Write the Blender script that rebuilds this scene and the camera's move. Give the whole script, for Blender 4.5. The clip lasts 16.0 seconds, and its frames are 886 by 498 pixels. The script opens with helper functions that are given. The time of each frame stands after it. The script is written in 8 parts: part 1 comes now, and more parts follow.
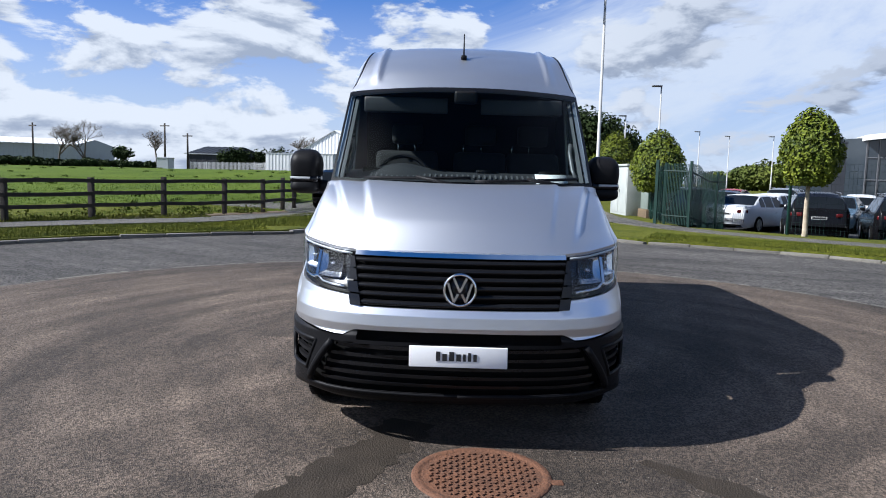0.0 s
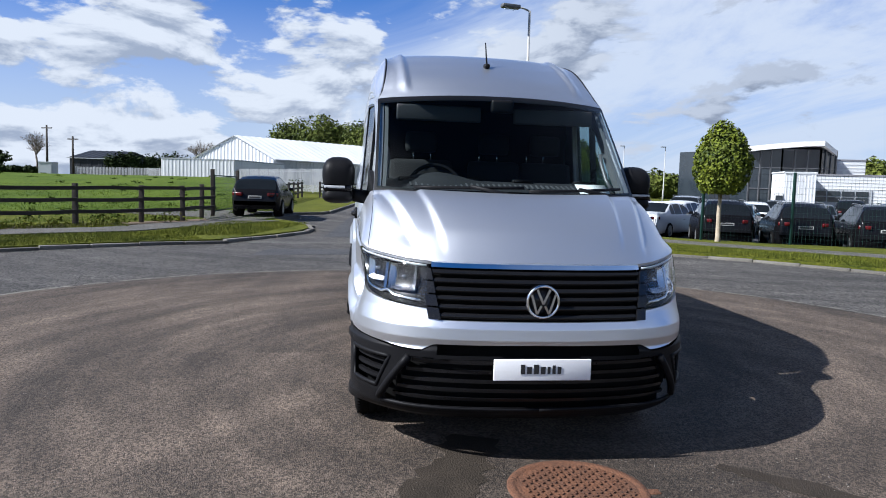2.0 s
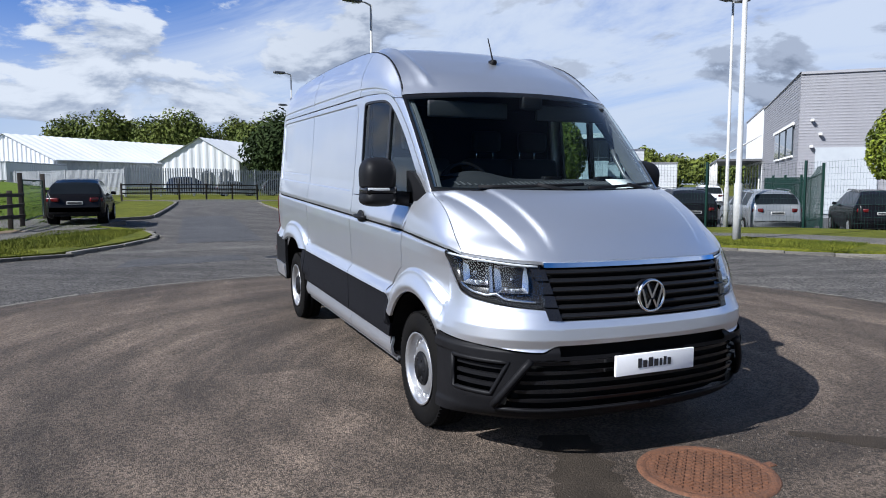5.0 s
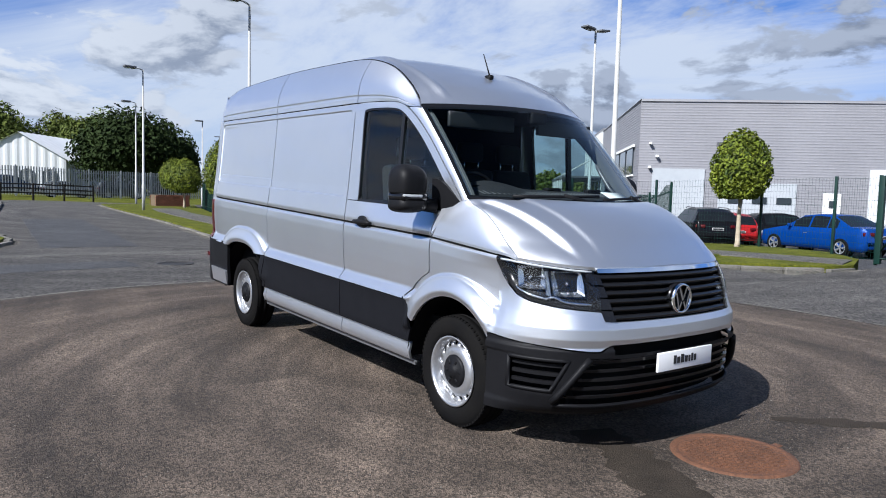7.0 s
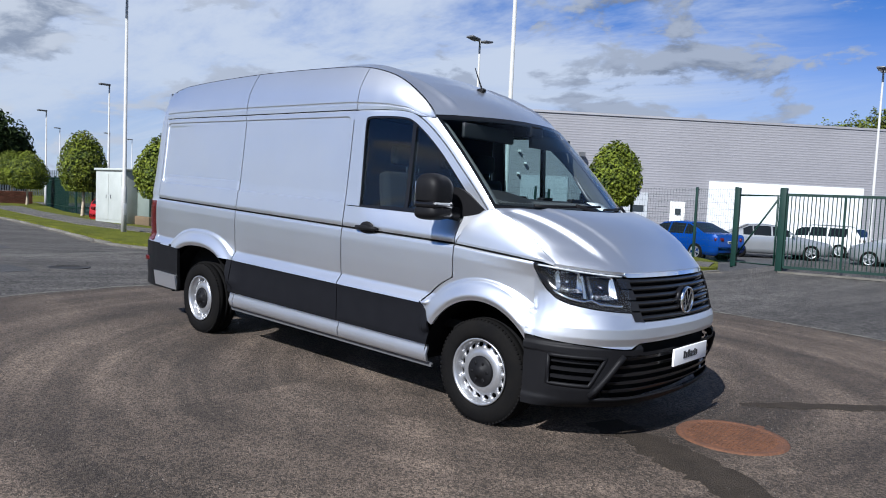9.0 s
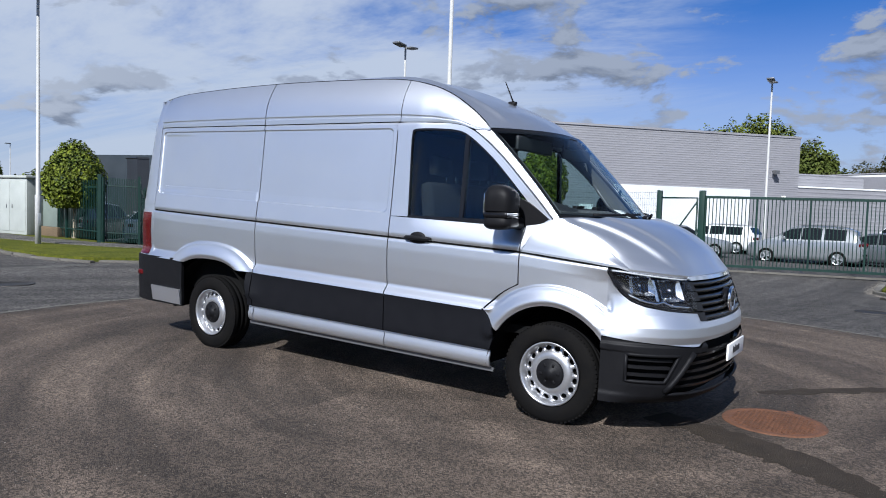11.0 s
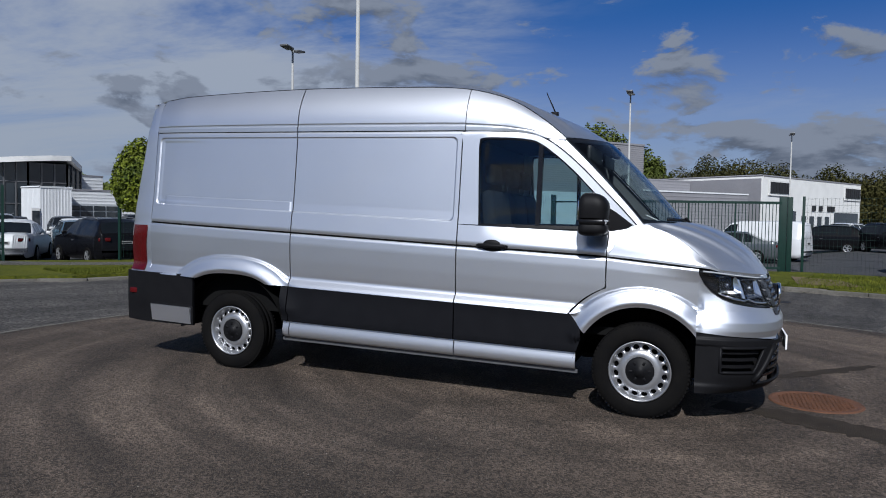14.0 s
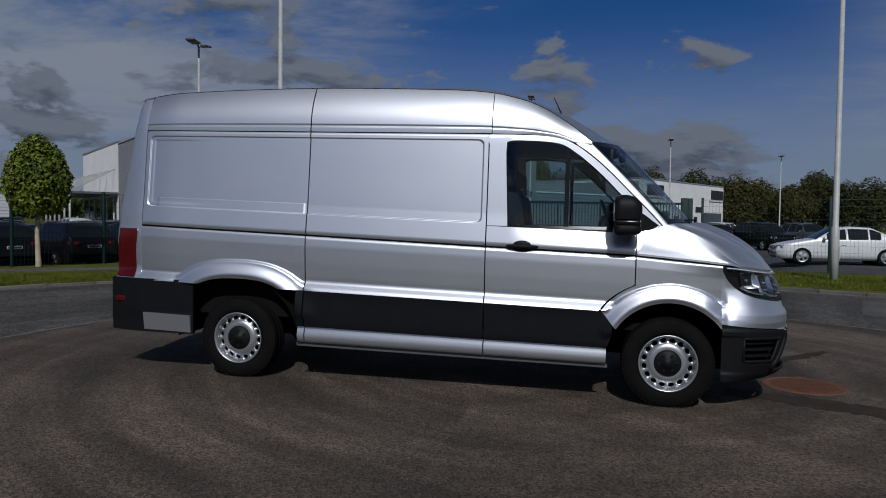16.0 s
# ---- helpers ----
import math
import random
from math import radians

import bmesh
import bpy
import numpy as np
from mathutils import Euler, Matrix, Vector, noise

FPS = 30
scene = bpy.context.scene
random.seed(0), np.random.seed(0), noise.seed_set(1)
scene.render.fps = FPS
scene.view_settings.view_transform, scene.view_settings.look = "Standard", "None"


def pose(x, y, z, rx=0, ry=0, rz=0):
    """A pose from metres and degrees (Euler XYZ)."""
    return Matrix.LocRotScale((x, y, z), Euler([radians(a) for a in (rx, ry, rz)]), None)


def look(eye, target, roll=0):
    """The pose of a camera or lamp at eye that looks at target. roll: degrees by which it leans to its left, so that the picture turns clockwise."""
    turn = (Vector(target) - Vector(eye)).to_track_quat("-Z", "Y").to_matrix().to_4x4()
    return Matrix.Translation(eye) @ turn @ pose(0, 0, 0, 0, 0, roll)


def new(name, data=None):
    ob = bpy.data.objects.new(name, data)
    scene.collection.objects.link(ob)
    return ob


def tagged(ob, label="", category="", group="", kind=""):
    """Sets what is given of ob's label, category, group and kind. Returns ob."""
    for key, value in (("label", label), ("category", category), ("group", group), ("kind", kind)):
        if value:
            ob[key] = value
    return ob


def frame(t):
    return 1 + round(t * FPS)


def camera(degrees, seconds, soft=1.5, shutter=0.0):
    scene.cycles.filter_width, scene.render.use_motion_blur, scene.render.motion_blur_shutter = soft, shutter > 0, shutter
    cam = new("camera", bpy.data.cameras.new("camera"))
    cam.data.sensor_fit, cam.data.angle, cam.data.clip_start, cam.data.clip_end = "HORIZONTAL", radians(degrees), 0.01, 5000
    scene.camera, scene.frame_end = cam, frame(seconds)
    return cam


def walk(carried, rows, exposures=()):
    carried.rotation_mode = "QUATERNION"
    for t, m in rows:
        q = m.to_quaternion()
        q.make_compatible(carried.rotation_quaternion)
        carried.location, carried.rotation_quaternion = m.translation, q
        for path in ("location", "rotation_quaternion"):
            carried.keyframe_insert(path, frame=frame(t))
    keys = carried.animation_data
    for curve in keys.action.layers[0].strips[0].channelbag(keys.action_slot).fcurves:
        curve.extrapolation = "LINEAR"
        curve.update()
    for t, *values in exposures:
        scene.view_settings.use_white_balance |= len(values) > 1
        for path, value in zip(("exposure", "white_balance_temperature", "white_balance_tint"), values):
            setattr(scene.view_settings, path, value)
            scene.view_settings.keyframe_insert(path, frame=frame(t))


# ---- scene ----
cam = camera(64.4, 16.0, soft=1.0)
METRES, EYE, TILT, LEAN, TURN = 9.145, 1.49, 0.0, 0.0, 0.8
ROWS = [
    (0.0, 0.0, 0.0, 0.0, 0.15, -5.82, -1.5),
    (0.5, -0.024, 0.008, -0.0003, -0.81, -5.19, -0.02),
    (1.0, -0.0467, 0.0135, -0.0002, -3.56, -4.98, -0.44),
    (1.5, -0.0748, 0.0114, 0.0, -5.62, -4.79, -0.49),
    (2.0, -0.1046, 0.0165, -0.0009, -8.08, -5.04, -1.7),
    (2.5, -0.1301, 0.0298, 0.0002, -11.01, -5.06, 0.22),
    (3.0, -0.1584, 0.0373, -0.0009, -15.27, -4.87, -1.13),
    (3.5, -0.1866, 0.0425, 0.0004, -17.27, -4.9, -0.1),
    (6.0, -0.3299, 0.1103, -0.0009, -31.59, -4.33, -1.01),
    (6.5, -0.3624, 0.1212, -0.0018, -35.43, -3.77, -1.23),
    (7.0, -0.3893, 0.1349, -0.0025, -36.94, -4.33, -1.56),
    (7.5, -0.4159, 0.1561, -0.0022, -40.76, -3.97, -0.09),
    (8.0, -0.4431, 0.1706, -0.0035, -43.3, -3.85, -0.51),
    (8.5, -0.469, 0.1851, -0.0028, -46.2, -3.87, -1.46),
    (11.0, -0.5846, 0.296, -0.0016, -57.08, -3.16, -1.83),
    (11.5, -0.6057, 0.3197, -0.0016, -59.75, -3.57, 0.17),
    (12.0, -0.6187, 0.3428, -0.0032, -61.06, -3.78, -0.83),
    (12.5, -0.6344, 0.3743, -0.0025, -62.73, -3.38, -1.12),
    (13.0, -0.6505, 0.4051, -0.0041, -66.58, -2.9, -0.97),
    (13.5, -0.6619, 0.4341, -0.0032, -68.52, -2.66, -1.29),
    (14.0, -0.675, 0.4694, -0.0036, -69.74, -2.44, -0.91),
    (14.5, -0.6905, 0.4991, -0.0043, -72.17, -2.2, -1.22),
    (15.0, -0.7013, 0.5269, -0.0028, -74.66, -2.06, -0.42),
    (15.5, -0.7079, 0.5603, -0.0045, -77.01, -1.99, -0.83),
    (16.0, -0.714, 0.5927, -0.0048, -79.28, -2.23, -0.64),
]
EXPOSURE = [(0.0, 1.06, 5820, 10), (3.5, 0.98, 5780, 10), (7.0, 0.95, 5820, 10), (8.5, 0.86, 5800, 10), (11.0, 0.70, 5760, 10), (12.5, 0.42, 5760, 10), (13.5, 0.14, 5780, 10), (14.5, -0.17, 5800, 10), (16.0, -0.76, 5850, 10)]
walk(cam, [(t, pose(-0.045, -4.69, EYE, TILT, LEAN, TURN) @ pose(METRES * x, METRES * y, METRES * z, 90 + pitch, roll, yaw))
           for t, x, y, z, yaw, pitch, roll in ROWS], EXPOSURE)

# ---- light: low spring sun over broken cloud ----
SUN_TRAVEL = Vector((1.15, 0.23, -1.0)).normalized()
sun_elev = math.asin(-SUN_TRAVEL.z)
sun_data = bpy.data.lights.new("sun", "SUN")
sun_data.energy, sun_data.angle, sun_data.color = 5.0, radians(0.53), (1.0, 0.95, 0.88)
sun = new("sun", sun_data)
sun.matrix_world = look((-30, -6, 25), Vector((-30, -6, 25)) + SUN_TRAVEL)

world = bpy.data.worlds.new("sky")
scene.world = world
world.use_nodes = True


def build_sky(strength=0.034):
    nt = world.node_tree
    nt.nodes.clear()
    n, l = nt.nodes, nt.links
    out, bg = n.new("ShaderNodeOutputWorld"), n.new("ShaderNodeBackground")
    sky = n.new("ShaderNodeTexSky")
    sky.sky_type, sky.sun_disc = "NISHITA", False
    sky.sun_elevation = sun_elev
    sky.sun_rotation = math.atan2(-SUN_TRAVEL.x, -SUN_TRAVEL.y)
    sky.air_density, sky.dust_density, sky.ozone_density = 1.0, 0.6, 2.0
    co = n.new("ShaderNodeTexCoord")
    sep = n.new("ShaderNodeSeparateXYZ")
    l.new(co.outputs["Generated"], sep.inputs[0])

    def math_node(op, a, b=None, c=None):
        m = n.new("ShaderNodeMath")
        m.operation = op
        for i, v in enumerate((a, b, c)):
            if v is None:
                continue
            if isinstance(v, (int, float)):
                m.inputs[i].default_value = v
            else:
                l.new(v, m.inputs[i])
        return m.outputs[0]

    # clouds lie on a flat layer, so that they crowd towards the horizon
    up = math_node("MAXIMUM", math_node("ADD", sep.outputs[2], 0.10), 0.02)
    com = n.new("ShaderNodeCombineXYZ")
    l.new(math_node("DIVIDE", sep.outputs[0], up), com.inputs[0])
    l.new(math_node("DIVIDE", sep.outputs[1], up), com.inputs[1])

    def cloud(scale, shift, detail, rough, warp):
        mp = n.new("ShaderNodeMapping")
        mp.inputs["Location"].default_value = shift
        mp.inputs["Scale"].default_value = scale
        l.new(com.outputs[0], mp.inputs[0])
        t = n.new("ShaderNodeTexNoise")
        t.inputs["Scale"].default_value = 1.0
        t.inputs["Detail"].default_value = detail
        t.inputs["Roughness"].default_value = rough
        t.inputs["Distortion"].default_value = warp
        l.new(mp.outputs[0], t.inputs["Vector"])
        return t.outputs["Fac"]

    def smooth(v, a, b):
        m = n.new("ShaderNodeMapRange")
        m.interpolation_type = "SMOOTHSTEP"
        l.new(v, m.inputs[0])
        m.inputs[1].default_value, m.inputs[2].default_value = a, b
        return m.outputs[0]

    def mix(f, a, b):
        m = n.new("ShaderNodeMix")
        m.data_type = "RGBA"
        if isinstance(f, (int, float)):
            m.inputs[0].default_value = f
        else:
            l.new(f, m.inputs[0])
        for i, v in ((6, a), (7, b)):
            if isinstance(v, tuple):
                m.inputs[i].default_value = (*v, 1)
            else:
                l.new(v, m.inputs[i])
        return m.outputs[2]

    def puffs(scale, shift, detail, rough):
        mp = n.new("ShaderNodeMapping")
        mp.inputs["Location"].default_value = shift
        mp.inputs["Scale"].default_value = scale
        l.new(co.outputs["Generated"], mp.inputs[0])
        t = n.new("ShaderNodeTexNoise")
        t.inputs["Scale"].default_value = 1.0
        t.inputs["Detail"].default_value = detail
        t.inputs["Roughness"].default_value = rough
        t.inputs["Distortion"].default_value = 0.25
        l.new(mp.outputs[0], t.inputs["Vector"])
        return t.outputs["Fac"]

    east = smooth(sep.outputs[0], -0.05, 0.75)
    north_east = math_node("MULTIPLY", smooth(sep.outputs[0], 0.0, 0.6), math_node("SUBTRACT", 1.0, math_node("MULTIPLY", smooth(sep.outputs[0], 0.80, 0.99), 1.25)))
    low = smooth(sep.outputs[2], 0.30, 0.02)
    high = smooth(sep.outputs[2], 0.10, 0.42)
    tint = n.new("ShaderNodeMix")
    tint.data_type, tint.blend_type = "RGBA", "MULTIPLY"
    tint.inputs[0].default_value = 1.0
    l.new(sky.outputs[0], tint.inputs[6])
    tint.inputs[7].default_value = (0.42, 0.92, 1.85, 1)
    blue = mix(math_node("MULTIPLY", high, 0.85), tint.outputs[2], (0.66, 2.95, 8.0))
    # the sky deepens overhead
    blue = mix(smooth(sep.outputs[2], 0.32, 0.78), blue, (0.20, 0.80, 2.4))
    # drawn-out veils of high cloud
    thin = cloud((0.50, 0.22, 1), (3.1, 1.2, 0), 7, 0.66, 0.9)
    thin2 = cloud((0.20, 0.12, 1), (0.4, 5.2, 0), 3, 0.5, 0.3)
    clear = math_node("SUBTRACT", 1.0, math_node("MULTIPLY", smooth(sep.outputs[2], 0.30, 0.52), 0.8))
    streak = math_node("MULTIPLY", math_node("MULTIPLY", clear, smooth(math_node("ADD", thin, math_node("MULTIPLY", north_east, 0.10)), 0.38, 0.66)), smooth(math_node("ADD", thin2, math_node("MULTIPLY", north_east, 0.36)), 0.40, 0.59))
    veil = mix(math_node("MULTIPLY", streak, 0.94), blue, (10.6, 11.2, 12.2))
    veil = mix(math_node("MULTIPLY", low, 0.80), veil, (9.4, 10.3, 11.6))
    # heaped clouds: crisp sunlit heads on grey flat feet
    size = (6.4, 6.4, 16.0)
    puff = puffs(size, (1.7, 0.35, 0.0), 12, 0.58)
    above = puffs(size, (1.7, 0.35, 0.30), 6, 0.55)
    wide = puffs((1.6, 1.6, 3.2), (4.2, 1.1, 0.4), 2, 0.5)
    bank = math_node("MULTIPLY", smooth(sep.outputs[2], 0.34, 0.06), math_node("SUBTRACT", 0.115, math_node("MULTIPLY", east, 0.028)))
    cover = math_node("ADD", puff, math_node("ADD", bank, math_node("MULTIPLY", math_node("SUBTRACT", wide, 0.5), 0.30)))
    cover = math_node("SUBTRACT", cover, math_node("MULTIPLY", smooth(sep.outputs[2], 0.22, 0.50), 0.13))
    shade = smooth(math_node("SUBTRACT", above, puff), -0.06, 0.12)
    lit = mix(shade, (11.8, 12.1, 12.5), (5.6, 6.3, 7.6))
    grey = mix(shade, (6.6, 7.2, 8.4), (3.1, 3.6, 4.6))
    final = mix(smooth(cover, 0.555, 0.630), veil, mix(east, lit, grey))
    # bright haze round the sun
    toward = n.new("ShaderNodeVectorMath")
    toward.operation = "DOT_PRODUCT"
    l.new(co.outputs["Generated"], toward.inputs[0])
    toward.inputs[1].default_value = -SUN_TRAVEL
    final = mix(math_node("MULTIPLY", smooth(toward.outputs["Value"], 0.86, 1.0), 0.85), final, (30.0, 29.0, 27.5))
    l.new(final, bg.inputs["Color"])
    bg.inputs["Strength"].default_value = strength
    l.new(bg.outputs[0], out.inputs["Surface"])


build_sky()


# ---- materials ----
def material(name, c1, c2=None, rough=0.6, metal=0.0, scale=6.0, fine=90.0, fine_mix=0.35, bump=0.0, bump_scale=120.0,
             coat=0.0, spec=0.5, space="Object", rough_var=0.08, per_object=0.0, per_island=0.0):
    m = bpy.data.materials.new(name)
    m.use_nodes = True
    nt = m.node_tree
    n, l = nt.nodes, nt.links
    b = n["Principled BSDF"]
    c2 = c2 or tuple(v * 0.8 for v in c1)
    co = n.new("ShaderNodeTexCoord") if space == "Object" else n.new("ShaderNodeNewGeometry")
    vec = co.outputs["Object"] if space == "Object" else co.outputs["Position"]
    big, small = n.new("ShaderNodeTexNoise"), n.new("ShaderNodeTexNoise")
    for t, s, d in ((big, scale, 5), (small, fine, 3)):
        t.inputs["Scale"].default_value, t.inputs["Detail"].default_value = s, d
        l.new(vec, t.inputs["Vector"])
    mixer = n.new("ShaderNodeMix")
    mixer.inputs["Factor"].default_value = fine_mix
    l.new(big.outputs["Fac"], mixer.inputs[2])
    l.new(small.outputs["Fac"], mixer.inputs[3])
    rng = n.new("ShaderNodeMapRange")
    rng.inputs[1].default_value, rng.inputs[2].default_value = 0.34, 0.66
    l.new(mixer.outputs[0], rng.inputs[0])
    col = n.new("ShaderNodeMix")
    col.data_type = "RGBA"
    l.new(rng.outputs[0], col.inputs[0])
    col.inputs[6].default_value, col.inputs[7].default_value = (*c1, 1), (*c2, 1)
    last = col.outputs[2]
    for amount, node, socket in ((per_object, "ShaderNodeObjectInfo", "Random"), (per_island, "ShaderNodeNewGeometry", "Random Per Island")):
        if amount:
            info = n.new(node)
            mr = n.new("ShaderNodeMapRange")
            mr.inputs[3].default_value, mr.inputs[4].default_value = 1 - amount, 1 + amount
            l.new(info.outputs[socket], mr.inputs[0])
            hsv = n.new("ShaderNodeHueSaturation")
            l.new(mr.outputs[0], hsv.inputs["Value"])
            l.new(last, hsv.inputs["Color"])
            last = hsv.outputs[0]
    l.new(last, b.inputs["Base Color"])
    b.inputs["Metallic"].default_value = metal
    b.inputs["Specular IOR Level"].default_value = spec
    rr = n.new("ShaderNodeMapRange")
    rr.inputs[3].default_value, rr.inputs[4].default_value = max(0.02, rough - rough_var), min(1, rough + rough_var)
    l.new(small.outputs["Fac"], rr.inputs[0])
    l.new(rr.outputs[0], b.inputs["Roughness"])
    b.inputs["Coat Weight"].default_value = coat
    b.inputs["Coat Roughness"].default_value = 0.03
    if bump:
        t = n.new("ShaderNodeTexNoise")
        t.inputs["Scale"].default_value, t.inputs["Detail"].default_value = bump_scale, 3
        l.new(vec, t.inputs["Vector"])
        bp = n.new("ShaderNodeBump")
        bp.inputs["Strength"].default_value, bp.inputs["Distance"].default_value = bump, 0.02
        l.new(t.outputs["Fac"], bp.inputs["Height"])
        l.new(bp.outputs[0], b.inputs["Normal"])
    return m


def glass_material(name, tint, base=0.04):
    """Thin clear pane: tinted through, with a gloss that grows at grazing angles."""
    m = bpy.data.materials.new(name)
    m.use_nodes = True
    nt = m.node_tree
    n, l = nt.nodes, nt.links
    n.remove(n["Principled BSDF"])
    tr, gl, mx, lw = (n.new("ShaderNode" + k) for k in ("BsdfTransparent", "BsdfGlossy", "MixShader", "LayerWeight"))
    tr.inputs[0].default_value = (*tint, 1)
    gl.inputs["Roughness"].default_value = 0.01
    lw.inputs["Blend"].default_value = 0.5
    pw, ad = n.new("ShaderNodeMath"), n.new("ShaderNodeMath")
    pw.operation, ad.operation = "POWER", "MULTIPLY_ADD"
    l.new(lw.outputs["Facing"], pw.inputs[0])
    pw.inputs[1].default_value = 5.0
    l.new(pw.outputs[0], ad.inputs[0])
    ad.inputs[1].default_value, ad.inputs[2].default_value = 1.0 - base, base
    l.new(ad.outputs[0], mx.inputs[0])
    l.new(tr.outputs[0], mx.inputs[1])
    l.new(gl.outputs[0], mx.inputs[2])
    l.new(mx.outputs[0], n["Material Output"].inputs[0])
    return m


def asphalt(name, c1, c2, scrub=0.0, centre=(0, 0), stones=82, contrast=0.55):
    """Rolled stone in bitumen; scrub adds the dark curved tyre marks of a turning place."""
    m = material(name, c1, c2, rough=0.80, scale=0.45, fine=150, fine_mix=0.5, bump=0.85, bump_scale=120, space="Position", spec=0.3)
    nt = m.node_tree
    n, l = nt.nodes, nt.links
    b = n["Principled BSDF"]
    last = b.inputs["Base Color"].links[0].from_socket
    geo = n.new("ShaderNodeNewGeometry")

    def value(col, fac):
        h = n.new("ShaderNodeHueSaturation")
        l.new(fac, h.inputs["Value"])
        l.new(col, h.inputs["Color"])
        return h.outputs[0]

    def ramp(v, a0, a1, lo, hi):
        r = n.new("ShaderNodeMapRange")
        r.interpolation_type = "SMOOTHSTEP"
        r.inputs[1].default_value, r.inputs[2].default_value = a0, a1
        r.inputs[3].default_value, r.inputs[4].default_value = lo, hi
        l.new(v, r.inputs[0])
        return r.outputs[0]

    def math_two(op, v, k):
        r = n.new("ShaderNodeMath")
        r.operation = op
        l.new(v, r.inputs[0])
        if isinstance(k, (int, float)):
            r.inputs[1].default_value = k
        else:
            l.new(k, r.inputs[1])
        return r.outputs[0]

    # single stones, paler and darker than the bitumen
    vor = n.new("ShaderNodeTexVoronoi")
    vor.inputs["Scale"].default_value = stones
    l.new(geo.outputs["Position"], vor.inputs["Vector"])
    bw = n.new("ShaderNodeRGBToBW")
    l.new(vor.outputs["Color"], bw.inputs[0])
    last = value(last, ramp(bw.outputs[0], 0.15, 0.9, 1.0 - contrast, 1.0 + 1.25 * contrast))
    # wide wear: polished lanes and dusty places
    wear = n.new("ShaderNodeTexNoise")
    wear.inputs["Scale"].default_value, wear.inputs["Detail"].default_value, wear.inputs["Roughness"].default_value = 1.7, 6, 0.62
    l.new(geo.outputs["Position"], wear.inputs["Vector"])
    last = value(last, ramp(wear.outputs["Fac"], 0.32, 0.70, 0.84, 1.14))
    if scrub:
        # arcs round two turning centres, broad bands and fine streaks
        for k, (cx, cy, rk, amount) in enumerate(((centre[0] + 0.4, centre[1] + 0.5, 1.25, scrub), (centre[0] + 0.9, centre[1] - 0.4, 5.0, scrub * 0.55), (centre[0] - 11.0, centre[1] + 6.0, 1.7, scrub * 0.6))):
            sub = n.new("ShaderNodeVectorMath")
            sub.operation = "SUBTRACT"
            l.new(geo.outputs["Position"], sub.inputs[0])
            sub.inputs[1].default_value = (cx, cy, 0)
            ln = n.new("ShaderNodeVectorMath")
            ln.operation = "LENGTH"
            l.new(sub.outputs[0], ln.inputs[0])
            sep = n.new("ShaderNodeSeparateXYZ")
            l.new(sub.outputs[0], sep.inputs[0])
            com = n.new("ShaderNodeCombineXYZ")
            l.new(math_two("MULTIPLY", ln.outputs["Value"], rk), com.inputs[0])
            l.new(math_two("MULTIPLY", math_two("ARCTAN2", sep.outputs[1], sep.outputs[0]), 0.75), com.inputs[1])
            com.inputs[2].default_value = 3.7 * k
            t = n.new("ShaderNodeTexNoise")
            t.inputs["Scale"].default_value, t.inputs["Detail"].default_value, t.inputs["Roughness"].default_value = 1.0, 5, 0.55
            l.new(com.outputs[0], t.inputs["Vector"])
            last = value(last, ramp(t.outputs["Fac"], 0.38, 0.62, 1.0 - amount, 1.04 + 0.25 * amount))
    l.new(last, b.inputs["Base Color"])
    return m


ASPHALT_ROAD = asphalt("asphalt_road", (0.088, 0.081, 0.074), (0.053, 0.049, 0.045), 0.25, (14.0, 30.0), 40, 0.62)
ASPHALT_DISC = asphalt("asphalt_disc", (0.118, 0.090, 0.068), (0.072, 0.055, 0.042), 0.36, (-0.1, 1.0))
ASPHALT_DARK = asphalt("asphalt_dark", (0.06, 0.06, 0.0624), (0.044, 0.044, 0.0464))
FOOTWAY = asphalt("footway_macadam", (0.1088, 0.102, 0.0918), (0.0748, 0.0714, 0.0646))
WET = material("damp_stain", (0.022, 0.018, 0.014), (0.044, 0.035, 0.027), rough=0.8, scale=5, fine=70, fine_mix=0.5, bump=0.6, bump_scale=95, space="Position", spec=0.12)
KERB = material("kerb_concrete", (0.160, 0.150, 0.130), (0.065, 0.060, 0.050), rough=0.9, scale=3, fine=40, bump=0.5, bump_scale=60, per_object=0.3)
# the dark second tone paints in shading between grass tufts
GRASS = material("mown_grass", (0.118, 0.122, 0.014), (0.030, 0.041, 0.006), rough=0.9, scale=1.3, fine=16, fine_mix=0.6, bump=1.0, bump_scale=45, space="Position", spec=0.1)
BLADES = material("grass_blades", (0.112, 0.120, 0.014), (0.042, 0.056, 0.008), rough=0.8, scale=0.8, fine=5, space="Position", spec=0.1, per_island=0.45)
FIELD = material("meadow_grass", (0.088, 0.122, 0.011), (0.030, 0.055, 0.005), rough=0.9, scale=0.25, fine=4.5, fine_mix=0.6, bump=1.0, bump_scale=9, space="Position", spec=0.1)
SOIL = material("bare_soil", (0.14, 0.098, 0.056), (0.084, 0.0595, 0.035), rough=0.95, scale=1.5, fine=25, bump=0.7, bump_scale=30, space="Position")
PAINT = material("silver_paint", (0.67, 0.69, 0.735), (0.64, 0.66, 0.705), rough=0.41, metal=0.94, scale=2, fine=900, coat=0.6, rough_var=0.03)
PLASTIC = material("black_plastic", (0.008, 0.008, 0.009), (0.006, 0.006, 0.007), rough=0.50, spec=0.11, scale=10, fine=300, bump=0.08, bump_scale=500)
TRIM_GREY = material("grey_cab_trim", (0.09, 0.095, 0.10), (0.07, 0.075, 0.08), rough=0.7)
REFLECTOR = material("lamp_reflector", (0.66, 0.67, 0.69), (0.55, 0.56, 0.58), rough=0.22, metal=1.0)
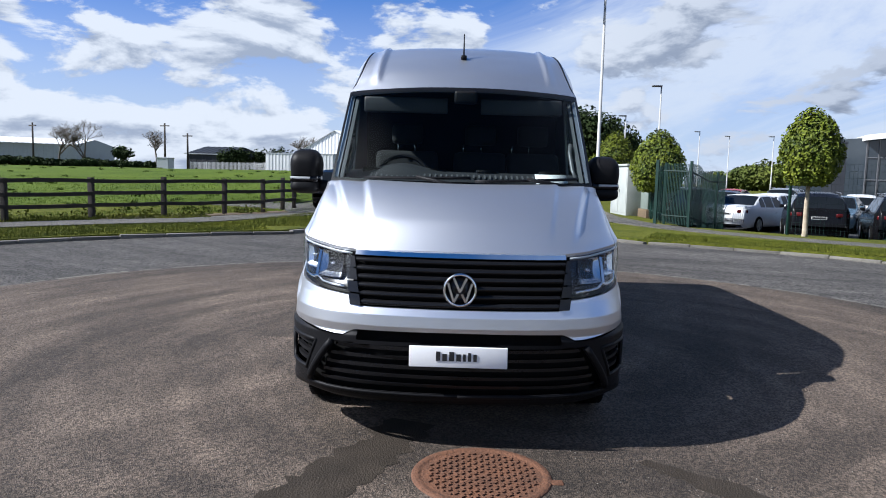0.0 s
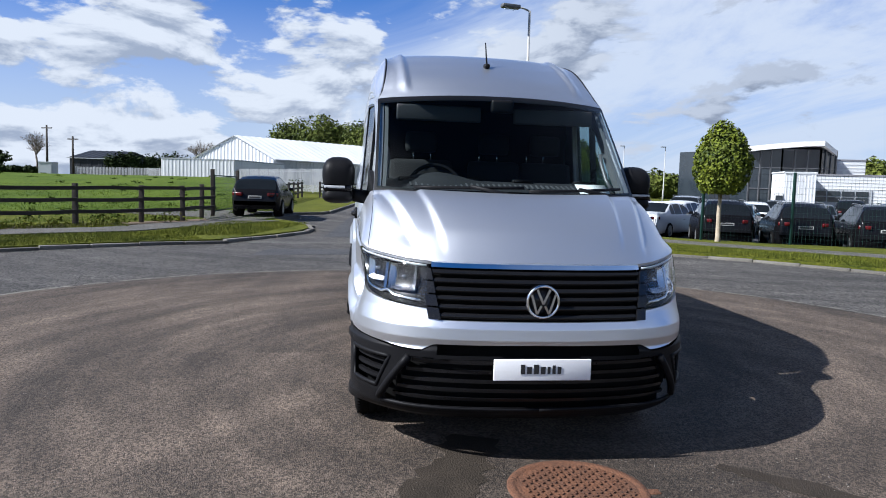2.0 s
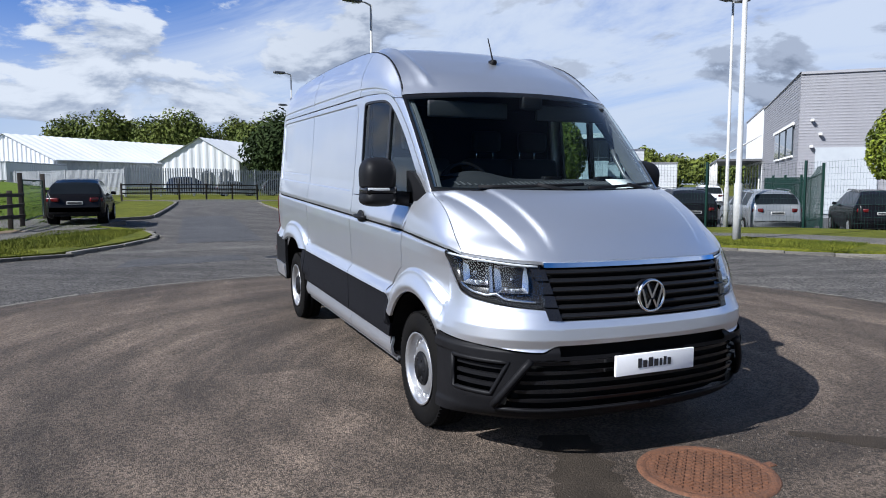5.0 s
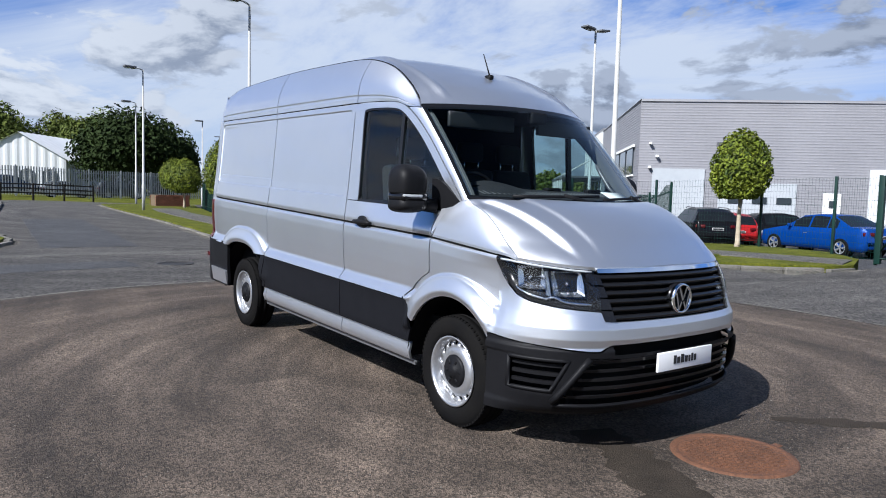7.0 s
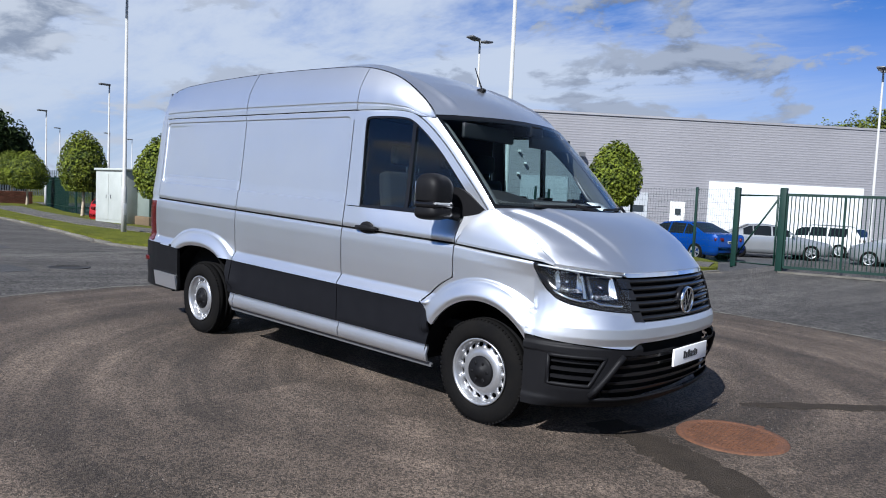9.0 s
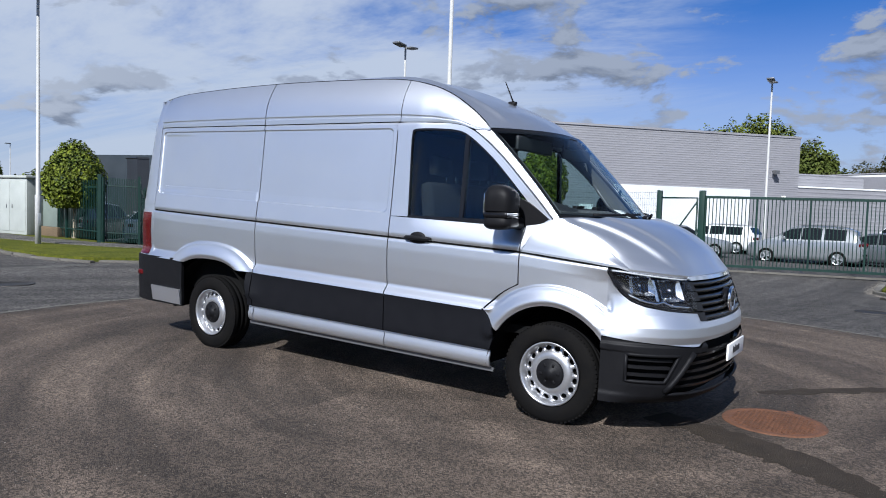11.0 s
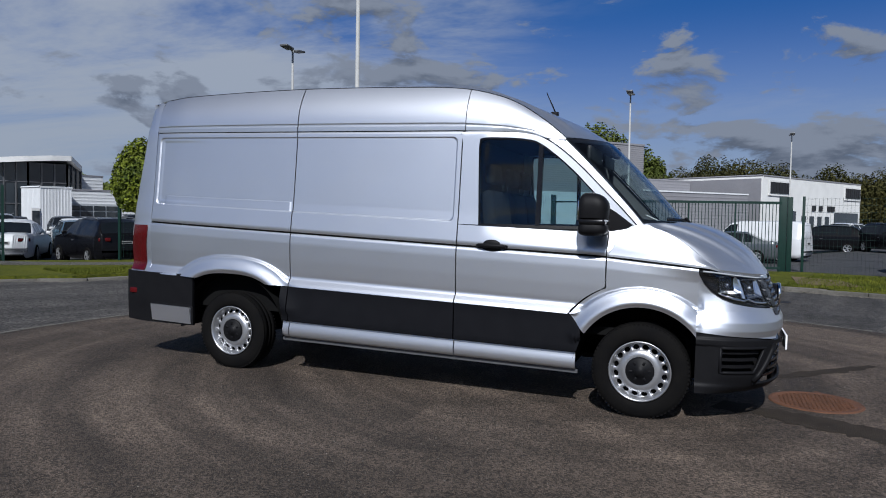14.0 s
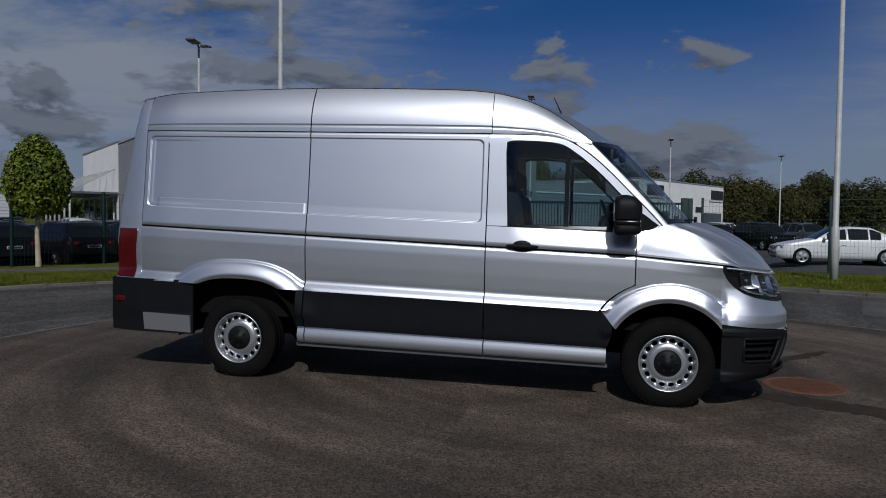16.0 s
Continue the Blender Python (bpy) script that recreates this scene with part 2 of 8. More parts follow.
CLADDING = material("grey_cladding", (0.0075, 0.0078, 0.0098), (0.0055, 0.0058, 0.0075), rough=0.6, spec=0.10, scale=8, fine=300, bump=0.06, bump_scale=500)
GLOSS_BLACK = material("gloss_black", (0.006, 0.006, 0.007), (0.009, 0.009, 0.010), rough=0.20, coat=0.1, spec=0.25)
# near black: shade of gaps and hollows as colour; also liners and underbody
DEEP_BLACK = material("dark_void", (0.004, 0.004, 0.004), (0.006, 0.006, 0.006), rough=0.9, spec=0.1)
RUBBER = material("tyre_rubber", (0.0045, 0.0045, 0.005), (0.0075, 0.007, 0.0065), rough=0.85, spec=0.05, scale=8, fine=120, bump=0.1, bump_scale=200)
STEEL = material("silver_wheel_steel", (0.44, 0.445, 0.46), (0.36, 0.365, 0.38), rough=0.36, metal=0.8, scale=9, fine=60)
CHROME = material("chrome", (0.86, 0.87, 0.88), (0.80, 0.81, 0.82), rough=0.07, metal=1.0, rough_var=0.02)
SATIN = material("satin_grey_trim", (0.11, 0.112, 0.118), (0.085, 0.088, 0.094), rough=0.4, metal=0.2)
GLASS = glass_material("clear_glass", (0.62, 0.71, 0.71), 0.016)
CAB_GLASS = glass_material("side_glass", (0.52, 0.66, 0.68), 0.06)
LENS = glass_material("lamp_lens", (0.95, 0.97, 0.98), 0.04)
RED_LENS = material("red_lens", (0.075, 0.003, 0.004), (0.05, 0.002, 0.003), rough=0.25, coat=0.15, spec=0.3)
LENS_PALE = material("pale_lens", (0.42, 0.43, 0.44), (0.36, 0.37, 0.38), rough=0.12, coat=0.6)
PLATE = material("plate_white", (0.80, 0.80, 0.80), (0.76, 0.76, 0.76), rough=0.35)
INK = material("black_ink", (0.012, 0.012, 0.014), (0.016, 0.016, 0.018), rough=0.5)
DASH = material("dashboard_plastic", (0.018, 0.019, 0.022), (0.012, 0.013, 0.015), rough=0.6, bump=0.1, bump_scale=300)
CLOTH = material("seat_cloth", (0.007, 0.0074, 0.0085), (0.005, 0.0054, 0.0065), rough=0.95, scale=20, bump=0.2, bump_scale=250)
PAPER = material("paper", (0.75, 0.76, 0.76), (0.70, 0.71, 0.72), rough=0.7)
RUST = material("rusted_iron", (0.125, 0.050, 0.022), (0.062, 0.027, 0.014), rough=0.85, scale=6, fine=60, fine_mix=0.5, bump=0.5, bump_scale=70)


# ---- mesh helpers ----
def part(name, bm, mat, parent=None, label="", smooth=True, kind=""):
    """Links a bmesh as one mesh object under a thing or under a part."""
    me = bpy.data.meshes.new(name)
    bmesh.ops.recalc_face_normals(bm, faces=bm.faces)
    for f in bm.faces:
        f.smooth = smooth
    bm.to_mesh(me)
    bm.free()
    me.materials.append(mat)
    ob = new(name, me)
    ob.parent = parent
    return tagged(ob, label, kind=kind)


def thing(name, label, category, x=0, y=0, z=0, rz=0, group="", kind="", rx=0):
    ob = new(name)
    ob.matrix_basis = pose(x, y, z, rx, 0, rz)
    return tagged(ob, label, category, group, kind)


def box(bm, c, s, m=None, bevel=0.0):
    mat = Matrix.Translation(c) @ (m or Matrix.Identity(4)) @ Matrix.Diagonal((*s, 1))
    vs = bmesh.ops.create_cube(bm, size=1.0, matrix=mat)["verts"]
    if bevel:
        es = list({e for v in vs for e in v.link_edges})
        bmesh.ops.bevel(bm, geom=es, offset=bevel, segments=2, affect="EDGES", profile=0.6)
    return bm


def tube(bm, pts, r, n=8, caps=True):
    """A round bar along pts; r a radius or one for each point."""
    pts = [Vector(p) for p in pts]
    rs = r if isinstance(r, (list, tuple)) else [r] * len(pts)
    rings = []
    for i, p in enumerate(pts):
        d = (pts[min(i + 1, len(pts) - 1)] - pts[max(i - 1, 0)]).normalized()
        a = d.orthogonal().normalized() if i == 0 else (a - d * a.dot(d)).normalized()
        b = d.cross(a)
        rings.append([bm.verts.new(p + (a * math.cos(2 * math.pi * k / n) + b * math.sin(2 * math.pi * k / n)) * rs[i]) for k in range(n)])
    for q, w in zip(rings, rings[1:]):
        for k in range(n):
            bm.faces.new((q[k], q[(k + 1) % n], w[(k + 1) % n], w[k]))
    if caps:
        bm.faces.new(rings[0][::-1])
        bm.faces.new(rings[-1])
    return bm


def lathe(bm, prof, n=32, closed=False):
    """Turns a profile of (x, r) about the x axis."""
    rings = [[bm.verts.new((x, r * math.cos(2 * math.pi * k / n), r * math.sin(2 * math.pi * k / n))) for k in range(n)] for x, r in prof]
    pairs = list(zip(rings, rings[1:])) + ([(rings[-1], rings[0])] if closed else [])
    for q, w in pairs:
        for k in range(n):
            bm.faces.new((q[k], q[(k + 1) % n], w[(k + 1) % n], w[k]))
    return rings


def sheet(bm, fn, us, vs, thick=0.0, inward=None):
    """A grid of fn(u, v); thick folds its rim back along inward(point)."""
    g = [[bm.verts.new(fn(u, v)) for v in vs] for u in us]
    for i in range(len(us) - 1):
        for j in range(len(vs) - 1):
            q = (g[i][j], g[i + 1][j], g[i + 1][j + 1], g[i][j + 1])
            if len({tuple(round(c, 6) for c in v.co) for v in q}) == 4:
                bm.faces.new(q)
            else:
                t = []
                for v in q:
                    if all((v.co - w.co).length > 1e-5 for w in t):
                        t.append(v)
                if len(t) == 3:
                    bm.faces.new(t)
    if thick:
        edges = [e for e in bm.edges if e.is_boundary]
        for e in edges:
            e.smooth = False
        ret = bmesh.ops.extrude_edge_only(bm, edges=edges)
        for v in ret["geom"]:
            if isinstance(v, bmesh.types.BMVert):
                v.co += Vector(inward(v.co)) * thick
    return bm


def poly_slab(pts, top, bottom):
    """An upright slab over the outline pts; top and bottom give heights at (x, y)."""
    bm = bmesh.new()
    a = [bm.verts.new((x, y, top(x, y))) for x, y in pts]
    b = [bm.verts.new((x, y, bottom(x, y))) for x, y in pts]
    f = bm.faces.new(a)
    bmesh.ops.triangulate(bm, faces=[f])
    for i in range(len(pts)):
        j = (i + 1) % len(pts)
        bm.faces.new((a[i], b[i], b[j], a[j]))
    return bm


def spline(knots, t):
    """A Catmull-Rom point through knots [(t, (..)), ...]."""
    ts = [k[0] for k in knots]
    t = min(max(t, ts[0]), ts[-1])
    i = min(max(int(np.searchsorted(ts, t, side="right")) - 1, 0), len(ts) - 2)
    p1, p2 = np.array(knots[i][1], float), np.array(knots[i + 1][1], float)
    h = ts[i + 1] - ts[i]
    m1 = (p2 - np.array(knots[i - 1][1], float)) / (ts[i + 1] - ts[i - 1]) if i > 0 else (p2 - p1) / h
    m2 = (np.array(knots[i + 2][1], float) - p1) / (ts[i + 2] - ts[i]) if i + 2 < len(ts) else (p2 - p1) / h
    u = (t - ts[i]) / h
    return ((2 * u**3 - 3 * u**2 + 1) * p1 + (u**3 - 2 * u**2 + u) * h * m1 + (-2 * u**3 + 3 * u**2) * p2 + (u**3 - u**2) * h * m2)


def step(a, b, v):
    u = min(max((v - a) / (b - a), 0.0), 1.0)
    return u * u * (3 - 2 * u)


def arange(a, b, d):
    return list(np.linspace(a, b, max(2, int(round(abs(b - a) / d)) + 1)))


# ---- ground ----
CX, CY, R_DISC, R_KERB = -0.1, 1.0, 6.05, 10.95


def ground_z(x, y):
    """The place rises gently towards the road's far end, and falls a little towards the field and the car park."""
    rise = 0.012 * min(max(y, 0.0), 5.0) + 0.0075 * min(max(y - 5.0, 0.0), 115.0)
    field = 0.009 * min(max(-3.0 - x, 0.0), 42.0)
    away = min(max((math.hypot(x - CX, y - CY) - 11.4) / 5.5, 0.0), 1.0) * min(max((x - 3.0) / 4.5, 0.0), 1.0) * min(max((y - 9.0) / 4.0, 0.0), 1.0)
    return rise - field - 0.15 * away


def site_z(x, y):
    """The dealership's ground lies a little lower than the street, beyond its fence."""
    edge = float(np.interp(y, [-30, -15.4, -9.2, -6.2, -2.6, 4, 8, 12, 14.3, 15.3, 16.5, 18.9, 24, 40, 80], [10, 13.4, 14.6, 15.3, 16.4, 15.7, 17.6, 17.6, 14.8, 12, 9.9, 7.0, 7.6, 8.5, 12]))
    return ground_z(x, y) - 0.30 * step(0.0, 1.6, x - edge) * (1 - step(54, 60, y)) * step(-8.0, -5.0, y)


def at_angle(deg, r):
    return (CX + r * math.cos(radians(deg)), CY + r * math.sin(radians(deg)))


def build_ground():
    xs = [-900, -300, -120, -60, -30, -10, -4, 0, 30, 60, 120, 300, 900]
    ys = [-900, -200, -60, -20, 0, 20, 40, 55, 62, 80, 100, 120, 200, 400, 900]
    bm = bmesh.new()
    sheet(bm, lambda x, y: (x, y, ground_z(x, y) - 0.06 - 0.56 * step(-10, -4, x) * (1 - step(55, 62, y))), xs, ys)
    ob = part("ground", bm, GRASS, kind="structure")
    tagged(ob, "rough green grass ground reaching the horizon", "ground")
    # the road: ring round the turning disc and the street that leads away
    bm = bmesh.new()
    n = 96
    ring = [[bm.verts.new((*at_angle(360 * k / n, r), ground_z(*at_angle(360 * k / n, r)))) for k in range(n)] for r in (R_DISC - 0.25, 8.5, R_KERB + 0.12)]
    for a, b in zip(ring, ring[1:]):
        for k in range(n):
            bm.faces.new((a[k], a[(k + 1) % n], b[(k + 1) % n], b[k]))
    road = part("road", bm, ASPHALT_ROAD, kind="structure")
    tagged(road, "grey weathered asphalt turning circle road", "road")
    bm = bmesh.new()
    rows = [(10.2, -4.6, 4.6), (13.0, -3.2, 2.9), (17, -2.6, 3.0), (21, -3.6, 3.4), (24.0, -5.2, 3.7), (26, -2.3, 3.8), (32, -1.5, 4.2), (40, -0.7, 4.9), (45, -0.5, 6.5), (47.5, -3.5, 24.0), (51.5, -3.5, 24.0)]
    vs = [[bm.verts.new((x, y, ground_z(x, y) - 0.004)) for x in np.linspace(a, b, 5)] for y, a, b in rows]
    for p, q in zip(vs, vs[1:]):
        for k in range(4):
            bm.faces.new((p[k], p[k + 1], q[k + 1], q[k]))
    tagged(part("road", bm, ASPHALT_ROAD, kind="structure"), "grey worn asphalt street leading away", "road")
    bm = bmesh.new()
    vs = [[bm.verts.new((x, y, ground_z(x, y) - 0.008)) for y in (3.8, 1.5, -1.6)] for x in (10.2, 13.0, 16.2, 22.0)]
    for p, q in zip(vs, vs[1:]):
        for k in range(2):
            bm.faces.new((p[k], p[k + 1], q[k + 1], q[k]))
    tagged(part("road", bm, ASPHALT_ROAD, kind="structure"), "asphalt apron of the gated entrance", "road")
    # the disc itself, a thin later layer with a worn pale edge
    bm = bmesh.new()
    rnd = random.Random(4)
    rad = [R_DISC + rnd.uniform(-0.03, 0.03) for _ in range(160)]
    outer = []
    for k in range(160):
        p = at_angle(360 * k / 160, rad[k])
        outer.append(bm.verts.new((*p, ground_z(*p) + 0.006)))
    inner_rings = [[bm.verts.new((*at_angle(360 * k / 160, r), ground_z(*at_angle(360 * k / 160, r)) + 0.010)) for k in range(160)] for r in (5.9, 4.5, 3.0, 1.5)]
    rings = [outer] + inner_rings
    for a, b in zip(rings, rings[1:]):
        for k in range(160):
            bm.faces.new((a[k], a[(k + 1) % 160], b[(k + 1) % 160], b[k]))
    mid = bm.verts.new((CX, CY, ground_z(CX, CY) + 0.010))
    for k in range(160):
        bm.faces.new((rings[-1][k], rings[-1][(k + 1) % 160], mid))
    skirt = [bm.verts.new((v.co.x + (v.co.x - CX) * 0.004, v.co.y + (v.co.y - CY) * 0.004, v.co.z - 0.03)) for v in outer]
    for k in range(160):
        bm.faces.new((outer[k], skirt[k], skirt[(k + 1) % 160], outer[(k + 1) % 160]))
    tagged(part("road_disc", bm, ASPHALT_DISC, kind="structure"), "brownish round asphalt island with curved tyre marks", "road")
    # pale gritty joint along the disc's edge
    bm = bmesh.new()
    for k in range(240):
        if rnd.random() < 0.12:
            continue
        a0, a1 = 360 * k / 240, 360 * (k + rnd.uniform(0.8, 1.05)) / 240
        w = rnd.uniform(0.03, 0.07)
        q = [at_angle(a, r) for a, r in ((a0, R_DISC - 0.02), (a1, R_DISC - 0.02), (a1, R_DISC + w), (a0, R_DISC + w))]
        bm.faces.new([bm.verts.new((x, y, ground_z(x, y) + 0.011)) for x, y in q])
    tagged(part("grit_joint", bm, KERB, kind="stuff"), "pale grit gathered along the asphalt joint", "grit")


build_ground()


def outline_arc(a0, a1, r, n=24):
    return [at_angle(a, r) for a in np.linspace(a0, a1, n)]


LEFT_EDGE = outline_arc(212, 110.5, R_KERB, 40) + [(-3.35, 12.25), (-2.75, 13.3), (-2.3, 14.4), (-2.12, 15.5), (-2.3, 17.0), (-2.9, 18.6), (-3.6, 19.7)]
RIGHT_EDGE = [(6.6, 47.0), (5.0, 44.5), (4.4, 38.0), (3.95, 31.5), (3.55, 24.5), (3.0, 18.5), (2.62, 15.5), (2.55, 14.0), (2.8, 12.8), (3.6, 12.15)] + outline_arc(68, 27, R_KERB + 0.3, 26) + [(10.9, 5.2), (11.9, 4.3), (12.7, 3.85), (13.4, 3.75)]
GATE_EDGE = [(16.0, -1.75), (13.4, -1.55), (11.9, -1.5), (11.2, -1.9), (10.9, -2.6)] + outline_arc(-20, -70, R_KERB + 0.3, 30)
FAR_LEFT_EDGE = [(-5.0, 24.0), (-3.3, 23.9), (-2.4, 24.6), (-1.95, 26.0), (-1.2, 33.0), (-0.45, 41.0), (-0.4, 43.5), (-1.2, 45.6), (-3.4, 46.3)]


def offset_line(pts, d):
    out = []
    for i, p in enumerate(pts):
        a, b = pts[max(i - 1, 0)], pts[min(i + 1, len(pts) - 1)]
        t = Vector((b[0] - a[0], b[1] - a[1])).normalized()
        out.append((p[0] - t.y * d, p[1] + t.x * d))
    return out


def along(pts, spacing):
    """Points and headings at even steps along a line."""
    out, carry = [], 0.0
    for a, b in zip(pts, pts[1:]):
        a, b = Vector(a), Vector(b)
        length = (b - a).length
        d = carry
        while d < length:
            out.append(((a + (b - a) * d / length), math.atan2(b.y - a.y, b.x - a.x)))
            d += spacing
        carry = d - length
    return out


def verge(name, edge, back, label):
    top = lambda x, y: ground_z(x, y) + 0.095
    ob = part(name, poly_slab(list(edge) + list(back), top, lambda x, y: ground_z(x, y) - 0.75), GRASS, smooth=False, kind="structure")
    return tagged(ob, label, "verge")


def footway(pts, width, label):
    a, b = offset_line(pts, width / 2), offset_line(pts, -width / 2)
    ob = part("footway", poly_slab(a + b[::-1], lambda x, y: ground_z(x, y) + 0.122, lambda x, y: ground_z(x, y) + 0.02), FOOTWAY, smooth=False, kind="structure")
    return tagged(ob, label, "footpath")


verge("verge_left", offset_line(LEFT_EDGE, 0.10), [(-6.2, 20.4), (-9.5, 22), (-30, 24), (-40, 10), (-40, -12), (-14, -12)], "mown grass verge between kerb and timber fence")
verge("verge_right", offset_line(RIGHT_EDGE, 0.10), [(15.4, 4.6), (17.2, 6.2), (17.3, 8.6), (17.1, 12.2), (14.6, 14.0), (11.9, 15.0), (9.7, 16.2), (7.4, 18.2), (7.6, 24), (8.6, 34), (11.5, 47.0)], "mown grass verge in front of the car park fence")
verge("verge_gate", offset_line(GATE_EDGE, 0.10), [(4.5, -14), (13.3, -15.6), (13.9, -12.2), (14.5, -9.2), (15.2, -6.2), (16.4, -2.9)], "patchy grass verge beside the gate")
verge("verge_far", offset_line(FAR_LEFT_EDGE, 0.10), [(-5.2, 46.5)], "narrow mown grass strip beside the street")
footway(outline_arc(205, 118, 14.35, 40) + [(-5.6, 15.9), (-4.6, 17.3), (-3.9, 18.4)], 1.5, "narrow macadam footpath through the grass")
footway([(9.4, 46.5), (7.6, 40), (6.4, 33), (5.7, 26), (5.3, 21.5), (5.8, 18.2), (7.2, 15.7), (9.0, 13.4), (10.8, 11.0), (12.4, 8.3), (13.3, 6.2), (13.9, 4.2)], 1.55, "macadam footpath following the car park fence")
part("driveway", poly_slab([(-3.6, 19.6), (-2.9, 21.6), (-3.4, 24.0), (-5.6, 24.3), (-9.5, 24.6), (-9.5, 22.0), (-6.0, 19.6), (-5.2, 17.4), (-4.2, 17.6)], lambda x, y: ground_z(x, y) + 0.130, lambda x, y: ground_z(x, y) - 0.05), FOOTWAY, smooth=False, kind="structure")
tagged(bpy.data.objects["driveway"], "worn macadam field entrance", "driveway")
part("car_park", poly_slab([(7.0, 18.9), (9.9, 16.5), (12.0, 15.3), (14.8, 14.3), (17.5, 12.3), (17.6, 8.6), (17.5, 6.0), (15.7, 4.3), (16.5, -2.4), (16.3, -2.9), (15.3, -6.2), (14.6, -9.2), (13.4, -15.6), (10, -32), (140, -60), (140, 61), (11, 61), (8.5, 40), (7.6, 24)],
     lambda x, y: ground_z(x, y) - 0.27, lambda x, y: ground_z(x, y) - 0.75), ASPHALT_DARK, smooth=False, kind="structure")
tagged(bpy.data.objects["car_park"], "dark asphalt car park of the dealership", "car park")


def upper_car_park():
    """The car park rises to the street's level beyond the gate."""
    bm = bmesh.new()
    left = lambda y: float(np.interp(y, [-60, -15.4, -9.2, -6.2, -4.5], [6, 13.5, 14.7, 15.4, 16.0]))
    sheet(bm, lambda u, y: (left(y) + u, y, site_z(left(y) + u + 2, y) + .034), [0, 10, 30, 60, 125], [-60, -30, -15.4, -9.2, -8, -7.3, -6.6, -6, -5.4, -5, -4.6])
    tagged(part("car_park", bm, ASPHALT_DARK, kind="structure"), "dark asphalt car park beyond the gate", "car park")


upper_car_park()


def kerb_stone_mesh(length):
    bm = bmesh.new()
    box(bm, (0, 0, 0), (length - 0.012, 0.125, 0.26), bevel=0.018)
    me = bpy.data.meshes.new("kerb_stone")
    bm.to_mesh(me)
    bm.free()
    me.materials.append(KERB)
    return me


def kerb(pts, label, sink=0.025):
    root = tagged(new("kerb"), label, "kerb", kind="structure")
    rnd = random.Random(len(pts))
    me = kerb_stone_mesh(0.914)
    for p, a in along(pts, 0.914):
        ob = new("kerb_stone", me)
        ob.parent = root
        ob.matrix_basis = pose(p.x, p.y, ground_z(p.x, p.y) - sink + rnd.uniform(-0.008, 0.008), rnd.uniform(-1.5, 1.5), rnd.uniform(-0.5, 0.5), math.degrees(a) + rnd.uniform(-0.8, 0.8))


kerb(LEFT_EDGE, "weathered concrete kerb along the grass verge", 0.055)
kerb(RIGHT_EDGE, "pale weathered concrete kerb with grit", 0.085)
kerb(GATE_EDGE, "low concrete kerb beside the gate", 0.055)
kerb(FAR_LEFT_EDGE, "concrete kerb round the grass strip")


def build_field():
    def h(x, y):
        d = math.hypot(x + 3, y - 14)
        rise = 1.25 * step(10, 62, d) + 0.12 * noise.noise(Vector((x * 0.09, y * 0.09, 0))) * step(4, 12, d)
        return ground_z(x, y) + 0.08 + rise
    # the field lies beyond a line from fence corner to fence corner
    us, vs = arange(0, 1, 1 / 60), [0, 0.01, 0.02, 0.035, 0.05, 0.07, 0.1, 0.14, 0.2, 0.28, 0.38, 0.5, 0.65, 0.8, 1.0]
    near = [(0, (-40, -14)), (0.18, (-24.0, -0.5)), (0.33, (-14.2, 9.3)), (0.45, (-10.9, 12.6)), (0.62, (-7.0, 16.9)), (0.72, (-6.0, 20.0)), (0.8, (-5.7, 24.5)), (0.9, (-5.6, 34)), (1.0, (-5.4, 46))]
    far = [(0, (-150, 20)), (0.3, (-130, 80)), (0.6, (-95, 108)), (0.8, (-60, 100)), (1.0, (-14, 72))]
    bm = bmesh.new()

    def fn(u, v):
        a, b = spline(near, u), spline(far, u)
        p = a + (b - a) * v
        return (p[0], p[1], h(p[0], p[1]))
    sheet(bm, fn, us, vs)
    tagged(part("field", bm, FIELD, kind="structure"), "lush green meadow rising behind the fence", "field")
    return h


field_z = build_field()


def manhole():
    root = thing("manhole_cover", "round rusty cast iron manhole cover set in asphalt", "manhole cover", 0.13, -1.30, ground_z(0, 0) + 0.011)
    bm = bmesh.new()
    n = 64
    prof = [(0.30, 0.001), (0.315, 0.008), (0.345, 0.008), (0.352, 0.0), (0.36, -0.03)]
    rings = [[bm.verts.new((r * math.cos(2 * math.pi * k / n), r * math.sin(2 * math.pi * k / n), z)) for k in range(n)] for r, z in prof]
    for a, b in zip(rings, rings[1:]):
        for k in range(n):
            bm.faces.new((a[k], a[(k + 1) % n], b[(k + 1) % n], b[k]))
    part("frame_ring", bm, RUST, root)
    bm = bmesh.new()
    c = [bm.verts.new((0.303 * math.cos(2 * math.pi * k / n), 0.303 * math.sin(2 * math.pi * k / n), 0.003)) for k in range(n)]
    bm.faces.new(c)
    part("plate", bm, RUST, root)
    bm = bmesh.new()
    for i in range(-9, 10):
        for j in range(-9, 10):
            x, y = i * 0.032, j * 0.032
            if math.hypot(x, y) < 0.285 and math.hypot(x, y) > 0.03:
                box(bm, (x, y, 0.006), (0.026, 0.010, 0.009), Matrix.Rotation(radians(45 if (i + j) % 2 else -45), 4, "Z"))
    part("tread", bm, RUST, root, smooth=False, kind="stuff")
    root2 = bmesh.new()
    box(root2, (0.365, -0.06, -0.002), (0.07, 0.05, 0.016), bevel=0.005)
    part("lifting_lug", root2, RUST, root)


manhole()


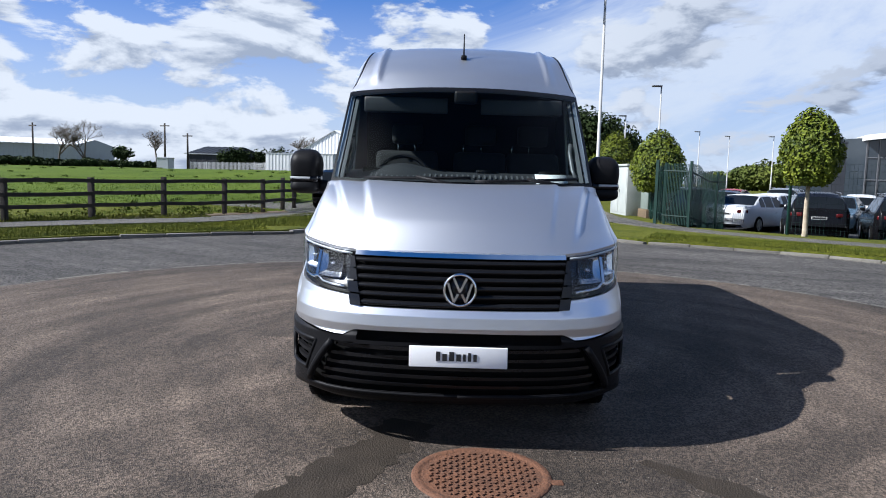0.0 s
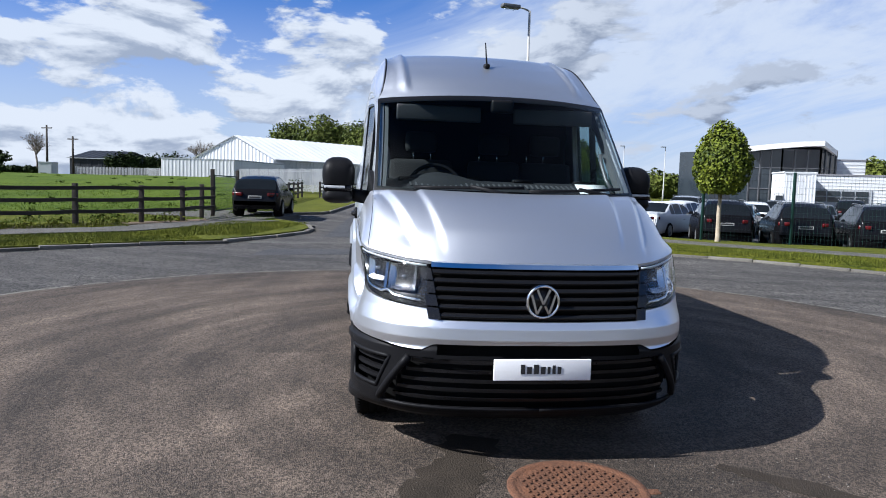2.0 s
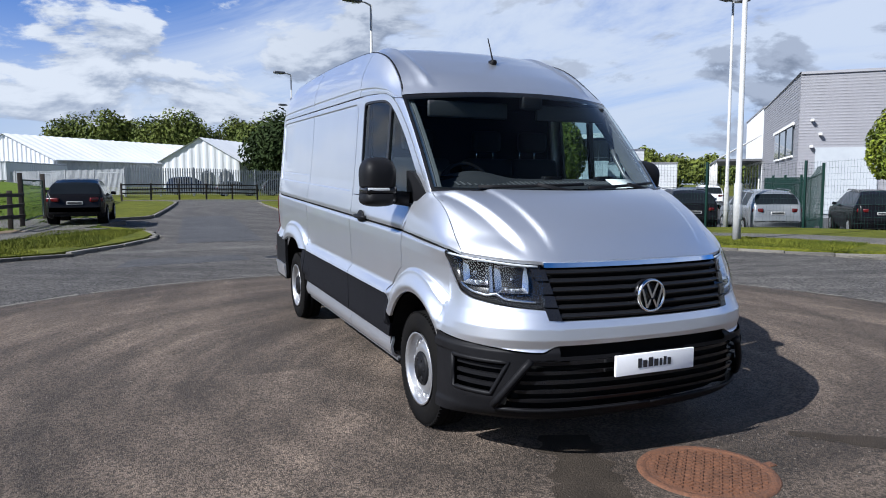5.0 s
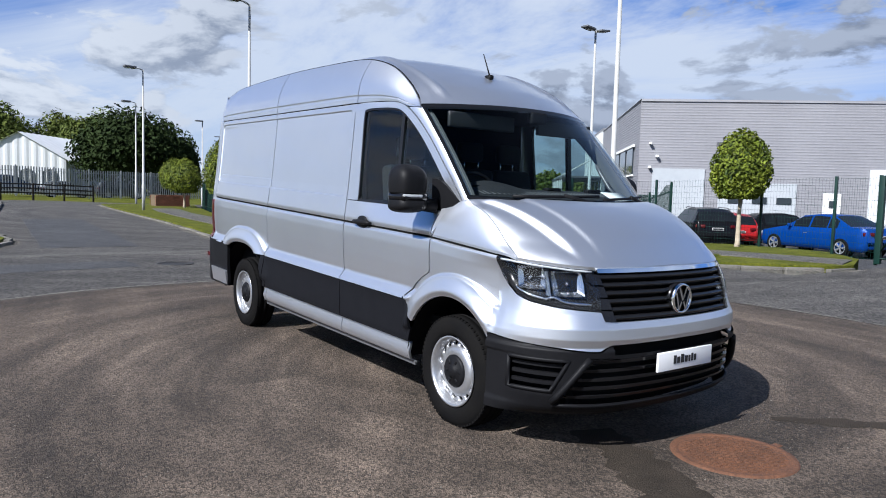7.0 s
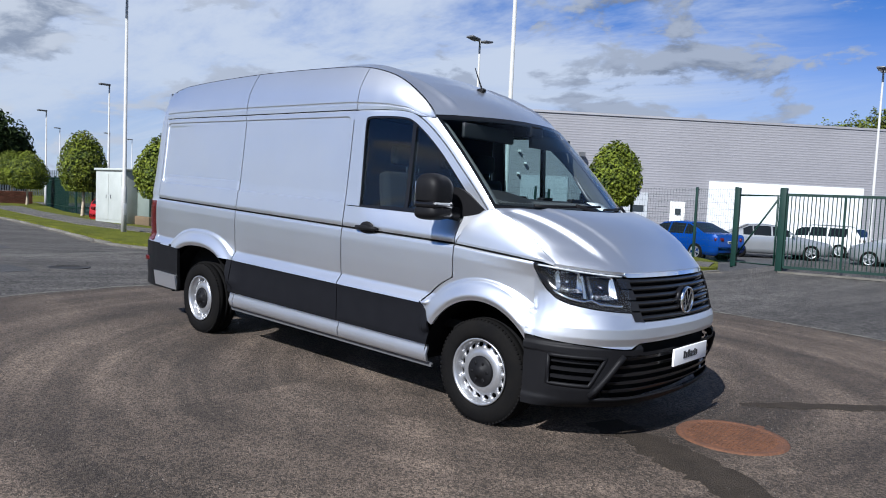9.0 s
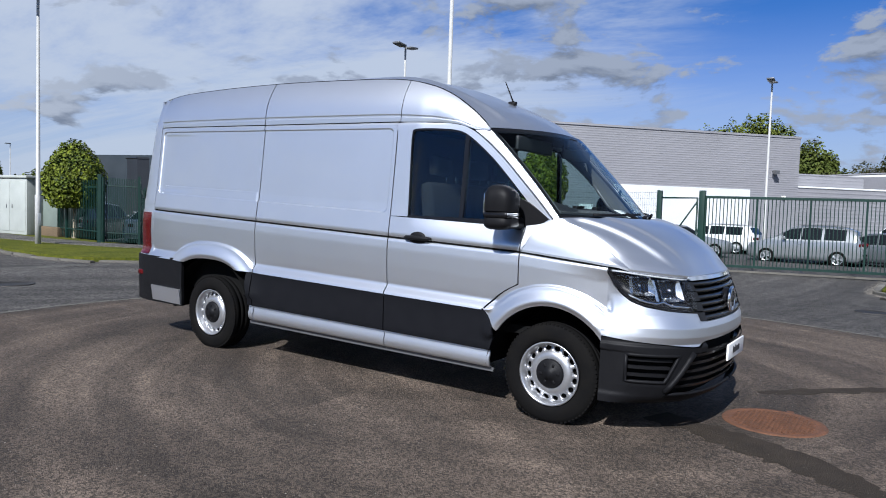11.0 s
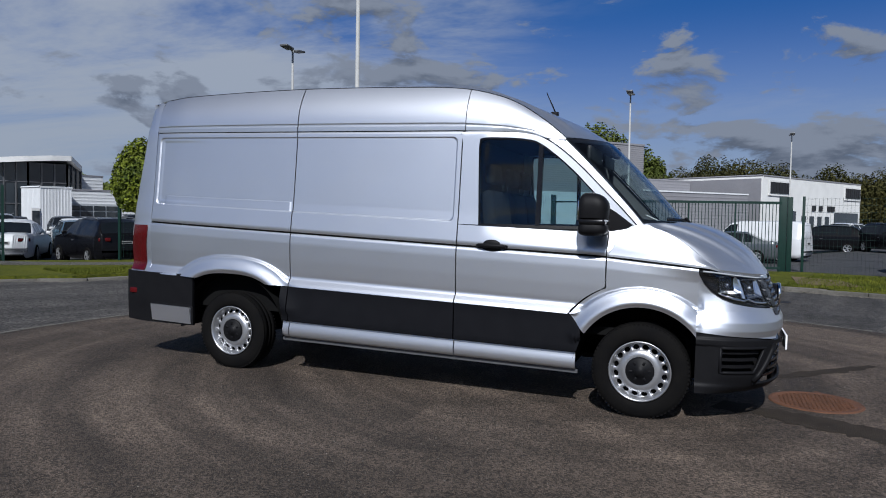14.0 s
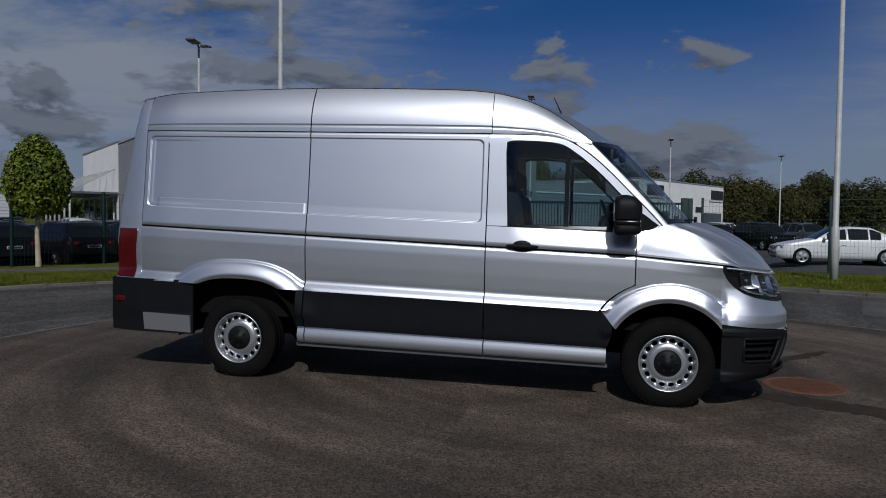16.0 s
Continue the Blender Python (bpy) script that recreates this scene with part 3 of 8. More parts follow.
def stain(pts, name, label):
    rnd = random.Random(9)
    pts = [(x + rnd.uniform(-0.02, 0.02), y + rnd.uniform(-0.02, 0.02)) for x, y in pts]
    bm = bmesh.new()
    f = bm.faces.new([bm.verts.new((x, y, ground_z(x, y) + 0.0125)) for x, y in pts])
    bmesh.ops.triangulate(bm, faces=[f])
    tagged(part(name, bm, WET, kind="stuff"), label, "stain")


def ragged(line, widths, seed):
    """The outline of an uneven trickle along a line."""
    rnd = random.Random(seed)
    dense, ws = [], []
    for i in range(len(line) - 1):
        for k in range(8):
            u = k / 8
            dense.append((line[i][0] * (1 - u) + line[i + 1][0] * u, line[i][1] * (1 - u) + line[i + 1][1] * u))
            ws.append((widths[i] * (1 - u) + widths[i + 1] * u) * rnd.uniform(0.75, 1.25))
    left = [offset_line(dense, 1)[i] for i in range(len(dense))]
    out_l, out_r = [], []
    for i, p in enumerate(dense):
        d = Vector(left[i]) - Vector(p)
        out_l.append((p[0] + d.x * ws[i], p[1] + d.y * ws[i]))
        out_r.append((p[0] - d.x * ws[i] * rnd.uniform(0.8, 1.2), p[1] - d.y * ws[i] * rnd.uniform(0.8, 1.2)))
    return out_l + out_r[::-1]


stain(ragged([(-0.25, -0.55), (-0.42, -1.0), (-0.62, -1.45), (-0.95, -1.9), (-1.15, -2.2)], [0.16, 0.15, 0.17, 0.14, 0.04], 3), "damp_stain", "dark damp trickle across the asphalt")
stain(ragged([(1.0, -1.05), (1.25, -1.3), (1.7, -1.75), (2.1, -2.1)], [0.03, 0.08, 0.10, 0.02], 5), "damp_stain", "dark damp streak across the asphalt")


# ---- repairs and ironwork in the road ----
def road_patch(pts, mat, label, lift=0.004):
    rnd = random.Random(len(pts))
    edge = []
    for (x0, y0), (x1, y1) in zip(pts, pts[1:] + pts[:1]):
        for k in range(6):
            edge.append((x0 + (x1 - x0) * k / 6 + rnd.uniform(-.03, .03), y0 + (y1 - y0) * k / 6 + rnd.uniform(-.03, .03)))
    tagged(part("road_patch", poly_slab(edge, lambda x, y: ground_z(x, y) + lift, lambda x, y: ground_z(x, y) - .02), mat, smooth=False, kind="structure"), label, "road patch")


road_patch([(-2.9, 9.1), (-.6, 9.5), (-.7, 10.5), (-2.7, 10.3)], ASPHALT_DARK, "dark asphalt repair patch in the road")
road_patch([(-3.3, 11.6), (2.6, 11.9), (2.5, 12.3), (-3.2, 12.0)], FOOTWAY, "pale sealed trench across the street mouth")
road_patch([(-1.7, 13.6), (.3, 13.6), (1.0, 26.0), (-.9, 26.0)], ASPHALT_DARK, "long darker asphalt strip along the street")
road_patch([(5.2, -4.9), (7.6, -5.6), (8.2, -4.6), (5.9, -3.8)], FOOTWAY, "pale worn asphalt patch in the turning circle")


def street_cover(x, y, r):
    root = thing("street_cover", "small round dark iron cover in the road", "manhole cover", x, y, ground_z(x, y) + .002)
    bm = bmesh.new()
    rings = [[bm.verts.new((q * math.cos(2 * math.pi * k / 32), q * math.sin(2 * math.pi * k / 32), z)) for k in range(32)] for q, z in ((r, -.02), (r, .006), (r - .03, .008), (r - .035, .003), (.01, .004))]
    for a, b in zip(rings, rings[1:]):
        for k in range(32):
            bm.faces.new((a[k], a[(k + 1) % 32], b[(k + 1) % 32], b[k]))
    part("lid", bm, DEEP_IRON, root)


DEEP_IRON = material("dark_iron", (0.030, 0.026, 0.022), (0.018, 0.016, 0.014), rough=0.6, metal=0.3, scale=8, fine=60, bump=0.3, bump_scale=60)
street_cover(0.0, 9.7, .33)
street_cover(8.3, -1.6, .28)


# ---- loose chippings on the asphalt ----
def chippings(count):
    rnd = random.Random(31)
    bm = bmesh.new()
    for _ in range(count):
        a, r = rnd.uniform(0, 360), R_DISC * math.sqrt(rnd.random()) * 1.12
        x, y = at_angle(a, r)
        s = rnd.uniform(.003, .0075)
        z = ground_z(x, y) + .010
        t = rnd.uniform(0, 6.28)
        v = [bm.verts.new((x + s * math.cos(t + k * 2.09), y + s * math.sin(t + k * 2.09), z)) for k in range(3)]
        top = bm.verts.new((x, y, z + s * .8))
        for k in range(3):
            bm.faces.new((v[k], v[(k + 1) % 3], top))
    me = bpy.data.meshes.new("chipping")
    bm.to_mesh(me)
    bm.free()
    me.materials.append(CHIP)
    tagged(new("chipping", me), "loose pale stone chippings on the asphalt", "grit", kind="stuff")


CHIP = material("stone_chips", (0.15, 0.135, 0.115), (0.06, 0.054, 0.047), rough=0.9, scale=3, fine=30, space="Position", per_island=0.4)
chippings(9000)


def kerb_grit(line, side, count, seed):
    """Grit and leaf litter gathered in the channel along a kerb."""
    rnd = random.Random(seed)
    bm = bmesh.new()
    spots = along(line, .05)
    for _ in range(count):
        p, a = rnd.choice(spots)
        d = side * (.07 + abs(rnd.gauss(0, .10)))
        x, y = p.x - math.sin(a) * d + rnd.uniform(-.03, .03), p.y + math.cos(a) * d + rnd.uniform(-.03, .03)
        s = rnd.uniform(.006, .020)
        z, t = ground_z(x, y) + .001, rnd.uniform(0, 6.28)
        v = [bm.verts.new((x + s * math.cos(t + k * 2.09), y + s * math.sin(t + k * 2.09), z)) for k in range(3)]
        top = bm.verts.new((x, y, z + s * .6))
        for k in range(3):
            bm.faces.new((v[k], v[(k + 1) % 3], top))
    me = bpy.data.meshes.new("kerb_grit")
    bm.to_mesh(me)
    bm.free()
    me.materials.append(CHIP)
    tagged(new("kerb_grit", me), "grit and litter gathered along the kerb", "grit", kind="stuff")


kerb_grit(RIGHT_EDGE, -1, 6000, 5)
kerb_grit(LEFT_EDGE, -1, 4000, 6)
kerb_grit(GATE_EDGE, -1, 3000, 7)


# ---- the van ----
def build_van():
    van = thing("panel_van", "silver high-roof panel van with black plastic bumpers, parked", "van", 0, 0, 0, 0, rx=math.degrees(math.atan(0.012)))
    ZT = [.28, .335, .345, .36, .40, .465, .475, .49, .60, .765, .772, .785, .845, .885, 1.00, 1.14, 1.212, 1.222, 1.24, 1.255, 1.5, 1.8, 2.1, 2.14, 2.155, 2.165, 2.20, 2.35, 2.45, 2.50, 2.54]
    XT = [.935, .942, .962, .968, .976, .955, .982, .985, .988, .990, 1.003, 1.000, .955, .961, .970, .976, .972, .961, .961, .968, .938, .912, .888, .884, .872, .881, .873, .850, .828, .806, .785]
    KZ, KV = [.3, .77, 1.23, 2.15, 2.5], [.010, .022, .032, .011, .0]

    def lift(y, q):
        k = float(np.interp(q, KZ, KV))
        z = q + k * (y - 1.45)
        return z - (.05 * max(0.27 - y, 0) if y < 0.27 else 0) * step(.95, 1.2, q) * (1 - step(1.3, 1.6, q))

    def unlift(y, z):
        q = z
        for _ in range(4):
            q += z - lift(y, q)
        return q

    RC = (3.64, .357)

    def width(y, q):
        w = float(np.interp(q, ZT, XT))
        z = lift(y, q)
        c = min(max((1.25 - y) / 1.25, 0), 1)
        w -= .072 * (1 - (1 - c) ** 2) * step(1.26, 1.45, q)
        w -= .05 * min(max((.1 - y) / .5, 0), 1.2) ** 2 * (1 - step(1.1, 1.3, q)) * step(.62, .9, q)
        w -= .075 * max((y - 4.25) / .62, 0) ** 2
        # raised wheel arches
        if q < 1.2:
            d1 = math.hypot(y, z - .357) / .48
            d2 = ((abs(y - RC[0]) / .60) ** 2.4 + (max(z - .357, 0) / .53) ** 2.4) ** (1 / 2.4)
            for d, e, hi in ((d1, 1.30, 1.022), (d2, 1.31, 1.026)):
                if z > .56:
                    s = step(e, e - .03, d) * step(-.58, -.24, y)
                    w += (hi - .016 * step(1.07, 1.0, d) - .034 * step(1.05, 1.27, d) - w) * s
        # pressed load-bay panel
        if 1.35 < q < 2.2 and y > 1.45:
            hx, hz, cy, cz = (4.56 - 1.50) / 2, .3425, (4.56 + 1.50) / 2, 1.7625
            dx, dz = abs(y - cy) - hx + .045, abs(q - cz) - hz + .045
            sd = math.hypot(max(dx, 0), max(dz, 0)) + min(max(dx, dz), 0) - .045
            w -= .010 * step(.002, -.006, sd) + .004 * step(-.03, -.05, sd) * step(3.9, 4.3, y)
            if sd < 0 and y > 3.02:
                w += .0045 * step(1.512, 1.506, q) * step(3.03, 3.055, y) * step(4.46, 4.44, y)
        return w

    def zrows(a, b, d=.02):
        """Heights from a to b that hit every crease between them."""
        ks = [a] + [z for z in ZT if a + .004 < z < b - .004] + [b]
        out = []
        for p, r in zip(ks, ks[1:]):
            out += arange(p, r, d)[:-1]
        return out + [b]

    def side_sheet(name, ys, lo, hi, mat, label="", proud=0.0, n=24, rows=None, thick=.018):
        """One pressed panel on each flank, between heights lo(y) and hi(y)."""
        for sgn in (-1, 1):
            bm = bmesh.new()

            def fn(y, v, sgn=sgn):
                a, b = lo(y), hi(y)
                q = a + (b - a) * v
                return (sgn * (width(y, q) + proud), y, lift(y, q))
            if rows:
                vs = [(r - rows[0]) / (rows[-1] - rows[0]) for r in rows]
            else:
                vs = list(np.linspace(0, 1, n))
            sheet(bm, fn, ys, vs, thick, lambda co, sgn=sgn: (-sgn, 0, 0))
            part(name, bm, mat, van, label)

    G = .005
    DF, DR, SR = .268, 1.457, 3.015
    LINE, LINE2 = 1.222, 1.238
    lip_z = lambda y: max(circ(y, .48), .60 + max(y - .40, 0) * 1.25)
    circ = lambda y, r: .357 + math.sqrt(max(r * r - y * y, 0))
    rear_arch = lambda y: .357 + .53 * max(1 - (abs(y - RC[0]) / .60) ** 2.6, 0) ** (1 / 2.6)
    # flank below the dark line
    side_sheet("front_wing", arange(-.38, DF - G, .012), lambda y: unlift(y, circ(y, .48)), lambda y: LINE, PAINT, n=44)
    side_sheet("arch_lip", arange(DF - G, .54, .01), lambda y: unlift(y, lip_z(y)), lambda y: unlift(y, max(circ(y, .657), lip_z(y) + .004)), PAINT, n=16)
    door_front = lambda z: max(DF, math.sqrt(max(.662 ** 2 - (z - .357) ** 2, 0)) if z < 1.02 else DF)
    for sgn in (-1, 1):
        bm = bmesh.new()

        def fn(u, q, sgn=sgn):
            f = door_front(q - .03) + G
            y = f + (DR - G - f) * u
            return (sgn * width(y, q), y, lift(y, q))
        sheet(bm, fn, arange(0, 1, .02), zrows(.772, LINE), .018, lambda co, sgn=sgn: (-sgn, 0, 0))
        part("cab_door", bm, PAINT, van)
    side_sheet("side_panel", arange(DR + G, SR - G, .05), lambda y: .772, lambda y: LINE, PAINT, rows=zrows(.772, LINE))
    side_sheet("rear_quarter", arange(SR + G, 3.10, .02) + arange(3.11, 4.17, .015) + arange(4.18, 4.62, .02),
               lambda y: max(.772, unlift(y, rear_arch(y))) if abs(y - RC[0]) < .60 else .772, lambda y: LINE, PAINT, n=46)
    # sills and cladding
    for a, b in ((.475, DR - G), (DR + G, SR - G), (SR + G, 3.08)):
        side_sheet("sill", arange(a, b, .06), lambda y: .335, lambda y: .468, PAINT, rows=zrows(.335, .468, .03))
        side_sheet("cladding", (arange(.435, .57, .01)[:-1] if a < .6 else []) + arange(a if a > .6 else .57, b, .04), lambda y: max(.474, unlift(y, circ(y, .48))) if y < .5 else .474, lambda y: min(.768, unlift(y, lip_z(y)) - .004) if y < .56 else .768, CLADDING, "dark grey plastic side cladding", .006, rows=zrows(.474, .768, .04))
    side_sheet("lower_rail", arange(.46, 3.10, .1), lambda y: .30, lambda y: .330, SATIN, "grey metal lower rail", -.012, n=3)
    # black strip in the waist groove carries the groove's shadow as colour
    side_sheet("waist_strip", arange(-.38, 4.60, .08), lambda y: LINE + .002, lambda y: LINE2 - .002, DEEP_BLACK, "thin black strip as the waist groove's shade", -.003, n=3, thick=.03)
    # flank above the line
    BELT, DRIP = 1.398, 2.152
    EDGE_Y = (arange(DR + G, 1.48, .01) + arange(1.484, 1.515, .0035) + arange(1.522, 1.60, .01) + arange(1.63, SR - G, .045),
              arange(SR + G, 3.06, .005) + arange(3.09, 4.36, .04) + arange(4.38, 4.54, .008) + arange(4.544, 4.57, .0035) + arange(4.576, 4.60, .008))
    EDGE_Q = zrows(LINE2, 1.40, .02) + arange(1.408, 1.432, .003) + arange(1.438, 1.50, .009) + arange(1.503, 1.515, .002) + arange(1.53, 2.03, .04) + arange(2.036, 2.09, .009) + arange(2.094, 2.112, .003) + zrows(2.118, DRIP, .01)
    drip_front = [(.58, 2.045), (.62, 2.072), (.76, 2.085), (.82, 2.103), (.90, 2.127), (1.12, 2.146), (1.44, 2.155)]
    rail = [(.63, (2.090, .836)), (.70, (2.150, .816)), (.8, (2.23, .797)), (1.0, (2.36, .778)), (1.2, (2.445, .768)), (1.5, (2.512, .762)), (2.0, (2.543, .758)), (3.1, (2.566, .755)), (4.3, (2.540, .757)), (4.72, (2.497, .738))]
    drip_z = lambda y: float(np.interp(y, [p[0] for p in drip_front], [p[1] for p in drip_front])) if y < 1.44 else lift(y, 2.157)
    for sgn in (-1, 1):
        inw = lambda co, sgn=sgn: (-sgn, 0, 0)
        bm = bmesh.new()
        sheet(bm, lambda y, q, sgn=sgn: (sgn * width(y, q), y, lift(y, q)), arange(DF + G, DR - G, .03), zrows(LINE2, BELT, .02), .018, inw)
        part("door_top", bm, PAINT, van)
        bm = bmesh.new()
        sheet(bm, lambda y, q, sgn=sgn: (sgn * width(y, q), y, lift(y, q)), EDGE_Y[0], EDGE_Q, .018, inw)
        part("sliding_door_panel", bm, PAINT, van)
        bm = bmesh.new()
        sheet(bm, lambda y, q, sgn=sgn: (sgn * width(y, q), y, lift(y, q)), EDGE_Y[1], EDGE_Q, .018, inw)
        part("rear_side_panel", bm, PAINT, van)
        bm = bmesh.new()
        low = lambda y: float(np.interp(y, [.06, .09, .20, .262], [1.425, 1.412, 1.312, 1.202]))
        sheet(bm, lambda y, v, sgn=sgn: (sgn * (width(y, unlift(y, low(y) + (1.43 - low(y)) * v)) + .001), y, low(y) + (1.43 - low(y)) * v), arange(.06, DF - G, .02), arange(0, 1, .1), .018, inw)
        part("wing_corner", bm, PAINT, van)
        # door window frame and screen pillar
        inner = [(1.285, 1.402), (1.295, 1.6), (1.31, 1.9), (1.312, 2.05), (1.285, 2.095), (1.1, 2.098), (.93, 2.085), (.83, 2.055), (.70, 1.965), (.56, 1.845), (.42, 1.705), (.28, 1.56), (.12, 1.402)]
        mid = [(DR - G, 1.402), (DR - G, 1.6), (DR - G, 1.9), (DR - G, 2.06), (DR - G, 2.147), (1.12, 2.142), (.90, 2.124), (.77, 2.075), (.64, 1.985), (.49, 1.855), (.35, 1.715), (.20, 1.565), (.05, 1.405)]
        outer = [(.62, 2.075), (.535, 2.0), (.40, 1.865), (.255, 1.715), (.115, 1.565), (.01, 1.44)]
        mid2 = [(.76, 2.082), (.632, 1.993), (.482, 1.862), (.342, 1.722), (.192, 1.572), (.035, 1.405)]

        def ribbon(name, a, b, mat, off=0.0, n=6, lab="", turn=0.0):
            bm = bmesh.new()
            ka = [(i, p) for i, p in enumerate(a)]
            kb = [(i, p) for i, p in enumerate(b)]

            def fn(t, v):
                p = spline(ka, t) * (1 - v) + spline(kb, t) * v
                return (sgn * (width(p[0], unlift(p[0], p[1])) + off - turn * v * v), p[0], p[1])
            sheet(bm, fn, arange(0, len(a) - 1, .2), list(np.linspace(0, 1, n)), .022, inw)
            return part(name, bm, mat, van, lab)
        ribbon("window_frame", inner, mid, PAINT)
        ribbon("screen_pillar", mid2, outer, PAINT, turn=.018)
        ribbon("pillar_trim", inner[7:], outer, TRIM_GREY, -.034, 4, "grey plastic pillar trim", turn=.018)
        seal = [(p[0] + (1.0 - p[0]) * .03, p[1] + (1.75 - p[1]) * .045) for p in inner]
        ribbon("window_seal", seal, inner, GLOSS_BLACK, -.004, 3, "black rubber window seal")
        # glass of the door, quarter bar and lower seal
        bm = bmesh.new()
        top = lambda y: float(np.interp(y, [.12, .28, .42, .56, .70, .83, .93, 1.1, 1.30], [1.41, 1.56, 1.705, 1.845, 1.965, 2.055, 2.085, 2.098, 2.098]))
        sheet(bm, lambda y, v, sgn=sgn: (sgn * (width(y, unlift(y, 1.40 + (top(y) - 1.40) * v)) - .014), y, 1.40 + (top(y) - 1.40) * v), arange(.13, 1.30, .03), list(np.linspace(0, 1, 9)))
        g = part("door_glass", bm, CAB_GLASS, van, "dark tinted door window")
        g.visible_shadow = False
        bm = bmesh.new()
        for y0, y1, z0, z1 in ((.80, .835, 1.40, 2.04), (.12, 1.29, 1.388, 1.412)):
            sheet(bm, lambda y, z, sgn=sgn: (sgn * (width(y, unlift(y, z)) - .003), y, z), arange(y0, y1, .03), arange(z0, z1, .05), .02, inw)
        part("window_bar", bm, GLOSS_BLACK, van)
        # side of the high roof
        for a, b in ((.63, 1.434), (1.44, SR - G), (SR + G, 4.60)):
            bm = bmesh.new()

            def fn(y, v, sgn=sgn):
                rz, rx = spline(rail, y)
                lo = drip_z(y) + .003
                z = lo + (max(rz, lo + .001) - lo) * v
                w0 = width(y, unlift(y, lo)) + .006 * step(.66, 1.2, y)
                w1 = rx
                w = w0 + (w1 - w0) * v + .034 * math.sin(math.pi * min(v, 1)) ** .9 * step(.6, 1.1, y) - .005 * step(.17, .155, v) * step(.10, .115, v)
                return (sgn * w, y, z)
            sheet(bm, fn, arange(a, b, .03), [0, .05, .09, .10, .105, .11, .115, .13, .155, .16, .165, .17, .18, .22, .3] + list(np.linspace(.36, 1, 12)), .015, inw)
            part("roof_side", bm, PAINT, van)
        bm = bmesh.new()
        tube(bm, [(sgn * (spline(rail, y)[1] - .012), y, spline(rail, y)[0] + .001) for y in arange(.64, 4.58, .08)], .0075, 6)
        part("roof_gutter", bm, PLASTIC, van, "dark roof gutter strip")
        # rear corner
        yr = lambda z: 4.90 - .19 * step(1.1, 2.6, z)
        bm = bmesh.new()

        def fn(u, z, sgn=sgn):
            y = 4.606 + (yr(z) - 4.606) * min(u * 1.25, 1)
            q = unlift(4.6, z)
            w = width(4.6, q) if z < 2.16 else (np.interp(z, [2.16, 2.42, 2.5], [.868, .802, .755]))
            w -= .07 * max((y - 4.60) / .3, 0) ** 2 + (.10 * max(u - .8, 0) / .2)
            return (sgn * w, y + .012 * max(u - .8, 0) / .2, z)
        sheet(bm, fn, arange(0, 1, .08), arange(.84, 2.49, .05), .015, inw)
        part("rear_corner", bm, PAINT, van)
        bm = bmesh.new()
        sheet(bm, lambda u, z, sgn=sgn: (sgn * (width(4.6, unlift(4.6, z)) - .07 * ((4.66 + .21 * u - 4.6) / .3) ** 2 + .008), 4.66 + .215 * u - .02 * step(1.1, 1.3, z), z), arange(0, 1, .2), arange(.865, 1.30, .04), .03, inw)
        part("tail_lamp", bm, RED_LENS, van, "red tail lamp")
        # rear bumper wrap and silver flap
        bm = bmesh.new()
        sheet(bm, lambda y, z, sgn=sgn: (sgn * (.995 - .09 * max((y - 4.5) / .42, 0) ** 2 - .01 * step(.6, .45, z)), y, z), arange(4.06, 4.93, .04), arange(.372, .852, .03), .03, inw)
        part("rear_bumper_end", bm, PLASTIC, van)
        bm = bmesh.new()
        sheet(bm, lambda y, v, sgn=sgn: (sgn * (1.014 - .025 * (1 - v)), y, .385 + .155 * v + .022 * (y - 4.1)), arange(4.08, 4.54, .06), arange(0, 1, .2), .02, inw)
        part("mud_flap_panel", bm, PAINT, van)
        bm = bmesh.new()
        box(bm, (sgn * .950, 4.80, .66), (.02, .10, .05), bevel=.006)
        part("rear_reflector", bm, RED_LENS, van)
        # wheel wells
        for yc, r in ((0, .50), (RC[0], .57)):
            bm = bmesh.new()
            sheet(bm, lambda a, x, yc=yc, r=r, sgn=sgn: (sgn * x, yc + r * math.cos(a), .34 + r * .98 * math.sin(a)), arange(.02, math.pi - .02, .12), [.50, .7, .972])
            sheet(bm, lambda a, f, yc=yc, r=r, sgn=sgn: (sgn * .50, yc + r * f * math.cos(a), .34 + r * f * math.sin(a)), arange(0, math.pi, .2), [.02, .5, 1])
            part("wheel_well", bm, DEEP_BLACK, van, "black wheel arch liner")
        # handle
        bm = bmesh.new()
        for c, r in (((.974, 1.16, 1.252), (.016, .072, .036)), ((.975, 1.155, 1.222), (.012, .085, .026))):
            bmesh.ops.create_uvsphere(bm, u_segments=20, v_segments=12, radius=1.0, matrix=Matrix.Translation((sgn * c[0], c[1], c[2])) @ Matrix.Diagonal((*r, 1)))
        tube(bm, [(sgn * .970, 1.035, 1.236), (sgn * .988, 1.055, 1.237), (sgn * .996, 1.11, 1.239), (sgn * .996, 1.20, 1.240), (sgn * .988, 1.262, 1.239), (sgn * .970, 1.282, 1.238)], [.012, .0165, .018, .018, .0165, .012], 10)
        part("door_handle", bm, PLASTIC, van, "black plastic door handle")

    # roof skin
    centre = [(.37, 2.110), (.47, 2.176), (.62, 2.262), (.80, 2.345), (1.0, 2.43), (1.35, 2.545), (1.95, 2.600), (3.1, 2.614), (4.3, 2.588), (4.74, 2.54)]
    kc = [(i, p) for i, p in enumerate(centre)]
    kr = [(i, (y, z, x)) for i, (y, (z, x)) in enumerate(rail)]
    bm = bmesh.new()

    def roof(r, u):
        c, e = spline(kc, r), spline(kr, r)
        a = abs(u)
        y = c[0] + (e[0] - c[0]) * a ** 2
        z = e[1] + .006 + (c[1] - e[1] - .006) * (1 - a ** 4.5)
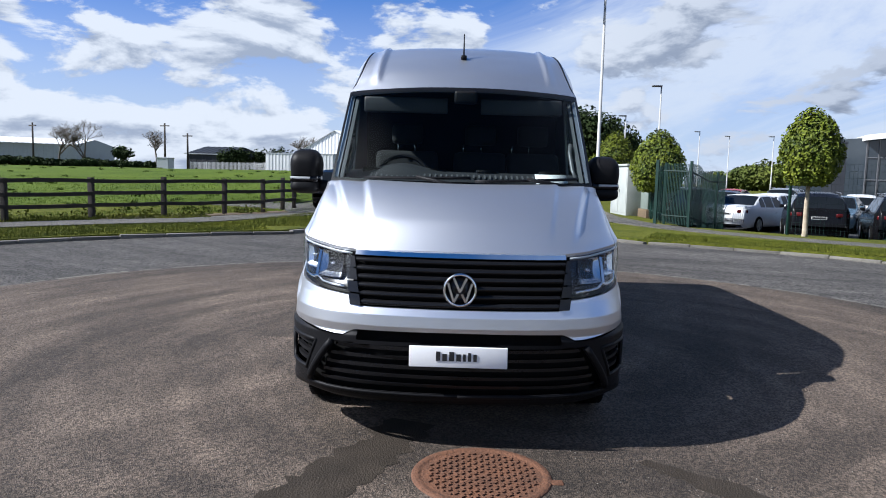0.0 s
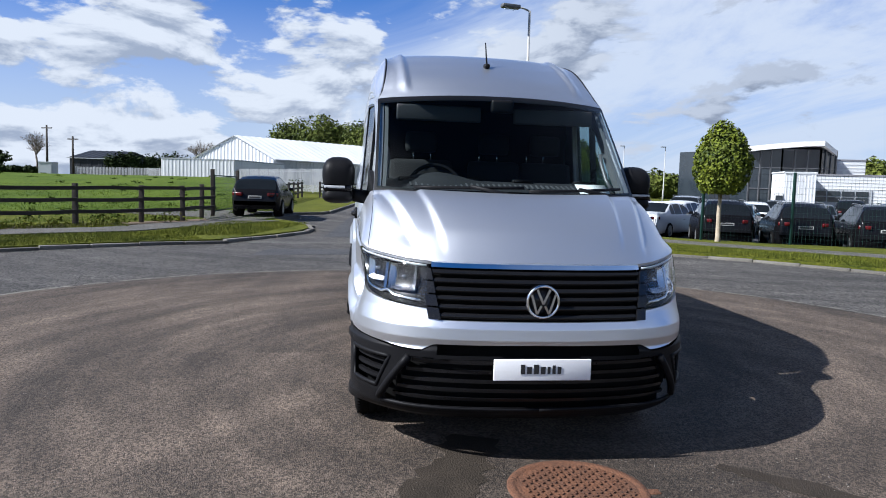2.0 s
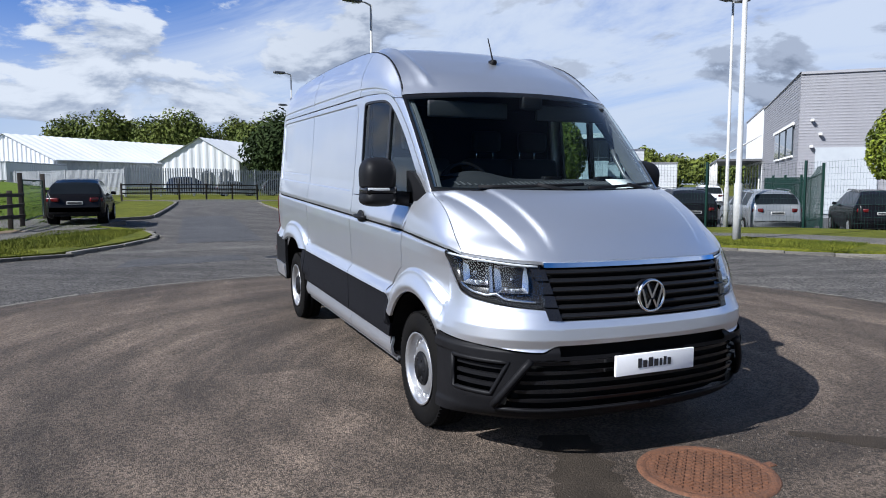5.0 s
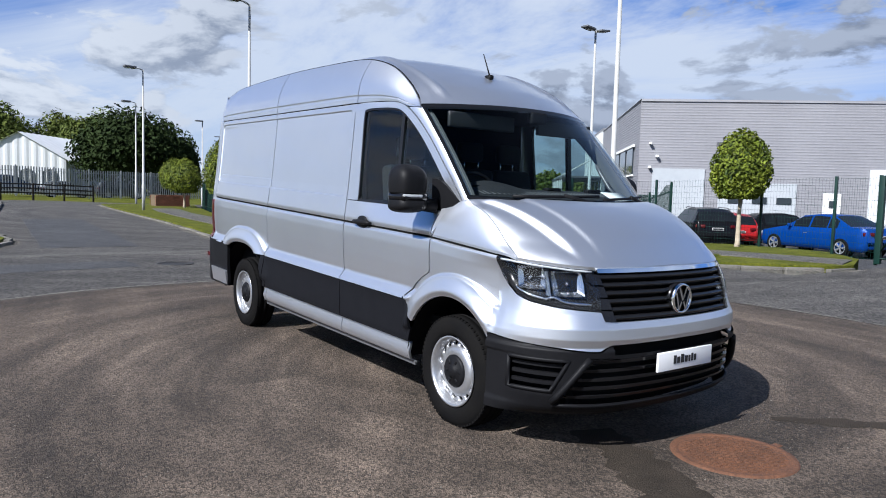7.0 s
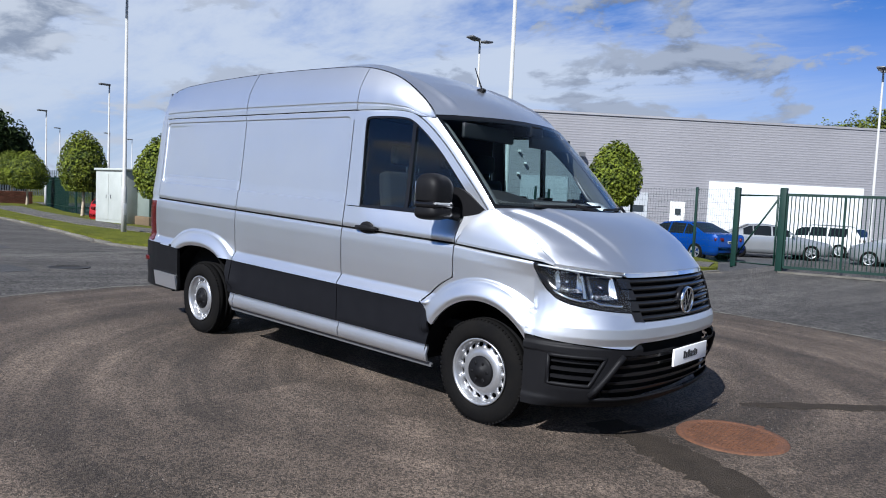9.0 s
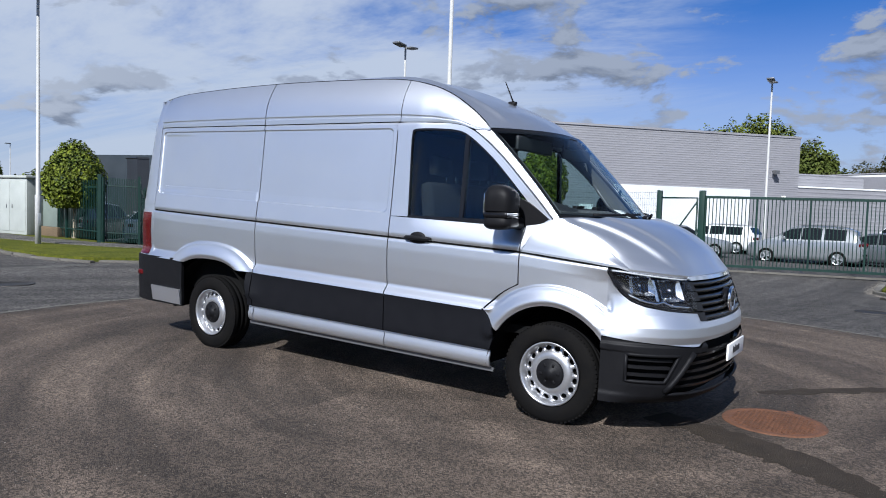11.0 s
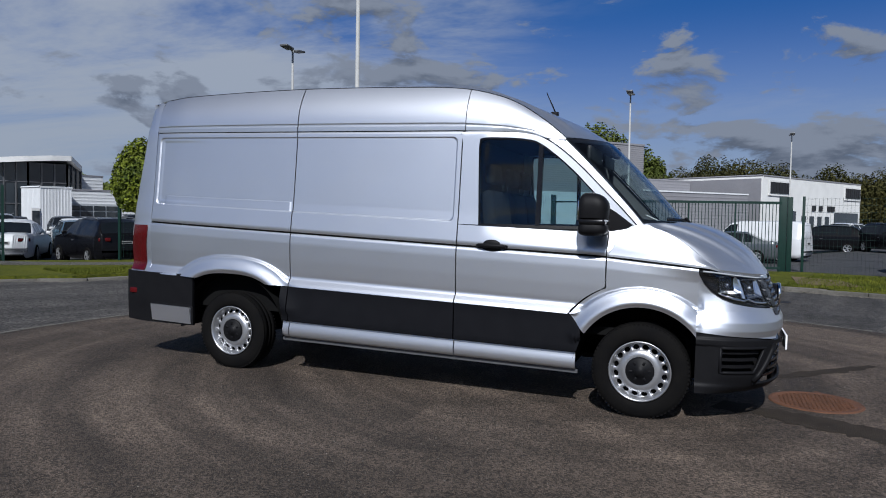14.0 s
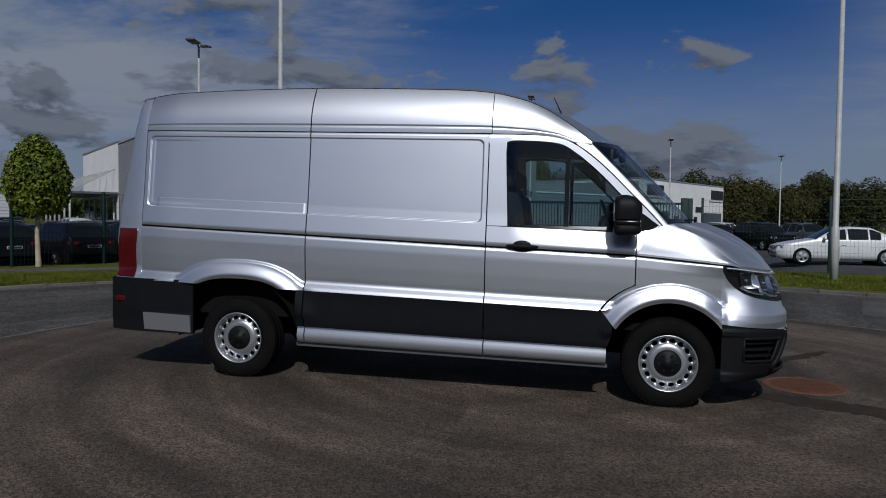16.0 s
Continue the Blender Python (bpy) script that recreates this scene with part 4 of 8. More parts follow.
        x = e[2] * u * .995
        rib = step(.60, .63, abs(x)) * (1 - step(.63, .70, abs(x))) * .020 * step(.4, 1.6, r) * (1 - step(5.0, 6.5, r))
        dip = -.004 * step(.90, .95, a) * step(.3, 1.2, r)
        return (x, y, z + rib + dip)
    sheet(bm, roof, arange(0, 9, .12), arange(-1, 1, .022))
    part("roof", bm, PAINT, van)

    # windscreen
    def screen(u, v, off=0.0):
        ex, ey, ez = .868 - .034 * v, .015 + .615 * v - .02 * math.sin(math.pi * v), 1.445 + .645 * v
        cy, cz = -.27 + .64 * v - .015 * math.sin(math.pi * v), 1.43 + .685 * v
        a = abs(u) ** 2.3
        return (ex * u, cy + (ey - cy) * a - off, cz + (ez - cz) * a + off * .7)
    bm = bmesh.new()
    sheet(bm, lambda u, v: screen(u, v, .004), arange(-.985, .985, .04), arange(.03, .965, .05))
    ws = part("windscreen", bm, GLASS, van, "clear laminated windscreen")
    ws.visible_shadow = False
    bm = bmesh.new()
    for us, vs in ((arange(-1, 1, .04), [-.02, .01, .05]), (arange(-1, 1, .04), [.945, .96, .98, 1.0]), ([-1, -.99, -.976], arange(.05, .945, .05)), ([.976, .99, 1], arange(.05, .945, .05))):
        sheet(bm, lambda u, v: screen(u, v, .001), us, vs)
    part("windscreen_band", bm, GLOSS_BLACK, van, "black ceramic band round the windscreen")
    bm = bmesh.new()
    box(bm, Vector(screen(0.02, .93, -.03)), (.16, .06, .09), bevel=.02)
    part("mirror_mount", bm, PLASTIC, van)
    for x0, x1, v in ((-.62, .05, .03), (.08, .74, .028)):
        bm = bmesh.new()
        tube(bm, [screen(x / .86, v + .01 + .03 * i / 6, .022) for i, x in enumerate(np.linspace(x0, x1, 7))], .010, 6)
        tube(bm, [screen(x1 / .86, -.02, .02), screen((x0 + x1) / 1.72, v + .02, .04)], .012, 6)
        part("wiper", bm, PLASTIC, van, "black windscreen wiper")

    # nose: plan line from flank (s = 0) to the middle (s = 1), set back with height
    plan = [(0, (.985, -.38)), (.12, (.974, -.50)), (.25, (.937, -.63)), (.38, (.855, -.765)), (.5, (.735, -.872)), (.62, (.565, -.945)), (.8, (.30, -.990)), (1, (0, -1.005)), (1.2, (-.30, -.990))]
    DZ = [.24, .28, .33, .38, .45, .60, .64, .655, .70, .76, .80, .84, .92, 1.0, 1.06, 1.10, 1.15]
    DY = [.14, .07, .025, .008, 0, 0, .0, .006, -.004, .0, .018, .034, .055, .085, .108, .125, .16]
    DX = [.05, .03, .012, .004, 0, 0, 0, .004, .0, .002, .008, .014, .022, .032, .038, .042, .046]

    def nose(sx, z, off=0.0):
        s = abs(sx)
        x, y = spline(plan, min(s, 1.0))
        y += float(np.interp(z, DZ, DY)) * step(0, .45, s)
        x -= float(np.interp(z, DZ, DX)) * (1 - step(.45, .75, s))
        if z > .6:
            soft = sum(width(-.38, unlift(-.38, z + .014 * d)) for d in range(-8, 9)) / 17
            near = step(0, .05, s)
            w0 = width(-.38, unlift(-.38, z)) * (1 - near) + soft * near
        else:
            w0 = .985
        x += (w0 - (.985 - float(np.interp(z, DZ, DX)))) * (1 - step(0, .32, s))
        p, q = spline(plan, max(s - .01, 0)), spline(plan, min(s + .01, 1))
        t = Vector((q[0] - p[0], q[1] - p[1])).normalized()
        x += -t.y * off
        y += t.x * off
        return Vector((math.copysign(x, sx) if sx else x, y, z))

    def nose_sheet(name, ss, lo, hi, mat, off=0.0, n=14, label="", both=True, thick=.03):
        obs = []
        for sgn in ((-1, 1) if both else (0,)):
            bm = bmesh.new()
            if both:
                fn = lambda s, v, sgn=sgn: (lambda p: (sgn * p.x, p.y, p.z))(nose(s, lo(s) + (hi(s) - lo(s)) * v, off))
            else:
                def fn(s, v):
                    q = 1 - abs(1 - s)
                    p = nose(q, lo(q) + (hi(q) - lo(q)) * v, off)
                    return (p.x if s <= 1 else -p.x, p.y, p.z)
            sheet(bm, fn, ss, list(np.linspace(0, 1, n)), thick, lambda co: (-.5 * np.sign(co.x) if abs(co.x) > .8 else 0, .8, 0))
            obs.append(part(name, bm, mat, van, label))
        return obs

    itp = lambda xs, ys: (lambda s: float(np.interp(s, xs, ys)))
    top_z = itp([0, .12, .25, .38, .5, .6, 1], [1.142, 1.138, 1.128, 1.115, 1.10, 1.092, 1.096])
    lamp_lo = itp([0, .04, .10, .18, .28, .40, .50, .585], [1.10, 1.03, .975, .93, .90, .878, .866, .858])
    band_hi = itp([0, .04, .10, .18, .28, .40, .50, .592, .635, 1], [1.096, 1.025, .969, .924, .894, .872, .860, .850, .797, .797])
    band_lo = itp([0, .2, .4, .54, .575, .618, 1], [.69, .672, .656, .640, .640, .672, .678])
    full = arange(0, 2, .0125)
    nose_sheet("front_panel", full, band_lo, band_hi, PAINT, n=48, both=False)
    # bumper with openings
    vent = [(.165, .585), (.455, .585), (.385, .41), (.165, .41)]
    intake = [(.53, .60), (1.001, .60), (1.001, .335), (.42, .335)]

    def inside(poly, s, z):
        hit = False
        for (x0, y0), (x1, y1) in zip(poly, poly[1:] + poly[:1]):
            if (y0 > z) != (y1 > z) and s < (x1 - x0) * (z - y0) / (y1 - y0) + x0:
                hit = not hit
        return hit
    bm = bmesh.new()
    ss, nv = arange(0, 2, .01), 60
    grid = []
    for s in ss:
        q = 1 - abs(1 - s)
        col = []
        for j in range(nv + 1):
            z = .255 + (band_lo(q) - .006 - .255) * j / nv
            p = nose(q, z, .012 * step(.0, .02, .66 - z) + .01 * step(.335, .30, z))
            col.append((bm.verts.new((p.x if s <= 1 else -p.x, p.y, p.z)), q, z))
        grid.append(col)
    for i in range(len(ss) - 1):
        for j in range(nv):
            q = (grid[i][j][1] + grid[i + 1][j][1]) / 2
            z = (grid[i][j][2] + grid[i + 1][j + 1][2]) / 2
            slot = q > .625 and .618 < z
            if inside(vent, q, z) or inside(intake, q, z) or slot:
                continue
            bm.faces.new((grid[i][j][0], grid[i + 1][j][0], grid[i + 1][j + 1][0], grid[i][j + 1][0]))
    part("front_bumper", bm, PLASTIC, van, "black textured plastic front bumper")
    # added near-black sheet gives the bumper openings their dark depth
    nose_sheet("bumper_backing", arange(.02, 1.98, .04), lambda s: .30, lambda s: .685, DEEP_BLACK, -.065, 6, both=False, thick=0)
    for z in (.45, .50, .55):
        nose_sheet("vent_slat", arange(.165, .44 - (.585 - z) * .25, .03), lambda s, z=z: z - .010, lambda s, z=z: z + .010, PLASTIC, -.012, 3)
    for z in (.375, .425, .475, .525, .575):
        st = .42 + (z - .335) * .415 + .02
        nose_sheet("intake_slat", arange(st, 2 - st, .03), lambda s, z=z: z - .009, lambda s, z=z: z + .009, GLOSS_BLACK, -.018, 3, both=False)
    for sgn in (-1, 1):
        def on(pts, off):
            return [(sgn * p.x, p.y, p.z) for p in (nose(s, z, off) for s, z in pts)]
        loop = [(s, .585) for s in arange(.165, .455, .03)] + [(.455 - .07 * k / 5, .585 - .175 * k / 5) for k in range(1, 6)] + [(s, .41) for s in arange(.37, .165, .03)] + [(.165, .50), (.165, .585)]
        bm = bmesh.new()
        tube(bm, on(loop, .008), .013, 6)
        part("vent_frame", bm, PLASTIC, van)
        bm = bmesh.new()
        tube(bm, on([(.535 - .14 * k / 6, .60 - .255 * k / 6) for k in range(7)], .012), .021, 6)
        part("bumper_blade", bm, PLASTIC, van, "grey diagonal bumper blade")
        bm = bmesh.new()
        tube(bm, on([(s, .327) for s in arange(.40, 1, .05)], .01), .012, 6)
        part("bumper_lip", bm, PLASTIC, van)
    # number plate with its unreadable line of writing as bars
    bm = bmesh.new()
    box(bm, (0, -1.028, .555), (.522, .014, .112), bevel=.003)
    plate = part("number_plate", bm, PLATE, van, "white dealer plate with a dark line of writing")
    xs = -.122
    for w, h in ((.03, .05), (.032, .038), (.034, .05), (.032, .038), (.022, .038), (.024, .046), (.026, .038)):
        part("writing_bar", box(bmesh.new(), (xs + w / 2, -1.0365, .535 + h / 2), (w - .007, .003, h)), INK, plate, smooth=False)
        xs += w + .004
    # grille
    gs = itp([.797, 1.06], [.642, .597])
    # near-black sheet painted as the shade behind the slats
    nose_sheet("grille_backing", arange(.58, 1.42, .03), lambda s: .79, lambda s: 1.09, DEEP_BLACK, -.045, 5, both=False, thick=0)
    for k in range(6):
        z = .822 + .044 * k
        st = gs(z)
        bm = bmesh.new()

        def fn(s, v, z=z):
            q = 1 - abs(1 - s)
            prof = ((-.014, -.03), (-.012, .002), (.004, .006), (.012, -.004), (.014, -.03))
            dz, off = prof[int(v)]
            p = nose(q, z + dz, off)
            return (p.x if s <= 1 else -p.x, p.y, p.z)
        sheet(bm, fn, arange(st, 2 - st, .025), [0, 1, 2, 3, 4])
        part("grille_slat", bm, GLOSS_BLACK, van, "black horizontal grille slat")
    nose_sheet("grille_chrome_strip", arange(.597, 1.403, .02), lambda s: 1.066, lambda s: 1.090, CHROME, .004, 4, "polished chrome strip above the grille", both=False)
    for sgn in (-1, 1):
        for k in range(4):
            z0, z1 = .80 + .066 * k, .80 + .066 * k + .060
            bm = bmesh.new()
            sheet(bm, lambda u, z, sgn=sgn: (lambda p: (sgn * p.x, p.y, p.z))(nose(gs(z) - .045 + .045 * u, z, .004 + .008 * u)), arange(0, 1, .25), arange(z0 + .003, z1, .02), .02, lambda co: (0, 1, 0))
            part("grille_end", bm, GLOSS_BLACK, van)
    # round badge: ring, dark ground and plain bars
    by = nose(1, .907).y - .020
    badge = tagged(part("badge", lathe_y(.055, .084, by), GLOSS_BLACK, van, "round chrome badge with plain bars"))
    bm = bmesh.new()
    n = 40
    sec = [(.076, -.004), (.079, -.016), (.087, -.016), (.092, -.004), (.090, .012), (.076, .010)]
    rings = [[bm.verts.new((r * math.cos(2 * math.pi * k / n), by + y, .907 + r * math.sin(2 * math.pi * k / n))) for k in range(n)] for r, y in sec]
    for a, b in zip(rings, rings[1:] + rings[:1]):
        for k in range(n):
            bm.faces.new((a[k], a[(k + 1) % n], b[(k + 1) % n], b[k]))
    part("badge_ring", bm, CHROME, badge)
    for x0, z0, x1, z1 in ((-.034, .066, 0, -.010), (.034, .066, 0, -.010), (-.064, .038, -.032, -.064), (.064, .038, .032, -.064), (-.032, -.064, -.010, -.020), (.032, -.064, .010, -.020)):
        bm = bmesh.new()
        tube(bm, [(x0, by - .010, .907 + z0), (x1, by - .010, .907 + z1)], .0085, 4)
        part("badge_bar", bm, CHROME, badge, smooth=False)
    # headlamps
    for sgn in (-1, 1):
        mir = lambda p, sgn=sgn: (sgn * p.x, p.y, p.z)
        bm = bmesh.new()
        sheet(bm, lambda s, v: mir(nose(s, lamp_lo(s) + (top_z(s) - .012 - lamp_lo(s)) * v, -.05 * step(0, .08, s) * math.sin(math.pi * min(max(v, .02), .98)) ** .5)), arange(.0, .585, .02), arange(0, 1, .1))
        lamp = part("headlamp", bm, GLOSS_BLACK, van, "clear headlamp with dark housing")
        for s0, s1 in ((.175, .365), (.395, .535)):
            z0, z1 = lamp_lo((s0 + s1) / 2) + .060, top_z(s0) - .045
            bm = bmesh.new()

            def bowl(a, r, s0=s0, s1=s1, z0=z0, z1=z1):
                ca, sa = math.cos(a), math.sin(a)
                k = max(abs(ca), abs(sa)) ** .85
                s = (s0 + s1) / 2 + (s1 - s0) / 2 * r * ca / k
                z = (z0 + z1) / 2 + (z1 - z0) / 2 * r * sa / k
                return mir(nose(s, z, -.020 - .055 * (1 - r ** 2)))
            sheet(bm, bowl, arange(0, 2 * math.pi, math.pi / 24), [.05, .2, .4, .6, .8, .92, 1.0])
            refl = part("reflector", bm, REFLECTOR, lamp, "chrome reflector bowl")
            bm = bmesh.new()
            sm, zm = (s0 + s1) / 2, (z0 + z1) / 2
            tube(bm, [mir(nose(sm, zm, -.075)), mir(nose(sm, zm, -.050)), mir(nose(sm, zm, -.028))], [.014, .011, .006], 10)
            part("bulb", bm, REFLECTOR, refl)
            for k in range(5):
                bm = bmesh.new()
                sf = s0 + (s1 - s0) * (k + .5) / 5
                tube(bm, [mir(nose(sf, z0 + (z1 - z0) * v, -.030 - .042 * math.sin(math.pi * v))) for v in arange(.06, .94, .11)], .0035, 5)
                part("flute", bm, REFLECTOR, refl)
        bm = bmesh.new()
        sheet(bm, lambda u, v: mir(nose(.376 + .008 * u, lamp_lo(.38) + .05 + (top_z(.38) - .05 - lamp_lo(.38) - .05) * v, -.012 - .01 * u)), [0, 1], arange(0, 1, .2), .02, lambda co: (0, 1, 0))
        part("divider", bm, REFLECTOR, lamp, "bright upright divider", smooth=False)
        bm = bmesh.new()
        tube(bm, [mir(nose(s, lamp_lo(s) + .03 + .02 * step(.36, .40, s) * (1 - step(.40, .44, s)), -.015)) for s in arange(.16, .56, .02)], .008, 6)
        part("chrome_trim", bm, CHROME, lamp)
        bm = bmesh.new()
        tube(bm, [mir(nose(s, top_z(s) - .024, -.006)) for s in arange(.03, .575, .03)], .0065, 6)
        part("running_light", bm, LENS_PALE, lamp, "pale daytime running light strip")
        bm = bmesh.new()
        sheet(bm, lambda s, v: mir(nose(s, lamp_lo(s) + (top_z(s) - .010 - lamp_lo(s)) * v, .002 + .012 * math.sin(math.pi * v) * step(0, .1, s))), arange(.0, .585, .02), arange(0, 1, .1))
        ln = part("lens", bm, LENS, lamp, "clear plastic lens")
        ln.visible_shadow = False

    # bonnet and wing tops
    back = [(0, (.960, .265, 1.196)), (.12, (.944, .20, 1.315)), (.25, (.902, .09, 1.415)), (.38, (.872, .012, 1.447)), (.5, (.76, -.055, 1.452)), (.75, (.42, -.205, 1.443)), (1, (0, -.272, 1.436)), (1.25, (-.42, -.205, 1.443))]

    def hood(r, s):
        f = nose(s, top_z(s))
        b = spline(back, s)
        p = np.array(f) * (1 - r) + b * r
        bulge = math.sin(math.pi * min(r, 1)) ** .8
        p[2] += bulge * .070 * step(.05, .32, s) + .016 * (1 - step(0, .05, s))
        p[0] += bulge * .006 * step(0, .1, s) * (1 - step(.1, .3, s))
        p[1] -= .02 * bulge * step(.3, .8, s)
        x = p[0]
        x1, x2 = .50 + .13 * r, .64 + .20 * r
        win = step(.02, .25, r) * (1 - step(.86, .99, r))
        p[2] += win * (.016 * step(x1 + .008, x1 - .026, x) + .034 * step(x2 + .010, x2 - .034, x) - .018 * step(0, .16, s))
        return p

    cut = lambda r: .205 + .175 * r

    def wing(r, v, sgn):
        """A taut skin between the waist groove and the bonnet's edge."""
        a, b = hood(r, 0), hood(r, cut(r) - .005)
        w = r ** 3
        p = (a + (b - a) * v) * (1 - w) + hood(r, (cut(r) - .005) * v) * w
        k = math.sin(math.pi * v) * (.012 + .008 * r) * (1 - w)
        return (sgn * (p[0] + k * .8), p[1] - .3 * k * (1 - r), p[2] + k * .6)
    for sgn in (-1, 1):
        bm = bmesh.new()
        sheet(bm, lambda r, v, sgn=sgn: wing(r, v, sgn), arange(0, 1, .03), arange(0, 1, .08), .015, lambda co: (0, 0, -1))
        part("wing_top", bm, PAINT, van)
    bm = bmesh.new()

    def bonnet(r, u):
        a = abs(u)
        s = cut(r) + .004 + (1 - cut(r) - .004) * (1 - a)
        p = hood(r, s)
        return (math.copysign(p[0], u) if u else 0, p[1], p[2])
    sheet(bm, bonnet, arange(.004, 1, .02), arange(-1, 1, .0125), .018, lambda co: (0, .3, -1))
    part("bonnet", bm, PAINT, van)
    bm = bmesh.new()
    sheet(bm, lambda r, u: (lambda p: (math.copysign(p[0], u), p[1] + .01, p[2] - .03))(hood(r, .06 + .94 * (1 - abs(u)))), arange(.05, 1.0, .1), arange(-1, 1, .05))
    part("engine_bay_cover", bm, DEEP_BLACK, van)
    # scuttle below the screen
    bm = bmesh.new()
    sheet(bm, lambda u, v: (lambda a, b: (a * (1 - v) + b * v))(Vector(screen(u, -.02, -.03)), Vector(screen(u, -.10, .10)) + Vector((0, 0, -.05))), arange(-1, 1, .05), [0, .5, 1])
    part("scuttle", bm, PLASTIC, van)

    # door mirrors
    for sgn in (-1, 1):
        mr = part("door_mirror", mirror_head(sgn, 1.474, 1.662, 1), PLASTIC, van, "large black two-part door mirror")
        part("mirror_lower", mirror_head(sgn, 1.345, 1.428, -1), PLASTIC, mr)
        bm = bmesh.new()
        box(bm, (sgn * 1.100, .352, 1.451), (.204, .196, .052), bevel=.024)
        part("mirror_band", bm, GLOSS_BLACK, mr)
        bm = bmesh.new()
        box(bm, (sgn * 1.125, .256, 1.458), (.140, .012, .018), Matrix.Rotation(radians(sgn * 5), 4, "Z"), bevel=.005)
        part("indicator_strip", bm, LENS_PALE, mr, "pale indicator strip")
        bm = bmesh.new()
        box(bm, (sgn * 1.100, .452, 1.53), (.17, .008, .14), bevel=.003)
        part("mirror_glass", bm, CHROME, mr)
        bm = bmesh.new()
        tube(bm, [(sgn * .90, .31, 1.392), (sgn * .98, .345, 1.402), (sgn * 1.06, .375, 1.415)], [.048, .046, .040], 12)
        part("mirror_arm", bm, PLASTIC, mr)
        bm = bmesh.new()
        sheet(bm, lambda u, v, sgn=sgn: (sgn * (width(.02 + .40 * u, 1.42) + .012 - .03 * (1 - u)), .005 + .36 * u, 1.352 + .03 * u + (.045 + .20 * step(.0, 1, u) * (1 - .25 * u)) * v), arange(0, 1, .1), arange(0, 1, .2), .03, lambda co, sgn=sgn: (-sgn, 0, 0))
        foot = part("mirror_foot", bm, PLASTIC, mr, "black triangular mirror foot")
        if sgn > 0:
            # this one is folded in a little
            mr.location.x, foot.location.x = -.10, .10

    # wheels
    tyre_w = .22
    for yc, xo in ((0, .855), (RC[0], .855)):
        for sgn in (-1, 1):
            wheel = new("wheel")
            wheel.parent = van
            wheel.matrix_basis = pose(sgn * xo, yc, .357, random.uniform(0, 360), 0, 0 if sgn > 0 else 180)
            build_wheel(wheel)
    # antenna
    bm = bmesh.new()
    zb = 2.395
    box(bm, (0, .905, zb + .006), (.046, .075, .040), bevel=.016)
    ant = part("antenna", bm, PLASTIC, van, "black whip aerial on the roof front")
    bm = bmesh.new()
    tube(bm, [(0, .90, zb + .02), (0, .985, zb + .20)], [.007, .004], 6)
    part("whip", bm, PLASTIC, ant)

    # underbody
    bm = bmesh.new()
    for c, s in (((0, 2.0, .42), (1.0, 5.4, .12)), ((0, 1.85, .46), (1.80, 2.5, .16)), ((0, -.55, .45), (1.5, .5, .3)), ((0, 4.55, .46), (1.75, .5, .12)), ((0, 0, .33), (1.5, .10, .10)), ((0, 3.64, .34), (1.5, .13, .13)), ((.3, 2.6, .30), (.5, .9, .18))):
        box(bm, c, s, bevel=.02)
    part("underbody", bm, DEEP_BLACK, van, "dark underbody and axles")
    # rear doors
    for sgn in (-1, 1):
        bm = bmesh.new()
        sheet(bm, lambda x, z, sgn=sgn: (sgn * x, 4.905 - .19 * step(1.1, 2.6, z), z), arange(.004, .78, .1), arange(.62, 2.48, .1), .03, lambda co: (0, -1, 0))
        part("rear_door", bm, PAINT, van)
    bm = bmesh.new()
    box(bm, (0, 4.90, .53), (1.78, .10, .19), bevel=.03)
    part("rear_bumper", bm, PLASTIC, van)
    bm = bmesh.new()
    box(bm, (0, 4.69, 2.475), (1.44, .10, .06), bevel=.02)
    part("roof_end", bm, PAINT, van)
    # unseen black box added in the load bay keeps daylight out of the cab
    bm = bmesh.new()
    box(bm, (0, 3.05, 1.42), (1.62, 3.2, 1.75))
    part("load_bay_light_block", bm, DEEP_BLACK, van, smooth=False)
    # bulkhead and headlining: the cab's darkness is put into their near-black colour
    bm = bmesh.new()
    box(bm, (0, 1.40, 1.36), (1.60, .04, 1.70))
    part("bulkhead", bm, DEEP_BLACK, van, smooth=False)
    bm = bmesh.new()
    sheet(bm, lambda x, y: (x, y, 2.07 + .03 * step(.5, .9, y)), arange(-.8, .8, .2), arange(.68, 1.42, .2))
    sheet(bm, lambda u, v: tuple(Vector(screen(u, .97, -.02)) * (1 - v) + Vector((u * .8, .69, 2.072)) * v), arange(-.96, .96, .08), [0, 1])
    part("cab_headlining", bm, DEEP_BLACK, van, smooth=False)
    build_cab(van, screen)
    return van


def lathe_y(r0, r1, y):
    bm = bmesh.new()
    n = 32
    ring = [bm.verts.new((r1 * math.cos(2 * math.pi * k / n), y + .008, .907 + r1 * math.sin(2 * math.pi * k / n))) for k in range(n)]
    ring2 = [bm.verts.new((r1 * math.cos(2 * math.pi * k / n), y + .05, .907 + r1 * math.sin(2 * math.pi * k / n))) for k in range(n)]
    mid = bm.verts.new((0, y - .004, .907))
    for k in range(n):
        bm.faces.new((ring[k], ring[(k + 1) % n], mid))
        bm.faces.new((ring[k], ring2[k], ring2[(k + 1) % n], ring[(k + 1) % n]))
    return bm


